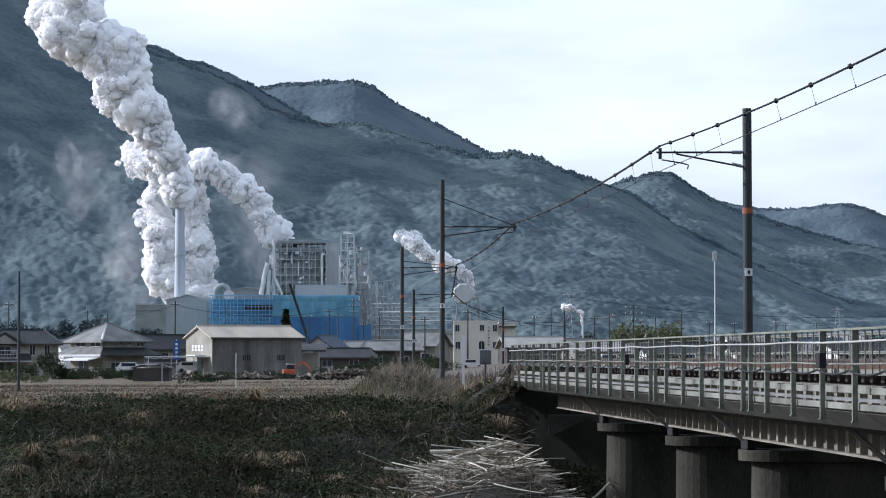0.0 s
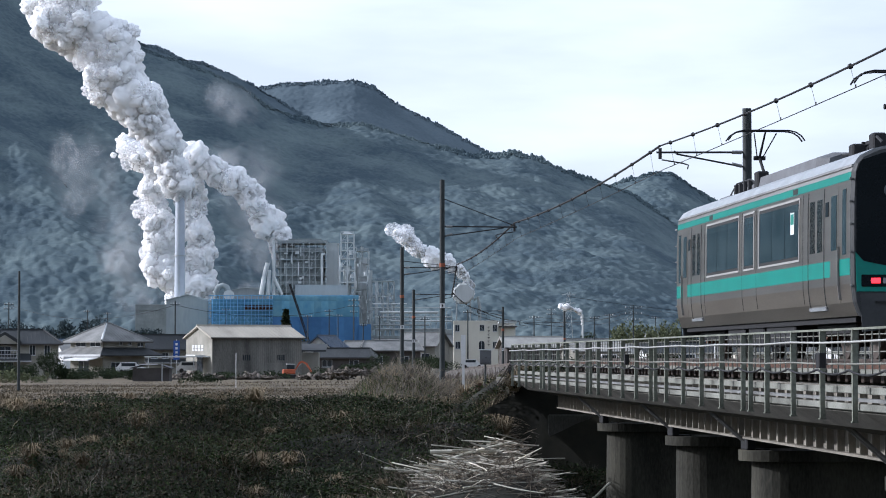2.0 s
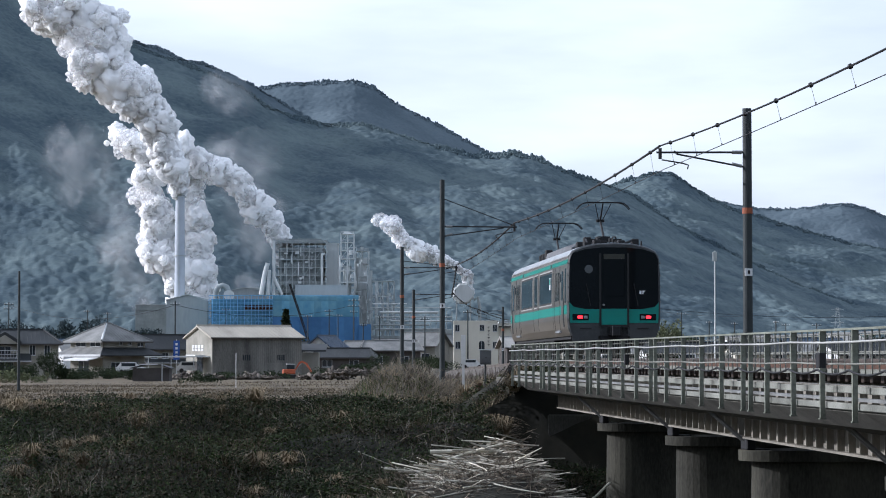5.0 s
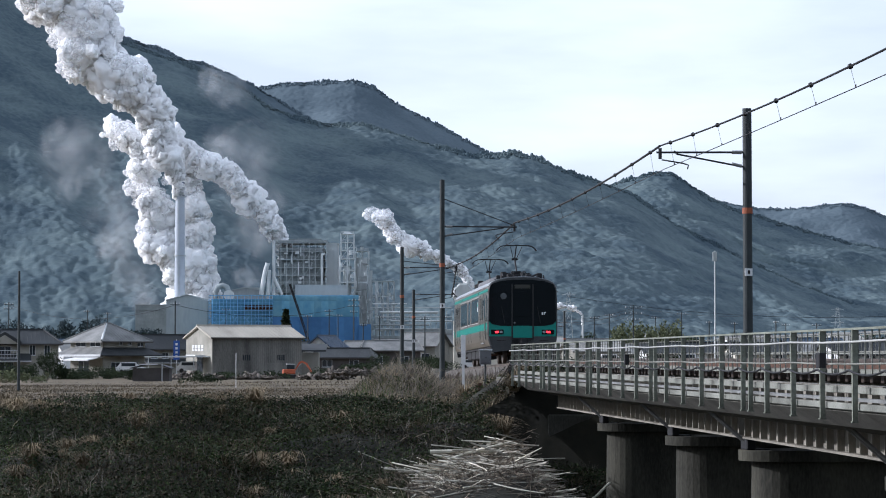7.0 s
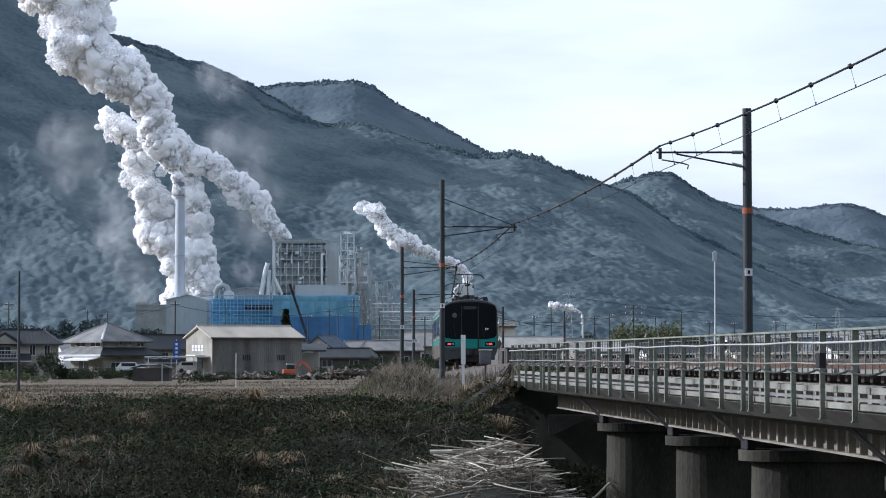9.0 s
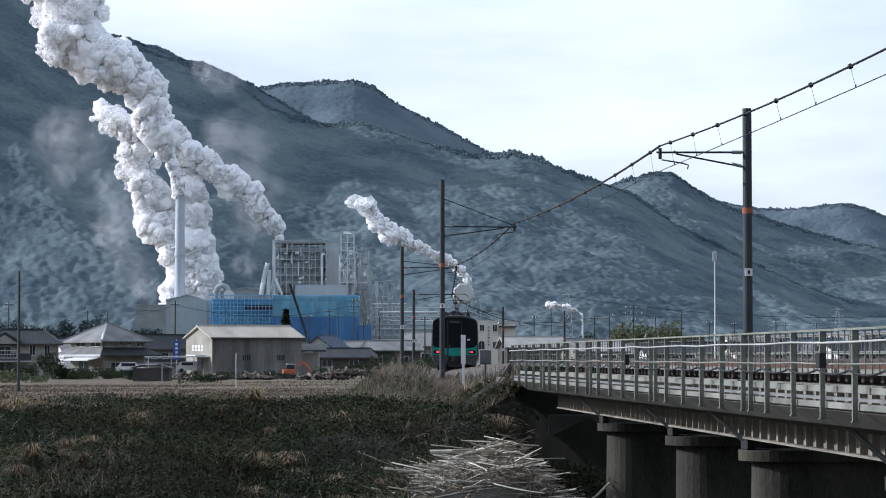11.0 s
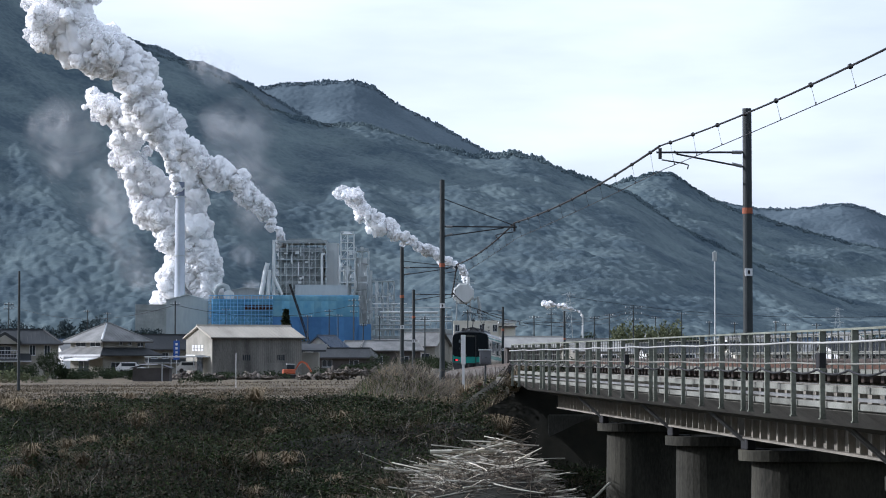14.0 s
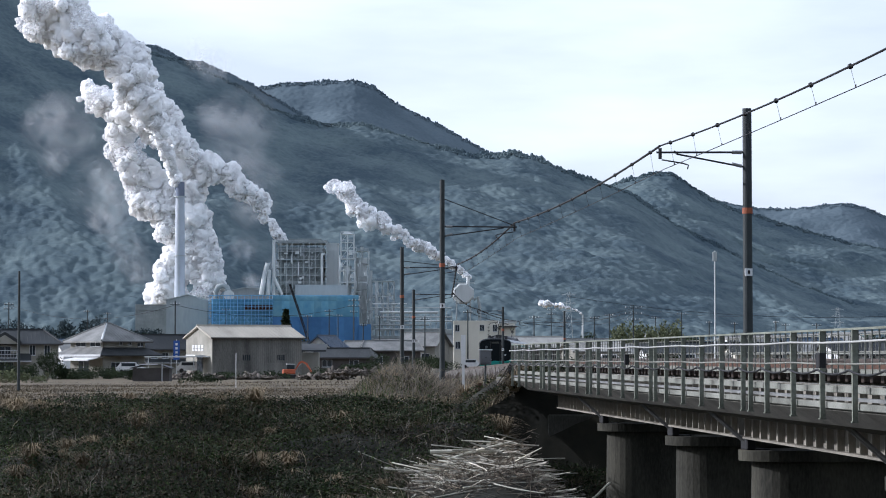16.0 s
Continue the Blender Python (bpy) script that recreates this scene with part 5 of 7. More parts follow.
def build_steam():
    plume("dense white steam rising from the tall chimney", [(-124.2, 1190, 81.2), (-128.2, 1190, 90.9), (-133.2, 1190, 99.3), (-139.9, 1190, 114.7), (-146.2, 1190, 126.6), (-155.2, 1190, 138.0), (-168.0, 1190, 150.5), (-178.0, 1190, 165.0), (-183.3, 1190, 181.0)],
          [2.0, 4.5, 8, 14, 20, 24, 27, 29, 30], [2.3, 4.2, 5.6, 7.0, 7.4, 7.8, 8.2, 8.6, 9], 260, 3.0, [0, 0, 0, 0.05, 0.2, 0.35, 0.5, 0.6, 0.7], 11)
    plume("thin veil of steam drifting off the plumes", [(-84, 1232, 15), (-87, 1232, 60), (-92, 1232, 80), (-95, 1232, 97), (-98, 1232, 118), (-106, 1232, 134)], [12, 14, 16, 18, 20, 20], [8, 9, 11, 13, 13, 12], 11, 1.6, [1, 1, 1, 1, 1, 1], 17, wait=-9, veil=True)
    plume("thin veil of steam drifting before the mountain", [(-144, 1236, -6), (-150, 1236, 30), (-158, 1236, 60), (-168, 1236, 88), (-180, 1236, 110)], [12, 16, 20, 22, 22], [9, 10, 13, 14, 14], 9, 1.6, [1, 1, 1, 1, 1], 18, wait=-9, veil=True)
    plume("broad white steam boiling up behind the factory hall", [(-128.75, 1225, 11.73), (-126.02, 1225, 25.37), (-128.75, 1225, 41.73), (-132.02, 1225, 58.10), (-134.20, 1225, 71.74), (-140.75, 1225, 85.38), (-149.75, 1225, 99.01), (-157.93, 1225, 111.29)],
          [11, 14, 20, 21, 19, 18, 16, 14], [5.5, 6.5, 7, 7, 6.5, 6, 5, 4.5], 190, 2.3, [0.1, 0.1, 0.12, 0.15, 0.3, 0.6, 0.9, 1.0], 12, wait=-9, grow=4, lead=2)
    plume("white steam column behind the chimney", [(-117.35, 1220, 11.68), (-117.35, 1220, 25.26), (-117.35, 1220, 41.56), (-118.44, 1220, 57.86), (-120.61, 1220, 74.16), (-123.87, 1220, 90.46), (-128.76, 1220, 102.69)],
          [9, 10, 11, 10, 9, 8, 8], [5.5, 6, 6.3, 6, 5.5, 5, 4.5], 120, 2.3, [0.1, 0.1, 0.1, 0.15, 0.3, 0.4, 0.5], 13, wait=-9, grow=4)
    plume("white steam blowing from the boiler house stack", [(-76.90, 1216, 54.69), (-80.15, 1216, 59.84), (-86.37, 1216, 69.86), (-94.50, 1216, 79.88), (-103.97, 1216, 87.46), (-115.35, 1216, 93.41), (-122.93, 1216, 98.83)],
          [2.5, 4, 6, 8, 8.5, 8.5, 8.5], [2.2, 3.0, 4.2, 5.0, 5.2, 5.2, 5], 150, 2.8, [0, 0, 0, 0.05, 0.1, 0.2, 0.3], 14, wait=-9, grow=3)
    plume("white steam streaming from the hopper vent", [(11.54, 1152, 36.17), (7.18, 1152, 39.76), (-2.31, 1152, 45.40), (-12.57, 1152, 50.53), (-20.55, 1152, 56.0), (-26.73, 1152, 60.8), (-34.0, 1152, 66.0)],
          [1.6, 2.5, 4.0, 5.5, 6.5, 7.5, 8], [1.5, 2.1, 2.7, 3.1, 3.2, 3.2, 3.0], 120, 2.4, [0, 0, 0.1, 0.3, 0.6, 1.0, 1.5], 15, wait=-7, grow=3, lead=0)
    plume("small white steam puff on a slim chimney", [(49.41, 902, 15.47), (48.0, 902, 16.5), (45.6, 902, 17.8), (42.0, 902, 18.4)], [0.3, 0.9, 1.6, 2.0], [0.32, 0.6, 0.9, 0.9], 34, 0.5, [0, 0, 0.2, 0.6], 16)


build_steam()


# ---- town ----
TILE_GREY = surface("grey roof tiles", (0.25, 0.25, 0.24), (0.13, 0.132, 0.128), 0.5, 0.6, bump=0.3, fine=6)
TILE_DARK = surface("dark slate roof tiles", (0.034, 0.038, 0.040), (0.018, 0.021, 0.023), 0.5, 0.6, bump=0.3, fine=6)
TILE_NAVY = surface("navy glazed roof tiles", (0.035, 0.07, 0.12), (0.02, 0.04, 0.075), 0.6, 0.4, bump=0.3, fine=6)
TILE_PALE = surface("pale weathered roof tiles", (0.42, 0.41, 0.38), (0.30, 0.29, 0.27), 0.5, 0.8, bump=0.3, fine=6)
TIN_PALE = surface("sun-bleached sheet roof", (0.50, 0.46, 0.385), (0.33, 0.30, 0.25), 0.35, 0.8, bump=0.1, stretch=(1, 0.3, 1))
TIN_WALL = surface("streaked grey corrugated wall", (0.27, 0.26, 0.23), (0.075, 0.073, 0.066), 0.45, 0.75, bump=0.1, stretch=(1, 1, 0.15))
PLASTER = surface("grey beige plaster", (0.34, 0.325, 0.28), (0.21, 0.2, 0.17), 0.5, 0.9, bump=0.1)
PLASTER_PALE = surface("cream render", (0.70, 0.67, 0.57), (0.56, 0.53, 0.45), 0.3, 0.85, bump=0.05, stretch=(1, 1, 0.3))
PLASTER_DARK = surface("dark timber cladding", (0.09, 0.08, 0.075), (0.05, 0.045, 0.042), 0.6, 0.9, bump=0.1)
FRAME_PALE = surface("pale aluminium frame", (0.55, 0.56, 0.57), None, 4, 0.5, 0.3, bump=0)
CARD_WHITE = surface("white paint", (0.74, 0.74, 0.73), (0.6, 0.6, 0.59), 2, 0.7, bump=0.03)
BLUE_SIGN = surface("blue sign paint", (0.03, 0.10, 0.38), None, 3, 0.6, bump=0.02)
EXCAVATOR_MAT = surface("faded orange red machine paint", (0.55, 0.13, 0.055), (0.38, 0.09, 0.04), 1.2, 0.6, bump=0.05)
RUBBLE_MAT = surface("pale brown rubble", (0.20, 0.17, 0.14), (0.06, 0.052, 0.045), 1.0, 0.95, bump=0.5, vary=0.75, island=True)
LEAF_DARK = surface("dark evergreen leaves", (0.045, 0.062, 0.030), (0.020, 0.030, 0.015), 0.8, 0.85, bump=0, vary=0.45, island=True, spec=0.15)
# blue of the distance haze is mixed into this leaf colour
LEAF_FAR = surface("dark far foliage with haze blue", (0.062, 0.085, 0.09), (0.035, 0.05, 0.056), 0.3, 0.9, bump=0, vary=0.3, island=True, spec=0.1)
LEAF_PALE = surface("yellow green bamboo leaves", (0.16, 0.175, 0.095), (0.10, 0.112, 0.06), 0.5, 0.8, bump=0, vary=0.35, island=True, spec=0.15)
LEAF_BROWN = surface("withered brown leaves", (0.055, 0.040, 0.022), (0.022, 0.018, 0.010), 0.8, 0.9, bump=0, vary=0.4, island=True)
BARK = surface("grey brown bark", (0.12, 0.10, 0.08), (0.06, 0.05, 0.04), 3, 0.95, bump=0.5)


def roof_mesh(w, d, z, rise, over, hip, thick=0.22):
    """A ridged roof over a w x d plan, ridge along x; hip is how far the ridge ends draw in."""
    W, D = w / 2 + over, d / 2 + over
    drop = over * rise / (d / 2)
    rings = []
    for up in (0.0, -thick):
        rings.append([(-W, -D, z - drop + up), (W, -D, z - drop + up), (W, D, z - drop + up), (-W, D, z - drop + up), (-W + hip, 0, z + rise + up), (W - hip, 0, z + rise + up)])
    bm = bmesh.new()
    t = [bm.verts.new(p) for p in rings[0]]
    b = [bm.verts.new(p) for p in rings[1]]
    for v, o in ((t, 1), (b, -1)):
        for f in ((0, 1, 5, 4), (1, 2, 5), (2, 3, 4, 5), (3, 0, 4)):
            if hip == 0 and len(f) == 3:
                continue
            bm.faces.new([v[i] for i in f[::o]])
    if hip == 0:
        for f in ((1, 5), (5, 2), (3, 4), (4, 0)):
            bm.faces.new((t[f[0]], t[f[1]], b[f[1]], b[f[0]]))
        for f in ((0, 1), (2, 3)):
            bm.faces.new((t[f[0]], t[f[1]], b[f[1]], b[f[0]]))
    else:
        for i in range(4):
            j = (i + 1) % 4
            bm.faces.new((t[i], t[j], b[j], b[i]))
    bmesh.ops.recalc_face_normals(bm, faces=bm.faces)
    return bm


def add_roof(h, w, d, z, rise, over, hip, tile, gable_mat, ridge_mat=None):
    r = part("roof", roof_mesh(w, d, z, rise, over, hip), tile, h)
    W, D, drop = w / 2 + over, d / 2 + over, over * rise / (d / 2)
    part("ridge", boxes((-W + hip, W - hip, -0.14, 0.14, z + rise - 0.08, z + rise + 0.16)), ridge_mat or tile, r)
    if hip:
        for sx in (-1, 1):
            for sy in (-1, 1):
                part("hip_ridge", rods(((sx * W, sy * D, z - drop + 0.05), (sx * (W - hip), 0, z + rise + 0.06), 0.11), sides=6), ridge_mat if (ridge_mat and sy < 0) else tile, r)
    else:
        part("gable_wall", loft([[(x, -d / 2, z), (x, d / 2, z), (x, 0, z + rise - 0.05)] for x in (-w / 2 + 0.02, -w / 2 + 0.2)]), gable_mat, h)
        part("gable_wall", loft([[(x, -d / 2, z), (x, d / 2, z), (x, 0, z + rise - 0.05)] for x in (w / 2 - 0.2, w / 2 - 0.02)]), gable_mat, h)
    part("gutter", boxes((-W, W, -D - 0.1, -D, z - drop - 0.2, z - drop - 0.08)), PLASTER_DARK, r)
    # rows of tiles as low ribs down both slopes
    n = int(2 * W / 0.6)
    for i in range(n):
        x = -W + hip * 0.15 + (2 * W - hip * 0.3) * (i + 0.5) / n
        top = 1.0 if abs(x) < W - hip else max(0.05, (W - abs(x)) / max(hip, 0.01))
        part("rib", rods(((x, -D, z - drop + 0.02), (x, -D * (1 - top), z - drop + (rise + drop) * top + 0.02), 0.022), sides=4), tile, r)


def add_window(h, x, z, w, hh, y, side=0, casing=None):
    """A window with frame and panes on the front (side 0) or on an end wall (side -1 or 1, x is then the depth)."""
    casing = casing or FRAME_PALE
    def bx(a, b, c, d, o0, o1):
        return (a, b, y - o1, y - o0, c, d) if not side else (side * (y + o0), side * (y + o1), a, b, c, d)
    a, b, c, d = x - w / 2, x + w / 2, z, z + hh
    f = part("window", boxes(bx(a - 0.06, b + 0.06, c - 0.06, c, -0.1, 0.05), bx(a - 0.06, b + 0.06, d, d + 0.06, -0.1, 0.05), bx(a - 0.06, a, c, d, -0.1, 0.05), bx(b, b + 0.06, c, d, -0.1, 0.05), bx(x - 0.03, x + 0.03, c, d, -0.1, 0.045)), casing, h)
    for u0, u1 in ((a, x - 0.03), (x + 0.03, b)):
        part("pane", boxes(bx(u0, u1, c, d, 0.0, 0.02)), WINDOW_DARK, f)
    part("sill", boxes(bx(a - 0.1, b + 0.1, c - 0.12, c - 0.06, 0.0, 0.12)), casing, f)


def house(at, turn, w, d, h, rise, label, wall, tile, hip=0.0, over=0.6, windows=(), lower=None, ridge=None, group="town houses", name="house"):
    """at: the middle of the front wall's foot; the plan runs back from there."""
    t = empty(name, Matrix.Translation(at) @ pose(0, 0, 0, 0, 0, turn), label, "house", group)
    part("wall", boxes((-w / 2, w / 2, -d / 2, d / 2, -1.5, h)), wall, t)
    add_roof(t, w, d, h, rise, over, hip, tile, wall, ridge)
    for x, z, ww, hh in windows:
        add_window(t, x, z, ww, hh, -d / 2)
    if lower:
        z, out, x0, x1 = lower
        tile2 = TILE_DARK
        part("lower_roof", loft([[(x, -d / 2 - out, z), (x, -d / 2 - out, z - 0.2), (x, -d / 2 + 0.1, z + out * 0.6 - 0.2), (x, -d / 2 + 0.1, z + out * 0.6)] for x in (x0, x1)]), tile2, t)
        part("lower_gutter", boxes((x0, x1, -d / 2 - out - 0.1, -d / 2 - out, z - 0.22, z - 0.08)), FRAME_PALE, t)
    return t


def build_town():
    # two-storey houses at the field's edge
    ha = house((-58.31, 352, -2.74), 12, 9.5, 8.0, 4.9, 1.7, "two-storey house with a dark hipped roof", PLASTER, TILE_DARK, hip=2.5, windows=((-2.5, 3.2, 1.5, 1.0), (1.2, 3.1, 0.7, 1.3), (3.2, 3.1, 0.7, 1.3), (-2.5, 0.5, 2.2, 1.6)), lower=(2.4, 1.6, -4.6, 1.0))
    part("balcony", boxes((-4.6, -0.6, -5.2, -4.0, 2.6, 2.75), (-4.6, -0.6, -5.2, -5.12, 3.65, 3.75), (-4.6, -0.6, -5.18, -5.14, 3.15, 3.22), *[(-4.6 + 0.4 * i, -4.56 + 0.4 * i, -5.18, -5.14, 2.75, 3.65) for i in range(11)]), FRAME_PALE, ha, "pale railed balcony")
    part("front_gable", loft([[(-4.9, y, 4.7), (-0.3, y, 4.7), (-0.3, y, 4.9), (-2.6, y, 6.3), (-4.9, y, 4.9)] for y in (-4.9, -1.0)]), TILE_DARK, ha, "small forward gable")
    part("gable_front", loft([[(-4.5, y, 4.6), (-0.7, y, 4.6), (-2.6, y, 5.85)] for y in (-4.96, -4.91)]), PLASTER, ha)
    h = house((-48.3, 366, -2.90), 45, 7.6, 7.6, 5.7, 2.1, "two-storey house with grey hipped roof and white ridge tiles", PLASTER, TILE_GREY, hip=4.2, over=0.8, windows=((-0.6, 4.75, 0.5, 0.55), (1.0, 4.75, 0.5, 0.55), (2.9, 4.55, 0.9, 1.0), (-1.5, 0.7, 1.6, 1.5), (2.0, 0.7, 1.2, 1.5)))
    for x in (-2.1, 1.3):
        add_window(h, x, 4.5, 2.3, 0.9, 3.8, side=-1)
    add_window(h, 0.6, 0.8, 2.4, 1.6, 3.8, side=-1)
    part("white_hip", rods(((-4.55, -4.55, 5.36), (-0.4, -0.15, 7.72), 0.16), sides=6), CARD_WHITE, h, "white capped hip of the roof")
    # the wide skirt roof over the ground floor, in four slopes
    a, b = 3.82, 5.6
    for k in range(4):
        m = pose(0, 0, 0, 0, 0, 90 * k)
        # front slope's shade is put in with a darker tile colour
        part("skirt_roof", loft([[m @ Vector(p) for p in ((-b, -b, 3.3), (b, -b, 3.3), (a, -a, 4.35), (-a, -a, 4.35))], [m @ Vector(p) for p in ((-b, -b, 3.12), (b, -b, 3.12), (a, -a, 4.15), (-a, -a, 4.15))]]), TILE_DARK if k == 0 else TILE_GREY, h, "skirt roof over the ground floor")
    part("eave_fascia", boxes((-b - 0.05, -b + 0.08, -b, b, 3.05, 3.34)), FRAME_PALE, h)
    part("porch_roof", loft([[(-7.4, y, 2.6), (-7.4, y, 2.45), (-4.3, y, 3.0), (-4.3, y, 3.15)] for y in (-5.0, 0.8)]), CARD_WHITE, h, "pale porch roof")
    house((-43.89, 395, -3.08), 30, 9.0, 7.0, 4.7, 1.9, "two-storey house with a dark gabled roof", PLASTER, TILE_DARK, windows=((-2.6, 3.0, 1.0, 0.8), (-0.8, 3.0, 1.0, 0.8), (1.0, 3.0, 1.0, 0.8)), lower=(2.4, 1.0, -4.4, 4.4))
    house((-51.62, 420, -3.27), 0, 11.0, 7.0, 5.4, 1.6, "two-storey house with grey tiles", PLASTER_DARK, TILE_GREY, hip=1.5, windows=((0, 3, 1.5, 1.0),))
    # the big store shed with a pale roof
    sh = empty("store_shed", Matrix.Translation((-26.77, 341.5, -2.68)) @ pose(0, 0, 0, 0, 0, 27), "large streaked grey corrugated shed with a pale sheet roof", "shed")
    w, d, hh, rise = 12.8, 9.4, 5.5, 1.45
    part("wall", boxes((-w / 2, w / 2, -d / 2, d / 2, -1, hh)), TIN_WALL, sh, "streaked corrugated wall")
    part("end_wall", boxes((-w / 2 - 0.06, -w / 2, -d / 2, d / 2, -1, hh)), PLASTER, sh, "grey beige end wall")
    part("end_gable", loft([[(x, -d / 2, hh), (x, d / 2, hh), (x, 0, hh + rise - 0.06)] for x in (-w / 2 - 0.06, -w / 2 + 0.1)]), PLASTER, sh)
    add_roof(sh, w, d, hh, rise, 0.4, 0.0, TIN_PALE, PLASTER_PALE)
    for i in range(44):
        part("wall_rib", boxes((-w / 2 + 0.15 + i * 0.29, -w / 2 + 0.21 + i * 0.29, -d / 2 - 0.05, -d / 2, -1, hh - 0.1)), TIN_WALL, sh)
    for x in (-1.6, 3.4):
        add_window(sh, x, 2.3, 1.1, 0.75, -d / 2, casing=TIN_WALL)
    part("patch", boxes((1.0, 5.6, -d / 2 - 0.07, -d / 2 - 0.05, 0.6, 2.0)), TIN_WALL, sh)
    # solid dark panel on the wall puts in an open doorway's shade
    part("doorway", boxes((-w / 2 - 0.1, -w / 2 - 0.06, -1.4, 0.6, 0.6, 2.9)), WINDOW_DARK, sh, "dark panel for the shade inside an open doorway")
    part("canopy", boxes((-w / 2 - 1.5, -w / 2 - 0.06, -2.2, 1.2, 2.95, 3.05)), CARD_WHITE, sh)
    for i in range(4):
        part("sign_plate", boxes((-w / 2 - 0.12, -w / 2 - 0.06, 1.9 - i * 1.05 - 0.36, 1.9 - i * 1.05 + 0.36, 3.55, 4.35)), CARD_WHITE, sh)
        part("sign_mark", boxes((-w / 2 - 0.125, -w / 2 - 0.119, 1.9 - i * 1.05 - 0.2, 1.9 - i * 1.05 + 0.2, 3.85, 3.95), (-w / 2 - 0.125, -w / 2 - 0.119, 1.9 - i * 1.05 - 0.05, 1.9 - i * 1.05 + 0.05, 3.65, 4.25)), PLASTER_DARK, sh)
    an = empty("lean_to", Matrix.Translation((-18.28, 345, -2.69)), "grey lean-to shed beside the store", "shed")
    part("wall", boxes((-1.4, 1.3, 0, 5, -1, 3.4)), PLASTER, an)
    part("roof", loft([[(x, -0.3, 3.5), (x, -0.3, 3.7), (x, 5.3, 4.6), (x, 5.3, 4.4)] for x in (-1.6, 2.4)]), TILE_DARK, an)
    for name, at, turn, w, d, hh, rise, label, wall, tile, hip in (
            ("house", (-19.72, 430, -2.78), 70, 7.0, 5.0, 4.6, 1.9, "small house with a navy tiled roof and white gable", CARD_WHITE, TILE_NAVY, 0.0),
            ("house", (-15.50, 400, -2.76), -6, 9.0, 7.0, 3.0, 1.2, "low house with dark tiled roof", PLASTER_DARK, TILE_DARK, 1.0),
            ("house", (-13.50, 470, -3.24), 8, 12.0, 8.0, 4.6, 1.7, "long house with grey tiled roof", PLASTER, TILE_GREY, 2.0),
            ("house", (-8.8, 430, -2.76), 4, 9.5, 7.5, 4.2, 1.4, "house with a weathered grey roof behind the brush", PLASTER_DARK, TILE_GREY, 0.8),
            ("house", (-3.1, 440, -2.6), -24, 6.5, 6.0, 5.0, 1.9, "traditional house with stepped grey gables", PLASTER, TILE_GREY, 0.0),
            ("house", (-2.6, 480, -2.9), 20, 8.0, 6.5, 5.6, 1.7, "traditional house with grey tiles and pale ridges", PLASTER, TILE_GREY, 0.0),
            ("house", (14.59, 420, -2.06), 10, 9.5, 7.0, 4.0, 1.5, "house with pale roof behind the railway", PLASTER_DARK, TILE_PALE, 0.0),
            ("house", (20.18, 440, -2.16), -12, 10.0, 7.0, 3.7, 1.4, "house with dark tiled roof behind the railway", PLASTER, TILE_DARK, 1.2),
            ("house", (23.69, 400, -1.96), 16, 8.5, 7.0, 3.2, 1.4, "house with pale grey roof behind the railway", PLASTER, TILE_PALE, 0.0),
            ("house", (31.42, 420, -2.06), -8, 10.0, 7.0, 2.9, 1.4, "low house with grey tiles", PLASTER, TILE_GREY, 1.5),
            ("house", (34.35, 380, -1.86), 5, 9.0, 7.0, 2.8, 1.3, "low white walled house", CARD_WHITE, TILE_DARK, 0.0),
            ("house", (42.40, 400, -1.96), -16, 9.0, 7.0, 3.0, 1.3, "low house with dark tiles", PLASTER, TILE_DARK, 1.2),
            ("house", (47.05, 380, -1.86), 12, 9.0, 7.0, 2.7, 1.3, "house with dark roof beyond the bridge", PLASTER_PALE, TILE_DARK, 0.0),
            ("house", (59.48, 420, -2.06), -14, 11.0, 7.0, 3.0, 1.3, "house with grey tiled roof beyond the bridge", PLASTER, TILE_GREY, 1.4),
            ("house", (57.39, 360, -1.76), 30, 8.0, 6.0, 2.5, 1.5, "small white gabled house beyond the bridge", CARD_WHITE, TILE_DARK, 0.0),
            ("house", (66.08, 380, -1.86), -10, 9.0, 7.0, 2.8, 1.4, "house with dark roof beyond the bridge", PLASTER, TILE_DARK, 0.0)):
        house(at, turn, w, d, hh, rise, label, wall, tile, hip, windows=((-w * 0.25, hh * 0.45, 1.5, 1.0), (w * 0.22, hh * 0.45, 1.4, 1.0)))
    # far low roofs under the mountain
    rng = random.Random(21)
    for i in range(30):
        y = rng.uniform(640, 820)
        m = (-0.179 + 0.01247 * i) * y
        tile = rng.choice((TILE_GREY, TILE_DARK, TILE_PALE, TILE_NAVY, TILE_GREY))
        h2 = rng.uniform(5.0, 8.5) if i < 5 or i > 16 else rng.uniform(4.0, 7.0)
        house((m, y, -3.3), rng.uniform(-25, 25), rng.uniform(9, 17), rng.uniform(7, 10), h2, rng.uniform(1.2, 2.2), "distant house among the town's roofs", rng.choice((PLASTER, PLASTER_PALE, PLASTER_DARK, CARD_WHITE)), tile, rng.choice((0.0, 1.8)), windows=((-1.5, h2 - 2.2, 1.6, 1.1), (1.8, h2 - 2.2, 1.6, 1.1)), group="distant houses")
    # the three-storey white building
    wb = empty("office_building", Matrix.Translation((5.84, 452, -2.21)), "cream three-storey building with an arched window", "building")
    part("wall", boxes((-3.95, 3.95, 0, 9, -1, 8.55)), PLASTER_PALE, wb)
    part("parapet", boxes((-4.02, 4.02, -0.07, 9.05, 8.55, 8.8)), PLASTER_PALE, wb)
    part("stair_tower", boxes((4.0, 7.0, 2, 8, -1, 8.3)), PLASTER_PALE, wb, "open stair tower")
    part("stair_landing", boxes(*[(4.1, 7.4, 1.2, 2.0, z, z + 0.25) for z in (2.2, 5.0, 7.6)]), PLASTER_DARK, wb)
    add_window(wb, 1.1, 7.0, 0.75, 1.0, 0)
    add_window(wb, -3.3, 6.9, 0.7, 1.1, 0)
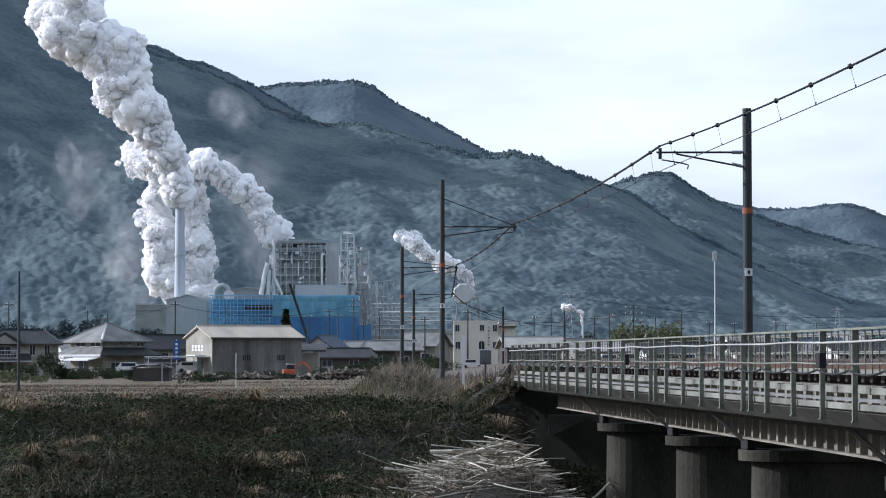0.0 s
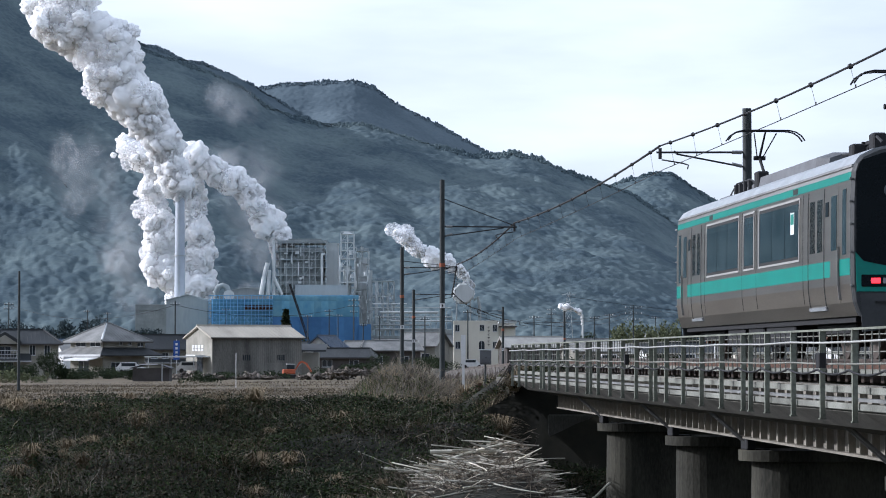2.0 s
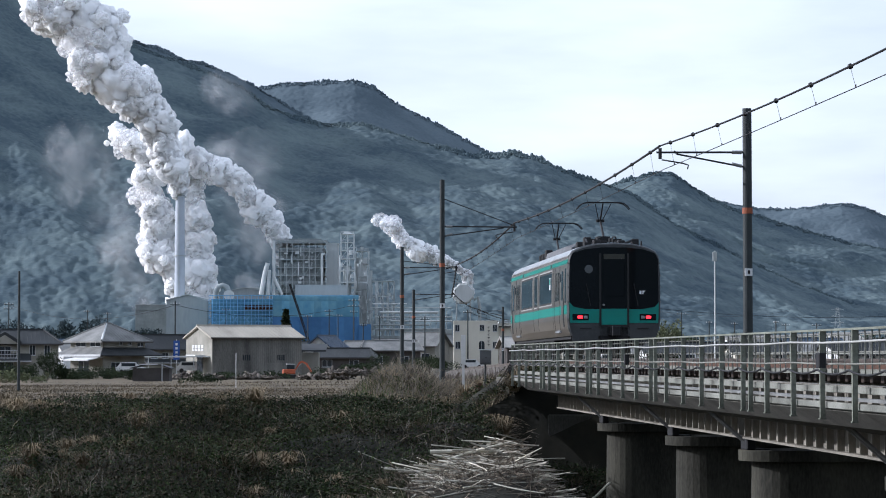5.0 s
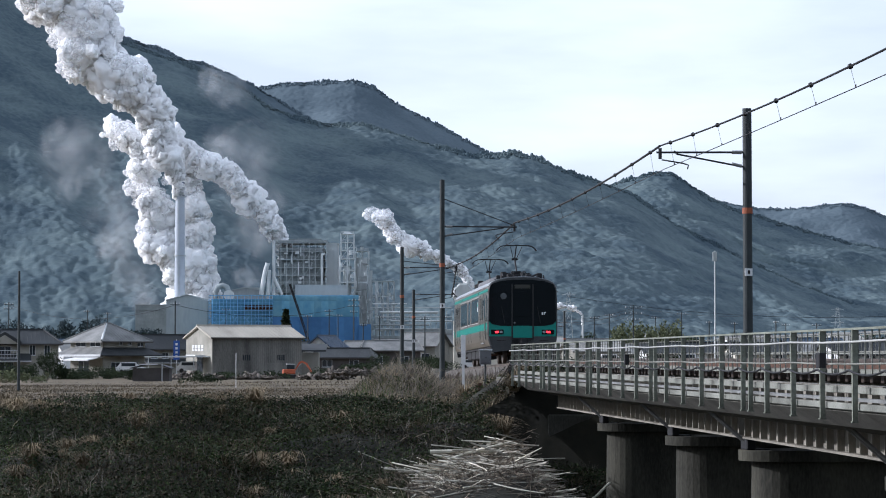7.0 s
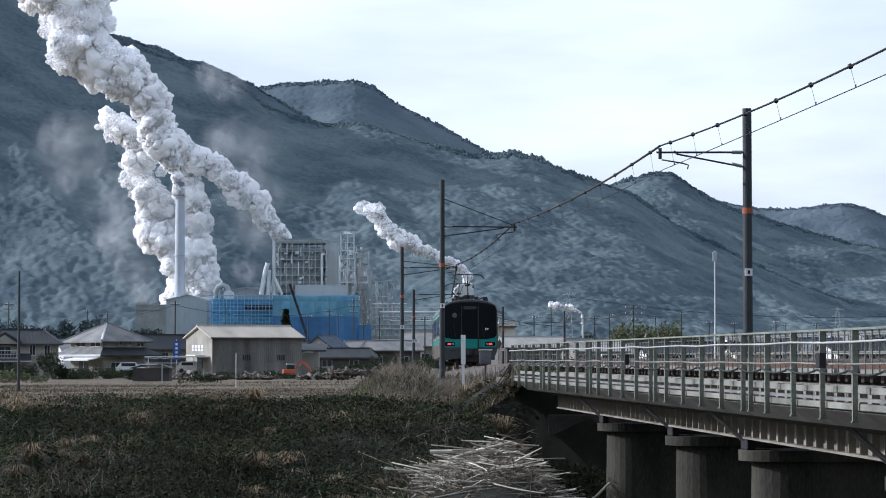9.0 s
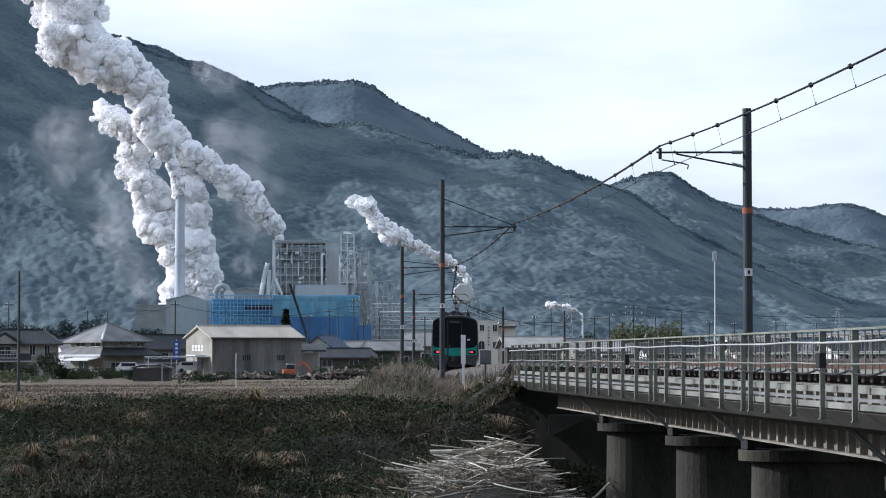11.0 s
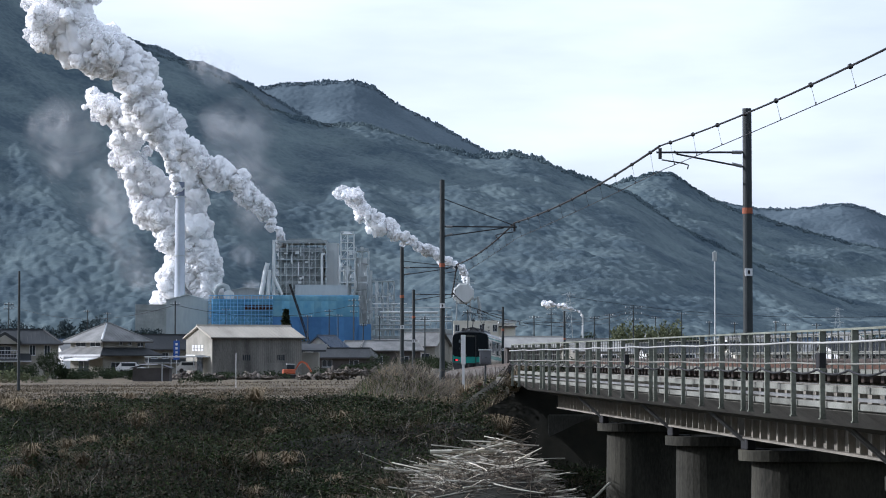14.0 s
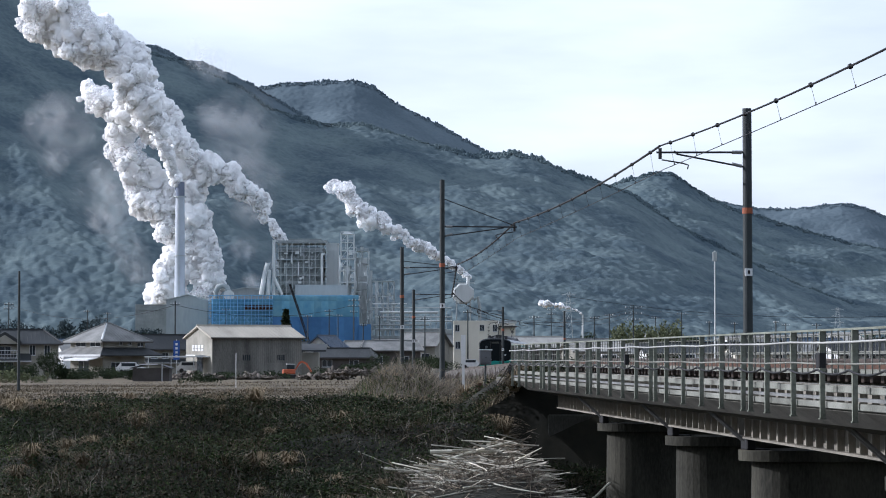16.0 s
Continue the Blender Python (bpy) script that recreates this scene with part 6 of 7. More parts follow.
    add_window(wb, 3.4, 6.9, 0.7, 1.1, 0)
    add_window(wb, -3.2, 3.8, 0.8, 1.2, 0)
    add_window(wb, 3.4, 3.9, 0.7, 1.1, 0)
    arch = [(1.05 + 0.5 * math.cos(a), 4.7 + 0.5 * math.sin(a)) for a in np.linspace(0, math.pi, 10)] + [(0.55, 3.6), (1.55, 3.6)]
    aw = part("arched_window", loft([[(x, -0.03, z) for x, z in arch], [(x, 0.05, z) for x, z in arch]]), WINDOW_DARK, wb)
    part("arch_frame", boxes((0.49, 1.61, -0.06, 0.0, 3.5, 3.6), (1.02, 1.08, -0.05, 0, 3.6, 5.18)), FRAME_PALE, aw)
    for i in range(6):
        z = 7.6 - i * 0.62
        part("sign_bar", boxes((2.1, 2.5, -0.05, 0.0, z, z + 0.1), (2.26, 2.36, -0.05, 0.0, z - 0.28, z)), PLASTER_DARK, wb)
    ms = block("machine_house", (11.69, 520, 7.06), (14.82, 520, -2.55), 8, PALE_CLAD, "pale building with a flat roof")


build_town()


# ---- small things of the town ----
def clump(rng, n, rx, ry, rz, leaf, shape=1.0):
    """Small leaf quads filling an uneven crown, as arrays."""
    lobes = [(rng.gauss(0, 0.45), rng.gauss(0, 0.45), rng.uniform(0.25, 0.85), rng.uniform(0.3, 0.55)) for _ in range(9)]
    v, f = [], []
    for _ in range(n):
        lx, ly, lz, lr = rng.choice(lobes)
        d = Vector((rng.gauss(0, 1), rng.gauss(0, 1), rng.gauss(0, 1))).normalized() * lr * rng.uniform(0.55, 1.05)
        p = Vector(((lx + d.x) * rx, (ly + d.y) * ry, max(0.02, lz + d.z * 0.8) * rz))
        q = Euler((rng.uniform(0, 6.3), rng.uniform(0, 6.3), rng.uniform(0, 6.3))).to_matrix()
        s = leaf * rng.uniform(0.6, 1.4)
        o = len(v)
        v += [p + q @ Vector(c) for c in ((-s, 0, 0), (0, -s * 0.5, s * 0.1), (s, 0, 0), (0, s * 0.5, s * 0.1))]
        f.append((o, o + 1, o + 2, o + 3))
    return v, f


def bush(at, rx, ry, rz, n, leaf, mat, label, name="bush", seed=1, trunk=0.0):
    rng = random.Random(seed)
    t = empty(name, Matrix.Translation(at), label, "tree" if trunk else "bush")
    v, f = clump(rng, n, rx, ry, rz, leaf)
    mesh_part("crown", arrays("crown", [(p.x, p.y, p.z + trunk) for p in v], f), mat, t)
    part("trunk", rods(((0, 0, -0.6), (0, 0, trunk + rz * 0.5), 0.05 * rz + 0.03, 0.02 * rz), ((0, 0, trunk + rz * 0.1), (rx * 0.5, 0, trunk + rz * 0.6), 0.03 * rz, 0.01), ((0, 0, trunk + rz * 0.1), (-rx * 0.5, 0.1, trunk + rz * 0.55), 0.03 * rz, 0.01)), BARK, t)
    return t


def conifer(at, h, r, mat, label, seed):
    rng = random.Random(seed)
    t = empty("conifer", Matrix.Translation(at), label, "tree")
    part("trunk", rods(((0, 0, -0.5), (0, 0, h), 0.03 * h, 0.02)), BARK, t)
    v, f = [], []
    for _ in range(4200):
        z = h * (0.12 + 0.88 * rng.random() ** 1.2)
        rr = r * (1 - z / h) * rng.uniform(0.3, 1.1) + 0.1
        a = rng.uniform(0, 6.283)
        p = Vector((rr * math.cos(a), rr * math.sin(a), z - rr * 0.15))
        s = 0.32 * rng.uniform(0.5, 1.3)
        q = Euler((rng.uniform(-0.6, 0.6), rng.uniform(-0.6, 0.6), a)).to_matrix()
        o = len(v)
        v += [p + q @ Vector(c) for c in ((-s, -s * 0.3, 0), (s, -s * 0.3, -0.1), (s * 1.2, s * 0.3, -0.12), (-s, s * 0.3, 0))]
        f.append((o, o + 1, o + 2, o + 3))
    mesh_part("crown", arrays("crown", v, f), mat, t)


def utility_pole(at, h, arms, label="grey utility pole with crossarms and insulators", r=0.15):
    t = empty("utility_pole", Matrix.Translation(at), label, "utility pole", "utility poles")
    part("pole", rods(((0, 0, -1.5), (0, 0, h), r, r * 0.65), sides=10), POLE_MAT if r > 0.1 else FRAME_PALE, t)
    for z, w in arms:
        arm = part("crossarm", boxes((-w / 2, w / 2, -0.16, -0.08, h - z - 0.05, h - z + 0.05)), POLE_MAT, t)
        for k in range(4):
            x = -w / 2 + 0.1 + (w - 0.2) * k / 3
            part("insulator", rods(((x, -0.12, h - z + 0.05), (x, -0.12, h - z + 0.28), 0.06), sides=6), CARD_WHITE, arm)
    return t


def pylon(at, h, w):
    t = empty("lattice_pylon", Matrix.Translation(at), "grey lattice power pylon far away", "pylon", "power pylons")
    for sx in (-1, 1):
        for sy in (-1, 1):
            part("leg", rods(((sx * w, sy * w, -2), (sx * w * 0.18, sy * w * 0.18, h), 0.14, 0.1), sides=4), FRAME_GREY, t)
    n = 7
    for i in range(n):
        a, b = i / n, (i + 1) / n
        wa, wb2 = w * (1 - 0.82 * a), w * (1 - 0.82 * b)
        part("lattice", rods(((-wa, -wa, h * a), (wb2, -wb2, h * b), 0.08), ((wa, -wa, h * a), (-wb2, -wb2, h * b), 0.08), sides=4), FRAME_GREY, t)
    for z in (0.72, 0.84, 0.96):
        part("crossarm", rods(((-w * 1.1, 0, h * z), (w * 1.1, 0, h * z), 0.14), ((-w * 1.1, 0, h * z), (0, 0, h * z + 1.2), 0.08), ((w * 1.1, 0, h * z), (0, 0, h * z + 1.2), 0.08), sides=4), FRAME_GREY, t)


def excavator(at):
    t = empty("excavator", Matrix.Translation(at) @ pose(0, 0, 0, 0, 0, 8), "small faded orange excavator among rubble", "excavator")
    for y in (-0.55, 0.55):
        part("track", loft([[(-1.0, y - 0.16, 0.1), (-0.85, y - 0.16, 0.42), (0.85, y - 0.16, 0.42), (1.0, y - 0.16, 0.1), (0.85, y - 0.16, -0.05), (-0.85, y - 0.16, -0.05)], [(-1.0, y + 0.16, 0.1), (-0.85, y + 0.16, 0.42), (0.85, y + 0.16, 0.42), (1.0, y + 0.16, 0.1), (0.85, y + 0.16, -0.05), (-0.85, y + 0.16, -0.05)]]), DARK, t)
    part("body", boxes((-1.05, 0.55, -0.7, 0.7, 0.5, 1.15), bevel=0.1), EXCAVATOR_MAT, t)
    cab = part("cab", boxes((-0.55, 0.45, -0.65, 0.2, 1.15, 1.75), bevel=0.05), WINDOW_DARK, t)
    part("cab_roof", boxes((-0.6, 0.5, -0.7, 0.25, 1.75, 1.85), bevel=0.03), CARD_WHITE, cab)
    part("boom", loft([[(x, y, z0), (x, y, z1)] + [(x, y + 0.2, z1), (x, y + 0.2, z0)] for x, y, z0, z1 in ((0.5, -0.1, 0.8, 1.1), (1.1, -0.1, 1.75, 2.1), (1.5, -0.1, 2.0, 2.25), (2.1, -0.1, 1.7, 1.95))]), EXCAVATOR_MAT, t)
    part("arm", rods(((2.05, 0, 1.85), (2.75, 0, 0.75), 0.13, 0.1)), EXCAVATOR_MAT, t)
    part("bucket", loft([[(2.5, y, 0.8), (2.95, y, 0.75), (2.9, y, 0.25), (2.55, y, 0.2), (2.4, y, 0.5)] for y in (-0.3, 0.3)]), RUST, t)
    part("piston", rods(((0.6, 0, 1.2), (1.4, 0, 1.9), 0.05)), FRAME_PALE, t)


def rubble(at, w, d, h, n, seed, label="heap of pale broken rubble and timber"):
    rng = random.Random(seed)
    v, f = [], []
    for _ in range(n):
        a, r = rng.uniform(0, 6.283), math.sqrt(rng.random())
        x, y = w * r * math.cos(a), d * r * math.sin(a)
        z = 0.5 * h * (1 - r) * rng.uniform(0.2, 1.05)
        s = rng.uniform(0.08, 0.34)
        q = Euler((rng.gauss(0, 0.35), rng.gauss(0, 0.35), rng.uniform(0, 6))).to_matrix()
        sx, sy, sz = s * rng.uniform(0.6, 3.4), s * rng.uniform(0.2, 0.7), s * rng.uniform(0.08, 0.4)
        o = len(v)
        v += [Vector((x, y, z)) + q @ Vector((i * sx, j * sy, k * sz)) for i in (-1, 1) for j in (-1, 1) for k in (-1, 1)]
        f += [tuple(o + c for c in q4) for q4 in ((0, 1, 3, 2), (4, 6, 7, 5), (0, 4, 5, 1), (2, 3, 7, 6), (0, 2, 6, 4), (1, 5, 7, 3))]
    ob = mesh_part("rubble_heap", arrays("rubble_heap", v, f), RUBBLE_MAT, at=Matrix.Translation(at))
    tagged(ob, label, "rubble", kind="stuff")


def car(at, turn, mat, label):
    t = empty("car", Matrix.Translation(at) @ pose(0, 0, 0, 0, 0, turn), label, "car", "parked cars")
    prof = [(-1.9, 0.3), (-1.95, 0.85), (-1.7, 0.95), (-1.3, 1.5), (0.6, 1.55), (1.2, 1.0), (1.9, 0.85), (1.95, 0.35)]
    part("body", loft([[(x, y, z) for x, z in prof] for y in (-0.75, 0.75)]), mat, t)
    part("side_window", boxes((-1.2, 0.6, -0.77, -0.74, 1.0, 1.42)), WINDOW_DARK, t)
    for x in (-1.2, 1.2):
        for y in (-0.7, 0.7):
            part("wheel", rods(((x, y - 0.1, 0.3), (x, y + 0.1, 0.3), 0.3), sides=14), SEAL, t)


def build_small_things():
    excavator((-19.77, 330, -2.65))
    rubble((-32.49, 325, -2.68), 3.6, 2.0, 1.3, 420, 1)
    rubble((-29.32, 322, -2.65), 2.0, 1.5, 0.9, 200, 2)
    rubble((-23.95, 322, -2.58), 2.6, 1.6, 0.9, 260, 3)
    rubble((-14.80, 318, -2.48), 3.4, 1.6, 0.9, 340, 4)
    rubble((-10.62, 300, -1.80), 3.2, 2.0, 0.8, 260, 5)
    car((-40.56, 330, -2.13), 8, CARD_WHITE, "white van parked under a canopy")
    car((-33.61, 340, -2.04), -10, CARD_WHITE, "pale car parked by the shed")
    car((4.88, 430, -1.82), 4, CARD_WHITE, "white car by the cream building")
    car((21.75, 330, -1.10), 10, CARD_WHITE, "white car beyond the bridge")
    car((30.10, 310, -1.04), -6, CARD_WHITE, "white car beyond the bridge")
    s = empty("shelter", Matrix.Translation((-33.32, 290, -2.91)), "dark open shelter with a sagging sheet roof", "shed")
    part("wall", boxes((-2.1, 2.1, 0, 3, -0.6, 1.7)), PLASTER_DARK, s)
    part("roof", loft([[(-2.4, y, 1.75), (-0.6, y, 2.15), (1.2, y, 2.1), (2.3, y, 1.7), (2.3, y, 1.62), (1.2, y, 2.0), (-0.6, y, 2.05), (-2.4, y, 1.66)] for y in (-0.4, 3.2)]), TILE_DARK, s)
    part("sheet", boxes((-1.3, 0.8, -0.5, -0.3, 2.1, 2.2)), CARD_WHITE, s, "white sheet edge")
    part("post", rods(((1.3, -0.4, -0.6), (1.3, -0.4, 2.2), 0.06)), FRAME_PALE, s)
    c = empty("canopy", Matrix.Translation((-33.87, 335, -2.31)), "long low white carport roof on posts", "carport")
    part("roof", boxes((-5.5, 4.2, 0, 3, 2.35, 2.5)), CARD_WHITE, c)
    for x in (-5, -2, 1, 4):
        part("post", rods(((x, 0.2, -0.8), (x, 0.2, 2.35), 0.06)), FRAME_PALE, c)
    bn = empty("banner", Matrix.Translation((-36.18, 345, -2.69)), "blue upright banner on a pole", "banner")
    part("pole", rods(((0, 0, -0.5), (0, 0, 5.2), 0.05)), FRAME_PALE, bn)
    part("cloth", boxes((-0.42, 0.42, -0.06, 0, 2.4, 5.0)), BLUE_SIGN, bn)
    for k in range(4):
        part("mark", boxes((-0.15, 0.15, -0.07, -0.062, 2.7 + k * 0.55, 3.0 + k * 0.55)), CARD_WHITE, bn)
    # bushes and trees
    for i, (p, rx, rz, n, leaf, mat, lab) in enumerate((
            ((-22.97, 235, -2.46), 1.3, 1.1, 700, 0.09, LEAF_DARK, "dark green bush on the field's edge"),
            ((-21.83, 238, -2.49), 1.0, 0.9, 500, 0.09, LEAF_DARK, "dark green bush on the field's edge"),
            ((-44.69, 260, -2.72), 1.9, 1.4, 800, 0.10, LEAF_PALE, "yellow green bush by the houses"),
            ((-42.03, 260, -2.72), 1.4, 1.2, 700, 0.10, LEAF_PALE, "yellow green bush by the houses"),
            ((-49.81, 320, -2.78), 1.8, 3.2, 2400, 0.10, LEAF_DARK, "dark garden shrub by a house"),
            ((-46.59, 330, -2.87), 3.0, 1.8, 2400, 0.10, LEAF_DARK, "dark garden hedge by a house"),
            ((-43.28, 330, -2.87), 2.6, 1.5, 2400, 0.10, LEAF_DARK, "dark garden hedge by a house"),
            ((-48.05, 325, -2.97), 2.4, 1.9, 2000, 0.14, LEAF_DARK, "dark garden shrub by a house"),
            ((-38.87, 318, -2.90), 2.4, 1.4, 2400, 0.10, LEAF_DARK, "dark garden hedge by a house"),
            ((-53.39, 318, -2.76), 2.6, 2.0, 2400, 0.10, LEAF_DARK, "dark garden shrub by a house"),
            ((-27.53, 322, -2.72), 2.0, 1.0, 600, 0.11, LEAF_DARK, "dark weeds along the shed wall"),
            ((-21.08, 322, -2.72), 1.6, 0.9, 500, 0.11, LEAF_DARK, "dark weeds along the shed wall"),
            ((-16.06, 322, -2.65), 2.2, 1.2, 600, 0.11, LEAF_DARK, "dark weeds by the lean-to"),
            ((-10.58, 330, -2.28), 2.6, 1.7, 2400, 0.10, LEAF_DARK, "dark shrubs before the low houses"),
            ((-6.17, 330, -2.28), 3.2, 2.6, 2400, 0.10, LEAF_DARK, "dark shrubs before the low houses"),
            ((-1.60, 300, -1.54), 2.8, 1.6, 2400, 0.10, LEAF_DARK, "dark shrubs before the low houses"))):
        bush(p, rx, rx * 0.8, rz, n, leaf, mat, lab, seed=40 + i)
    for i in range(9):
        bush((37.53 + i * 1.87, 560 + (i % 3) * 6, -3.2), 2.4, 2.4, 5.6 + (i % 4) * 0.9, 900, 0.28, LEAF_PALE, "yellow green grove of slender trees", "tree", 70 + i, trunk=3.2)
    rng = random.Random(64)
    for i in range(18):
        x = -186 + i * 3.9 + rng.uniform(-2, 2)
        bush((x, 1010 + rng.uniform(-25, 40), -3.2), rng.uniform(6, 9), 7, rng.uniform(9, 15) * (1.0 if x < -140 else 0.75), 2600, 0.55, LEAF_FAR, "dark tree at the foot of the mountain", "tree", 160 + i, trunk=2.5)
    for i in range(7):
        bush((-153.11 + i * 19.0, 930 + (i % 3) * 20, -3.2), 7, 5, 5 + (i % 3) * 2, 2200, 0.4, LEAF_DARK, "dark trees under the mountain", "tree", 90 + i, trunk=3.0)
    for i in range(9):
        bush((23.25 + i * 17.0, 900 + (i % 3) * 25, -3.2), 7, 5, 5 + (i % 3) * 1.5, 2000, 0.4, LEAF_DARK, "dark trees at the valley floor", "tree", 110 + i, trunk=3.0)
    conifer((-26.00, 420, -2.90), 10.9, 2.3, LEAF_DARK, "dark pointed conifer behind the shed", 4)
    # poles
    utility_pole((-25.05, 150, -1.90), 7.0, (), "dark wooden pole standing in the field", 0.10001)
    for at, h, arms in (((-82.1, 480, -3.0), 13.5, ((0.5, 1.8), (1.3, 1.8))), ((-86.8, 620, -3.0), 14.7, ((0.5, 1.8),)), ((-84.6, 640, -3.0), 14.5, ((0.5, 1.8),)), ((-44.3, 420, -3.0), 12.4, ((0.6, 1.6),)), ((-54.7, 640, -3.0), 15.5, ((0.5, 2.0),)), ((-29.8, 560, -3.0), 12.4, ((0.4, 1.8),)), ((-26.9, 600, -3.0), 14.4, ((0.5, 2.0), (1.4, 1.6))), ((-21.5, 520, -3.0), 11.9, ((0.4, 1.8),)), ((-16.5, 470, -3.0), 14.0, ((0.5, 2.0), (1.5, 2.0), (2.6, 1.4))), ((-13.5, 430, -3.0), 8.8, ((0.4, 1.2),)), ((-13.0, 520, -3.0), 11.5, ((0.4, 1.8),)), ((-3.0, 420, -3.0), 9.8, ((0.5, 1.5),)), ((4.3, 440, -3.0), 11.3, ((0.5, 1.6),)), ((17.2, 480, -3.0), 11.0, ((0.5, 2.0),)), ((26.4, 620, -3.0), 15.1, ((0.5, 2.0), (1.6, 2.0))), ((31.0, 520, -3.0), 11.5, ((0.5, 1.8),)), ((39.3, 600, -3.0), 13.4, ((0.5, 1.8),)), ((34.5, 460, -3.0), 12.5, ((0.5, 3.0), (1.6, 3.0), (2.7, 2.4))), ((50.2, 600, -3.0), 12.8, ((0.5, 1.8),)), ((52.6, 560, -3.0), 13.1, ((0.5, 2.0),)), ((54.5, 520, -3.0), 10.5, ((0.4, 1.2),)), ((62.0, 540, -3.0), 10.6, ((0.5, 1.6),)), ((60.3, 460, -3.0), 9.7, ((0.4, 1.0),)), ((83.7, 620, -3.0), 11.4, ((0.5, 2.0),)), ((82.4, 560, -3.0), 10.6, ((0.5, 2.0),))):
        utility_pole(at, h, arms)
    lp = empty("light_pole", Matrix.Translation((16.07, 150, -2.4)), "slender pale pole with a small head", "pole")
    part("pole", rods(((0, 0, -0.5), (0, 0, 6.31 + 2.4), 0.06, 0.04), sides=8), PIPE_PALE, lp)
    part("head", boxes((-0.12, 0.12, -0.08, 0.08, 5.71 + 2.4, 6.25 + 2.4), bevel=0.02), FRAME_GREY, lp)
    pylon((74.15, 1500, -2.34), 41, 3.6)
    pylon((248.68, 1600, -2.49), 34, 3.6)
    pylon((125.30, 1700, -2.65), 30, 3.0)
    # power lines over the town
    for i, (a, b, sag) in enumerate((((17.21, 480, 7.80), (34.52, 460, 9.01), 1.2), ((17.21, 480, 7.16), (34.52, 460, 8.40), 1.2), ((34.52, 460, 9.01), (123.45, 900, 17.03), 2.0), ((34.52, 460, 8.50), (52.62, 560, 9.73), 1.0), ((74.15, 1500, 36.07), (361.97, 1600, 33.13), 10.0), ((-16.54, 470, 10.26), (-2.99, 420, 6.55), 1.5), ((-16.54, 470, 9.73), (-44.33, 420, 8.70), 2.0), ((4.31, 440, 7.94), (17.21, 480, 7.59), 1.2), ((-82.08, 480, 9.94), (-44.33, 420, 8.70), 2.5), ((26.37, 620, 11.18), (34.52, 460, 8.71), 2.0), ((34.52, 460, 7.78), (26.37, 620, 10.08), 2.0))):
        pa, pb = Vector(a), Vector(b)
        ob = part("power_line", tube([pa.lerp(pb, k / 14) - Vector((0, 0, sag * 4 * (k / 14) * (1 - k / 14))) for k in range(15)], 0.03 if pa.y < 1000 else 0.12, 4), WIRE_MAT)
        tagged(ob, "thin dark power line strung between poles", "power line", "power lines")


build_small_things()


# ---- plants, driftwood and trackside things ----
GRASS_DRY = surface("dry straw grass", (0.34, 0.275, 0.18), (0.16, 0.13, 0.085), 0.5, 0.9, bump=0, vary=0.45, island=True, spec=0.15)
GRASS_GREEN = surface("dull green grass", (0.062, 0.095, 0.026), (0.030, 0.046, 0.014), 0.4, 0.9, bump=0, vary=0.5, island=True, spec=0.15)
BRAMBLE = surface("dark bramble leaves", (0.026, 0.040, 0.014), (0.008, 0.013, 0.005), 0.5, 0.85, bump=0, vary=0.55, island=True, spec=0.2)
GRASS_DEAD = surface("dead brown grass", (0.13, 0.105, 0.07), (0.05, 0.042, 0.03), 0.5, 0.95, bump=0, vary=0.5, island=True, spec=0.1)
TUSSOCK = surface("pale dead tussock grass", (0.24, 0.19, 0.12), (0.12, 0.095, 0.06), 2.0, 0.9, bump=0, vary=0.35, spec=0.15)
STALK = surface("grey brown dead stalks", (0.20, 0.18, 0.15), (0.09, 0.08, 0.065), 1.0, 0.9, bump=0, vary=0.45, island=True)
STALK_DARK = surface("dark brown dead stems", (0.085, 0.066, 0.05), (0.04, 0.032, 0.025), 1.0, 0.9, bump=0, vary=0.4, island=True)
DRIFTWOOD = surface("bleached grey driftwood", (0.62, 0.585, 0.49), (0.36, 0.335, 0.27), 2.0, 0.9, bump=0.4, fine=30, vary=0.55)
TWIG = surface("pale brown twigs", (0.27, 0.235, 0.18), (0.11, 0.09, 0.065), 2.0, 0.9, bump=0, vary=0.5, island=True)


def blades(name, label, mat, n, spot, length, width, lean, seed, category="grass"):
    """Bent grass blades or stalks, joined: spot(rng) gives a place, or None."""
    rng = random.Random(seed)
    v, f = [], []
    while n > 0:
        n -= 1
        s = spot(rng)
        if s is None:
            continue
        x, y = s[:2]
        z = ground_z(x, y) if len(s) < 3 else s[2]
        h = length * rng.uniform(0.45, 1.3)
        a = rng.uniform(0, 6.283)
        l = lean * rng.uniform(0.4, 1.1)
        dx, dy = math.cos(a), math.sin(a)
        px, py = -dy * width * 0.5, dx * width * 0.5
        top = h * math.cos(min(1.5, l))
        out = h * math.sin(min(1.5, l))
        o = len(v)
        v += [(x - px, y - py, z - 0.05), (x + px, y + py, z - 0.05), (x + dx * out * 0.35 + px * 0.8, y + dy * out * 0.35 + py * 0.8, z + top * 0.6), (x + dx * out * 0.35 - px * 0.8, y + dy * out * 0.35 - py * 0.8, z + top * 0.6), (x + dx * out + px * 0.2, y + dy * out + py * 0.2, z + top), (x + dx * out - px * 0.2, y + dy * out - py * 0.2, z + top)]
        f += [(o, o + 1, o + 2, o + 3), (o + 3, o + 2, o + 4, o + 5)]
    ob = mesh_part(name, arrays(name, v, f), mat)
    tagged(ob, label, category, kind="stuff")


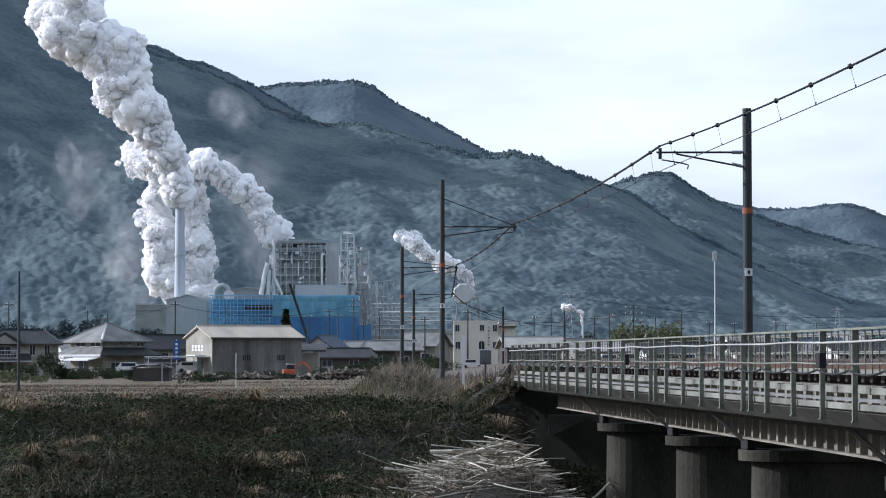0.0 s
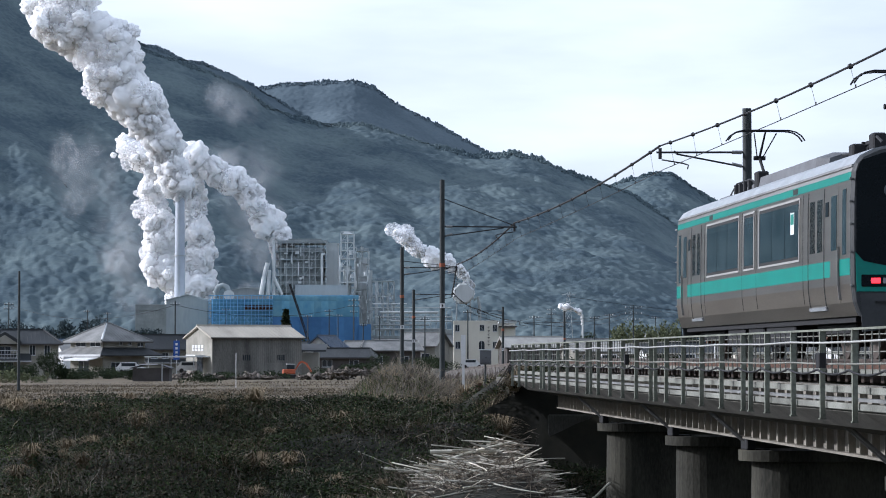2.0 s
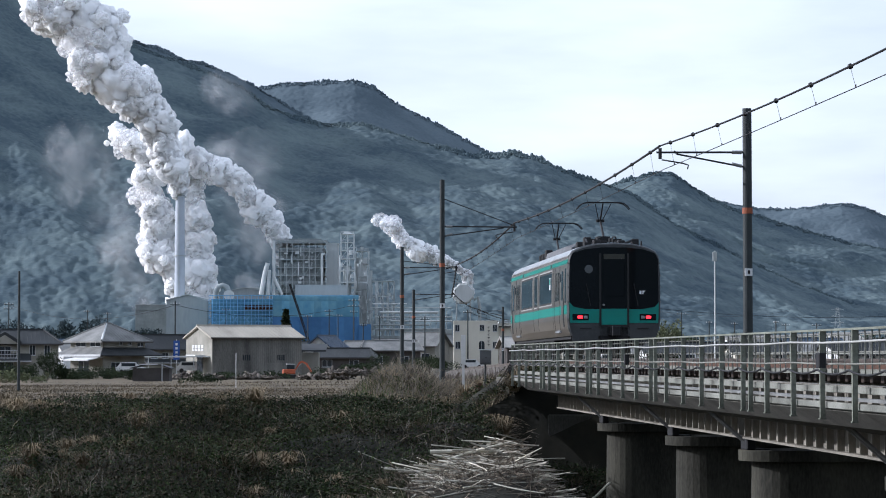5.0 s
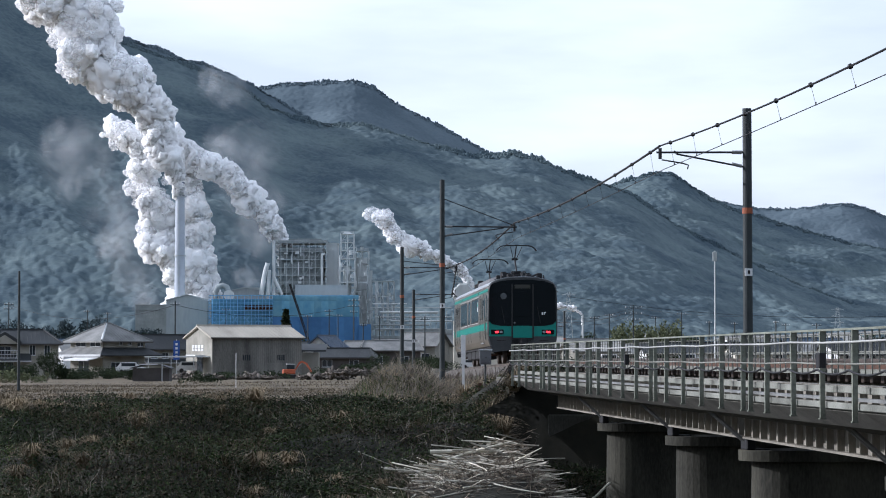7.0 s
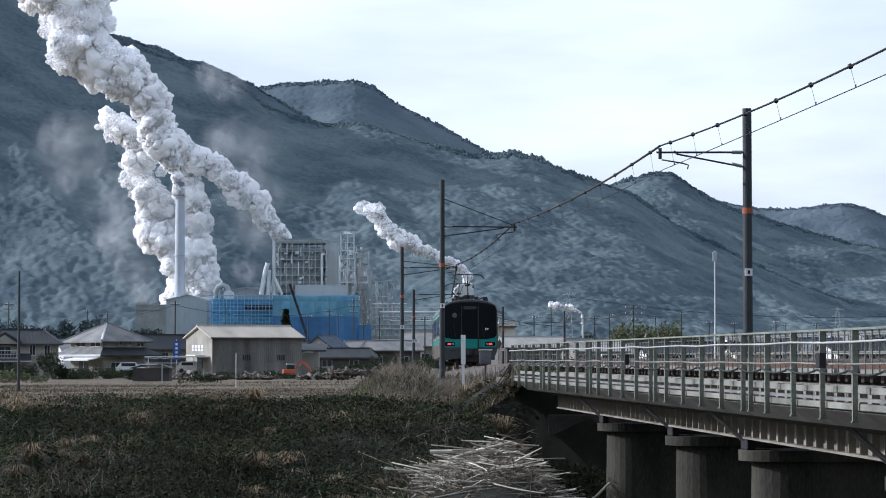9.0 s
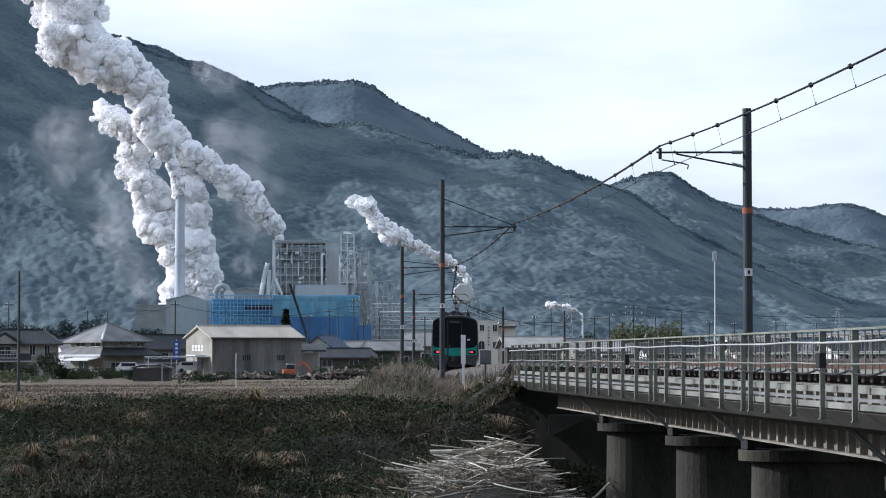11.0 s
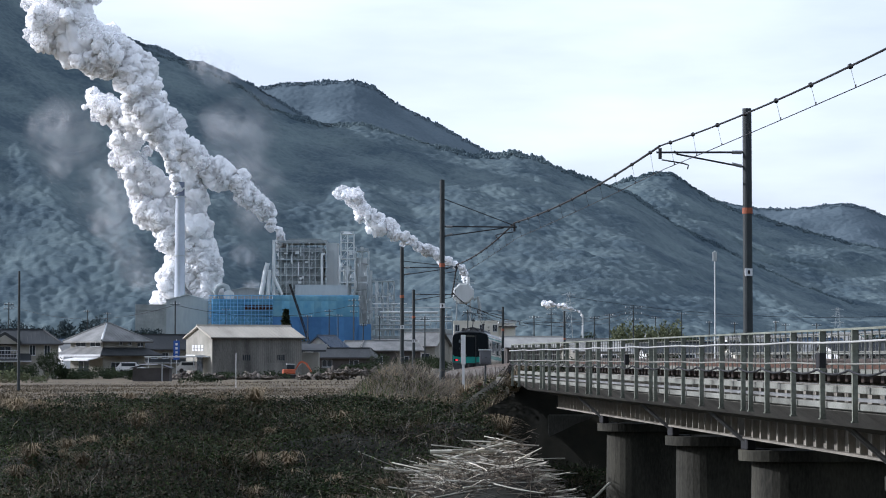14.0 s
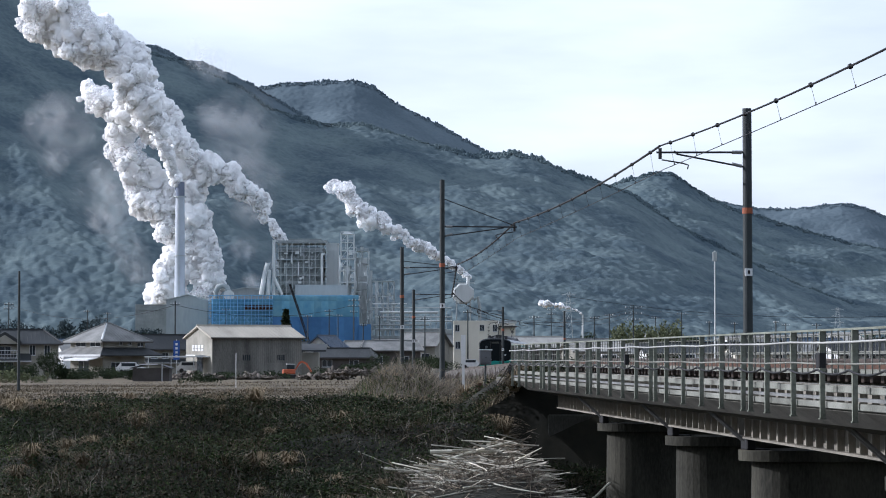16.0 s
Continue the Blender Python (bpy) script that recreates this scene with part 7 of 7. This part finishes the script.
def leaves(name, label, mat, n, spot, size, high, seed):
    rng = random.Random(seed)
    v, f = [], []
    for _ in range(n):
        x, y = spot(rng)
        patch = 0.5 + 0.5 * noise.noise((x * 0.45, y * 0.45, 4.4))
        if rng.random() > 0.42 + 1.5 * max(0.0, noise.noise((x * 0.38 + seed * 3.1, y * 0.30, seed * 1.3)) + 0.22):
            continue
        z = ground_z(x, y) + high * patch * rng.random() ** 0.6
        q = Euler((rng.gauss(0.5, 0.6), rng.gauss(0, 0.6), rng.uniform(0, 6.3))).to_matrix()
        s = size * rng.uniform(0.5, 1.5)
        o = len(v)
        p = Vector((x, y, z))
        v += [p + q @ Vector(c) for c in ((-s, 0, 0), (-s * 0.1, -s * 0.45, s * 0.12), (s, 0, -s * 0.1), (-s * 0.1, s * 0.45, s * 0.12))]
        f.append((o, o + 1, o + 2, o + 3))
    ob = mesh_part(name, arrays(name, v, f), mat)
    tagged(ob, label, "undergrowth", kind="stuff")


def on_bank(rng):
    y = rng.uniform(59, 85)
    x = rng.uniform(-0.18 * y, 0.13 * y)
    return (x, y)


def on_bank_any(rng):
    while True:
        s = on_bank(rng)
        if s and ((s[0] - 1.9) / 2.9) ** 2 + ((s[1] - 65.0) / 6.2) ** 2 > 1:
            return s


def on_crest(rng):
    y = rng.uniform(78, 92)
    return rng.uniform(-0.18 * y, 0.02 * y), y


def on_upper(rng):
    y = rng.uniform(76, 85)
    return rng.uniform(-0.18 * y, 0.03 * y), y


def on_field(rng):
    y = 86 + 150 * rng.random() ** 1.25
    return rng.uniform(-0.18 * y, -0.012 * y), round(y / 0.8) * 0.8 + rng.gauss(0, 0.12)


def on_mound(rng):
    y = rng.gauss(99, 4.5)
    x = rng.gauss(-1.7, 1.7)
    return (x, y) if 86 < y < 112 and x < track_point(y, -2.6).x else None


def on_side(rng):
    y = rng.uniform(84, 150)
    return track_point(y, rng.uniform(-5.5, -2.2))[:2]


def patchy(spot, level, scale=0.3, shift=0.0):
    def chosen(rng):
        s = spot(rng)
        if s is None:
            return None
        return s if noise.noise((s[0] * scale + shift, s[1] * scale, 7.7)) > level else None
    return chosen


blades("bank_grass", "dull green grass over the shaded bank", GRASS_GREEN, 26000, patchy(on_bank_any, 0.1, 0.35), 0.36, 0.018, 1.2, 1)
blades("bank_straw", "dead brown grass matted over the bank", GRASS_DEAD, 42000, patchy(on_bank_any, -0.1, 0.28, 9.0), 0.6, 0.02, 1.5, 2)
blades("crest_straw", "dry straw grass along the bank's crest", GRASS_DRY, 26000, on_crest, 0.24, 0.014, 1.3, 3)
blades("upper_bank_straw", "pale dry grass hanging over the upper bank", GRASS_DRY, 15000, patchy(on_upper, -0.1, 0.4), 0.32, 0.012, 1.5, 12)
blades("crest_grass", "low green weeds along the bank's crest", GRASS_GREEN, 9000, patchy(on_crest, 0.05), 0.2, 0.02, 0.8, 4)
blades("field_stubble", "rows of brown stubble over the bare field", GRASS_DEAD, 46000, patchy(on_field, -0.3, 0.12, 5.0), 0.10, 0.035, 1.1, 5)
blades("field_straw", "patches of pale straw left on the field", GRASS_DRY, 9000, patchy(on_field, 0.12, 0.10, 2.0), 0.10, 0.03, 1.2, 15)
blades("mound_stalks", "tangle of grey dead stalks on a mound", STALK, 3500, on_mound, 0.32, 0.012, 1.4, 6)
blades("mound_straw", "dry straw over the mound", GRASS_DRY, 9000, on_mound, 0.22, 0.016, 1.3, 7)
blades("mound_weeds", "dull green weeds at the mound's foot", GRASS_GREEN, 6000, patchy(on_mound, 0.0, 0.5), 0.3, 0.018, 1.0, 16)
blades("trackside_weeds", "dry weeds beside the railway", STALK_DARK, 6000, on_side, 0.4, 0.014, 1.0, 8)
blades("long_canes", "long pale fallen canes on the bank", GRASS_DRY, 2200, on_bank_any, 1.0, 0.02, 2.2, 9)


def stems(name, label, mat, n, spot, length, arch, r, forks, seed, category="undergrowth"):
    """Thin woody stems, each an arching three-sided cane with side shoots, joined."""
    rng = random.Random(seed)
    v, f = [], []

    def cane(p, a, rise, ln, sag, rad):
        path = []
        for k in range(6):
            u = k / 5
            path.append(p + Vector((math.cos(a) * math.cos(rise) * ln * u, math.sin(a) * math.cos(rise) * ln * u, math.sin(rise) * ln * u - sag * ln * u * u)) + Vector((rng.gauss(0, 0.02), rng.gauss(0, 0.02), rng.gauss(0, 0.015))) * ln)
        o = len(v)
        for k, q in enumerate(path):
            rr = rad * (1 - 0.14 * k)
            v.extend(q + Vector((rr * math.cos(g), rr * math.sin(g) * 0.5, rr * math.sin(g))) for g in (0.4, 2.5, 4.6))
        for k in range(5):
            for m in range(3):
                c, d = o + 3 * k + m, o + 3 * k + (m + 1) % 3
                f.append((c, d, d + 3, c + 3))
        return path

    for _ in range(n):
        s = spot(rng)
        if s is None:
            continue
        x, y = s[:2]
        a, ln = rng.uniform(0, 6.283), length * rng.uniform(0.45, 1.3)
        rise = rng.uniform(0.35, 1.5) if arch > 0 else rng.uniform(-0.1, 0.35)
        path = cane(Vector((x, y, ground_z(x, y) - 0.03)), a, rise, ln, abs(arch) * rng.uniform(0.2, 1.1) * (math.sin(rise) if arch > 0 else 0.2), r * rng.uniform(0.6, 1.3))
        for _ in range(rng.randint(0, forks)):
            cane(rng.choice(path[1:5]), a + rng.uniform(-1.4, 1.4), rise + rng.uniform(-0.7, 0.5), ln * rng.uniform(0.2, 0.5), abs(arch) * 0.4, r * 0.55)
    ob = mesh_part(name, arrays(name, v, f), mat)
    tagged(ob, label, category, kind="stuff")


def on_brush(rng):
    y = rng.gauss(98, 3.0)
    x = rng.gauss(-0.7, 0.75)
    return (x, y) if x < track_point(y, -2.4).x else None


stems("crest_twigs", "bare dark weed stems standing along the crest", STALK_DARK, 900, patchy(on_crest, -0.1, 0.35, 4.0), 0.6, 0.35, 0.011, 4, 21)
stems("bank_canes", "arching bare bramble canes over the bank", STALK, 1500, patchy(on_bank_any, -0.05, 0.3, 12.0), 1.1, 0.95, 0.012, 3, 22)
stems("bank_litter", "fallen grey twigs and canes lying on the bank", TWIG, 1300, patchy(on_bank_any, 0.05, 0.33, 17.0), 0.9, -0.2, 0.014, 2, 23)
stems("pile_litter", "dark twigs and dead canes matted round the driftwood", STALK_DARK, 1500, lambda rng: (rng.uniform(-1.6, 4.6), rng.uniform(63.5, 71.0)), 0.6, 0.5, 0.008, 3, 26)
stems("mound_brush", "bare pale brush growing on the mound", TWIG, 480, on_brush, 0.75, 0.35, 0.013, 5, 24)
stems("mound_canes", "tangled grey brown canes over the mound", STALK, 1300, on_mound, 0.6, 0.8, 0.011, 3, 25)
leaves("bramble", "dark bramble leaves heaped over the bank", BRAMBLE, 150000, on_bank_any, 0.045, 0.9, 10)
leaves("leaf_litter", "brown dead leaves and withered vines on the bank", LEAF_BROWN, 90000, on_bank_any, 0.036, 0.8, 13)
leaves("ivy", "dull green creeper leaves on the bank", GRASS_GREEN, 60000, on_bank_any, 0.034, 0.7, 11)


def tussocks():
    """Fountains of long drooping dead grass, each a thing of its own."""
    rng = random.Random(77)
    meshes = []
    for k in range(4):
        v, f = [], []
        for _ in range(170):
            a, r0 = rng.uniform(0, 6.283), 0.12 * rng.random()
            h, out = rng.uniform(0.25, 0.7), rng.uniform(0.2, 0.75)
            dx, dy, w = math.cos(a), math.sin(a), rng.uniform(0.006, 0.012)
            o = len(v)
            for u in (0.0, 0.35, 0.7, 1.0):
                x, y = dx * (r0 + out * u), dy * (r0 + out * u)
                z = h * math.sin(min(1.0, u * 1.25) * 2.2) * (1.0 if u < 0.7 else 0.8)
                ww = w * (1 - 0.7 * u)
                v += [(x - dy * ww, y + dx * ww, z), (x + dy * ww, y - dx * ww, z)]
            f += [(o + 2 * i, o + 2 * i + 1, o + 2 * i + 3, o + 2 * i + 2) for i in range(3)]
        meshes.append(arrays("grass_tussock", v, f))
    for k in range(120):
        y = rng.uniform(62, 92)
        x = rng.uniform(-0.178 * y, 0.045 * y)
        if noise.noise((x * 0.2, y * 0.2, 1.1)) < -0.05 or (x > -1.5 and y < 71):
            continue
        me = rng.choice(meshes)
        ob = mesh_part("grass_tussock", me, TUSSOCK, at=Matrix.Translation((x, y, ground_z(x, y) - 0.02)) @ pose(0, 0, 0, 0, 0, rng.uniform(0, 360)) @ Matrix.Scale(rng.uniform(0.6, 1.3), 4))
        tagged(ob, "drooping tussock of dead pale grass on the bank", "grass tussock", "bank tussocks")


tussocks()


def pile_spot(rng):
    y = rng.gauss(67.6, 2.0)
    x = rng.uniform(-1.0, 3.9) + rng.gauss(0, 0.5)
    return x, y


def build_driftwood():
    rng = random.Random(31)
    pile = empty("driftwood_pile", Matrix(), "heap of bleached driftwood logs and branches below the bridge", "driftwood")

    def height(x, y):
        return 0.7 * math.exp(-((x - 1.9) / 2.4) ** 2 - ((y - 69.2) / 2.0) ** 2)

    for i in range(295):
        x, y = pile_spot(rng)
        z = ground_z(x, y) + height(x, y) * rng.uniform(0.7, 1.15) + 0.04
        big = i < 9
        ln = rng.uniform(1.6, 2.6) if big else rng.uniform(0.8, 2.4)
        r = rng.uniform(0.045, 0.075) if big else rng.uniform(0.007, 0.026)
        a = rng.gauss(0.0, 0.5) + rng.choice((0, 0, 0.7, -0.9, -0.5))
        tilt = rng.gauss(0.0, 0.16)
        d = Vector((math.cos(a) * math.cos(tilt), math.sin(a) * math.cos(tilt), math.sin(tilt)))
        c = Vector((x, y, z))
        side = Vector((-d.y, d.x, 0.2))
        bend = rng.uniform(-0.07, 0.07) * ln
        pts = [c + d * ln * (k / 5 - 0.5) + side * bend * math.sin(math.pi * k / 5) for k in range(6)]
        bm = bmesh.new()
        rings = []
        for k, p in enumerate(pts):
            rr = r * (1.0 - 0.45 * k / 5) * rng.uniform(0.9, 1.1)
            q = d.to_track_quat("Z", "Y")
            rings.append([bm.verts.new(p + q @ Vector((rr * math.cos(6.283 * m / 7), rr * math.sin(6.283 * m / 7), 0))) for m in range(7)])
        for ra, rb in zip(rings, rings[1:]):
            for m in range(7):
                bm.faces.new((ra[m], ra[(m + 1) % 7], rb[(m + 1) % 7], rb[m]))
        bm.faces.new(rings[0][::-1])
        bm.faces.new(rings[-1])
        part("log", bm, DRIFTWOOD, pile, smooth=False)
    for a, b, r in (((1.0, 67.6), (2.6, 66.2), 0.13), ((2.35, 70.6), (2.9, 70.2), 0.15), ((3.3, 67.0), (4.5, 68.6), 0.035)):
        p, q = Vector((*a, ground_z(*a) + 0.35)), Vector((*b, ground_z(*b) + (0.3 if r > 0.1 else 1.2)))
        part("trunk", tube([p.lerp(q, k / 6) + Vector((0, 0, 0.03 * math.sin(k * 1.3))) for k in range(7)], r, 10), DRIFTWOOD, pile, "thick bleached trunk in the heap")
    v, f = [], []
    for _ in range(1700):
        x, y = pile_spot(rng)
        x += rng.gauss(0, 0.7)
        z = ground_z(x, y) + height(x, y) * rng.uniform(0.3, 1.2) + 0.03
        a, tilt = rng.uniform(0, 6.283), rng.gauss(0.1, 0.4)
        d = Vector((math.cos(a) * math.cos(tilt), math.sin(a) * math.cos(tilt), math.sin(tilt))) * rng.uniform(0.15, 0.6)
        w = Vector((0, 0, rng.uniform(0.004, 0.013)))
        s = Vector((-d.y, d.x, 0)).normalized() * w.z
        p = Vector((x, y, z))
        o = len(v)
        v += [p - d - w, p - d + s, p - d + w, p + d - w, p + d + s, p + d + w]
        f += [(o, o + 1, o + 4, o + 3), (o + 1, o + 2, o + 5, o + 4), (o + 2, o, o + 3, o + 5)]
    t = mesh_part("twig_tangle", arrays("twig_tangle", v, f), TWIG, pile, "tangle of small pale twigs")
    t["kind"] = "stuff"


build_driftwood()


def build_trackside():
    post = empty("marker_post", Matrix.Translation((0.71, 89, ground_z(0.71, 89))), "white painted marker post by the railway", "post")
    g = ground_z(0.71, 89)
    part("stake", boxes((-0.045, 0.045, -0.045, 0.045, -0.3, -0.14 - g)), CARD_WHITE, post)
    part("board", boxes((-0.08, 0.08, -0.06, -0.046, -0.24 - g, 0.79 - g), bevel=0.004), CARD_WHITE, post, "white upright board")
    g = ground_z(1.47, 88)
    cab = empty("control_cabinet", Matrix.Translation((1.47, 88, g)), "grey trackside control cabinet on a post", "cabinet")
    part("case", boxes((-0.2, 0.2, -0.12, 0.12, -0.24 - g, 0.25 - g), bevel=0.012), ROOF_GREY, cab)
    part("lid", boxes((-0.235, 0.235, -0.15, 0.15, 0.25 - g, 0.29 - g)), PIPE_PALE, cab)
    part("stand", rods(((0, 0, -0.3), (0, 0, -0.24 - g), 0.035)), POLE_MAT, cab)
    part("door_line", boxes((-0.15, 0.15, -0.126, -0.121, -0.20 - g, -0.18 - g)), DARK, cab)
    part("lock", boxes((0.0, 0.03, -0.14, -0.121, -0.02 - g, 0.02 - g)), DARK, cab)
    g = ground_z(1.22, 84)
    st = empty("stub_post", Matrix.Translation((1.22, 84, g)), "short rusty post at the bridge's end", "post")
    part("stake", boxes((-0.05, 0.05, -0.05, 0.05, -0.3, 0.6)), RUST, st)
    # hoses hanging from the bridge down the bank
    for i in range(4):
        a = Vector(BRIDGE @ Vector((-3.3, 79.2, -0.12 - 0.07 * i)))
        b = Vector((1.14 + 0.1 * i, 84 + 0.5 * i, ground_z(1.14, 84) + 0.05))
        hose = part("cable", tube([a.lerp(b, k / 12) - Vector((0, 0, (0.55 + 0.2 * i) * 4 * (k / 12) * (1 - k / 12) * 0.35)) for k in range(13)], 0.022, 6), DARK, smooth=True)
        tagged(hose, "black cable sagging from the bridge to the bank", "cable", "trackside cables")
    s = empty("stake", Matrix.Translation((-13.85, 170, ground_z(-13.85, 170))), "thin white stake standing in the field", "stake")
    part("rod", rods(((0, 0, -0.2), (0, 0, 2.3), 0.022)), CARD_WHITE, s)


build_trackside()


def tail_at(t):
    """How far north the tail of the train has come after t seconds; it gathers speed slowly."""
    return 19.94 + 10.341 * t + 0.42098 * t ** 2 - 0.022956 * t ** 3 + 0.00043977 * t ** 4


def motions():
    walk(TRAIN, [(0.5 * i, track_frame(tail_at(0.5 * i) + HALF)) for i in range(33)])
    for puff, rows in DRIFTS:
        walk(puff, rows)


motions()
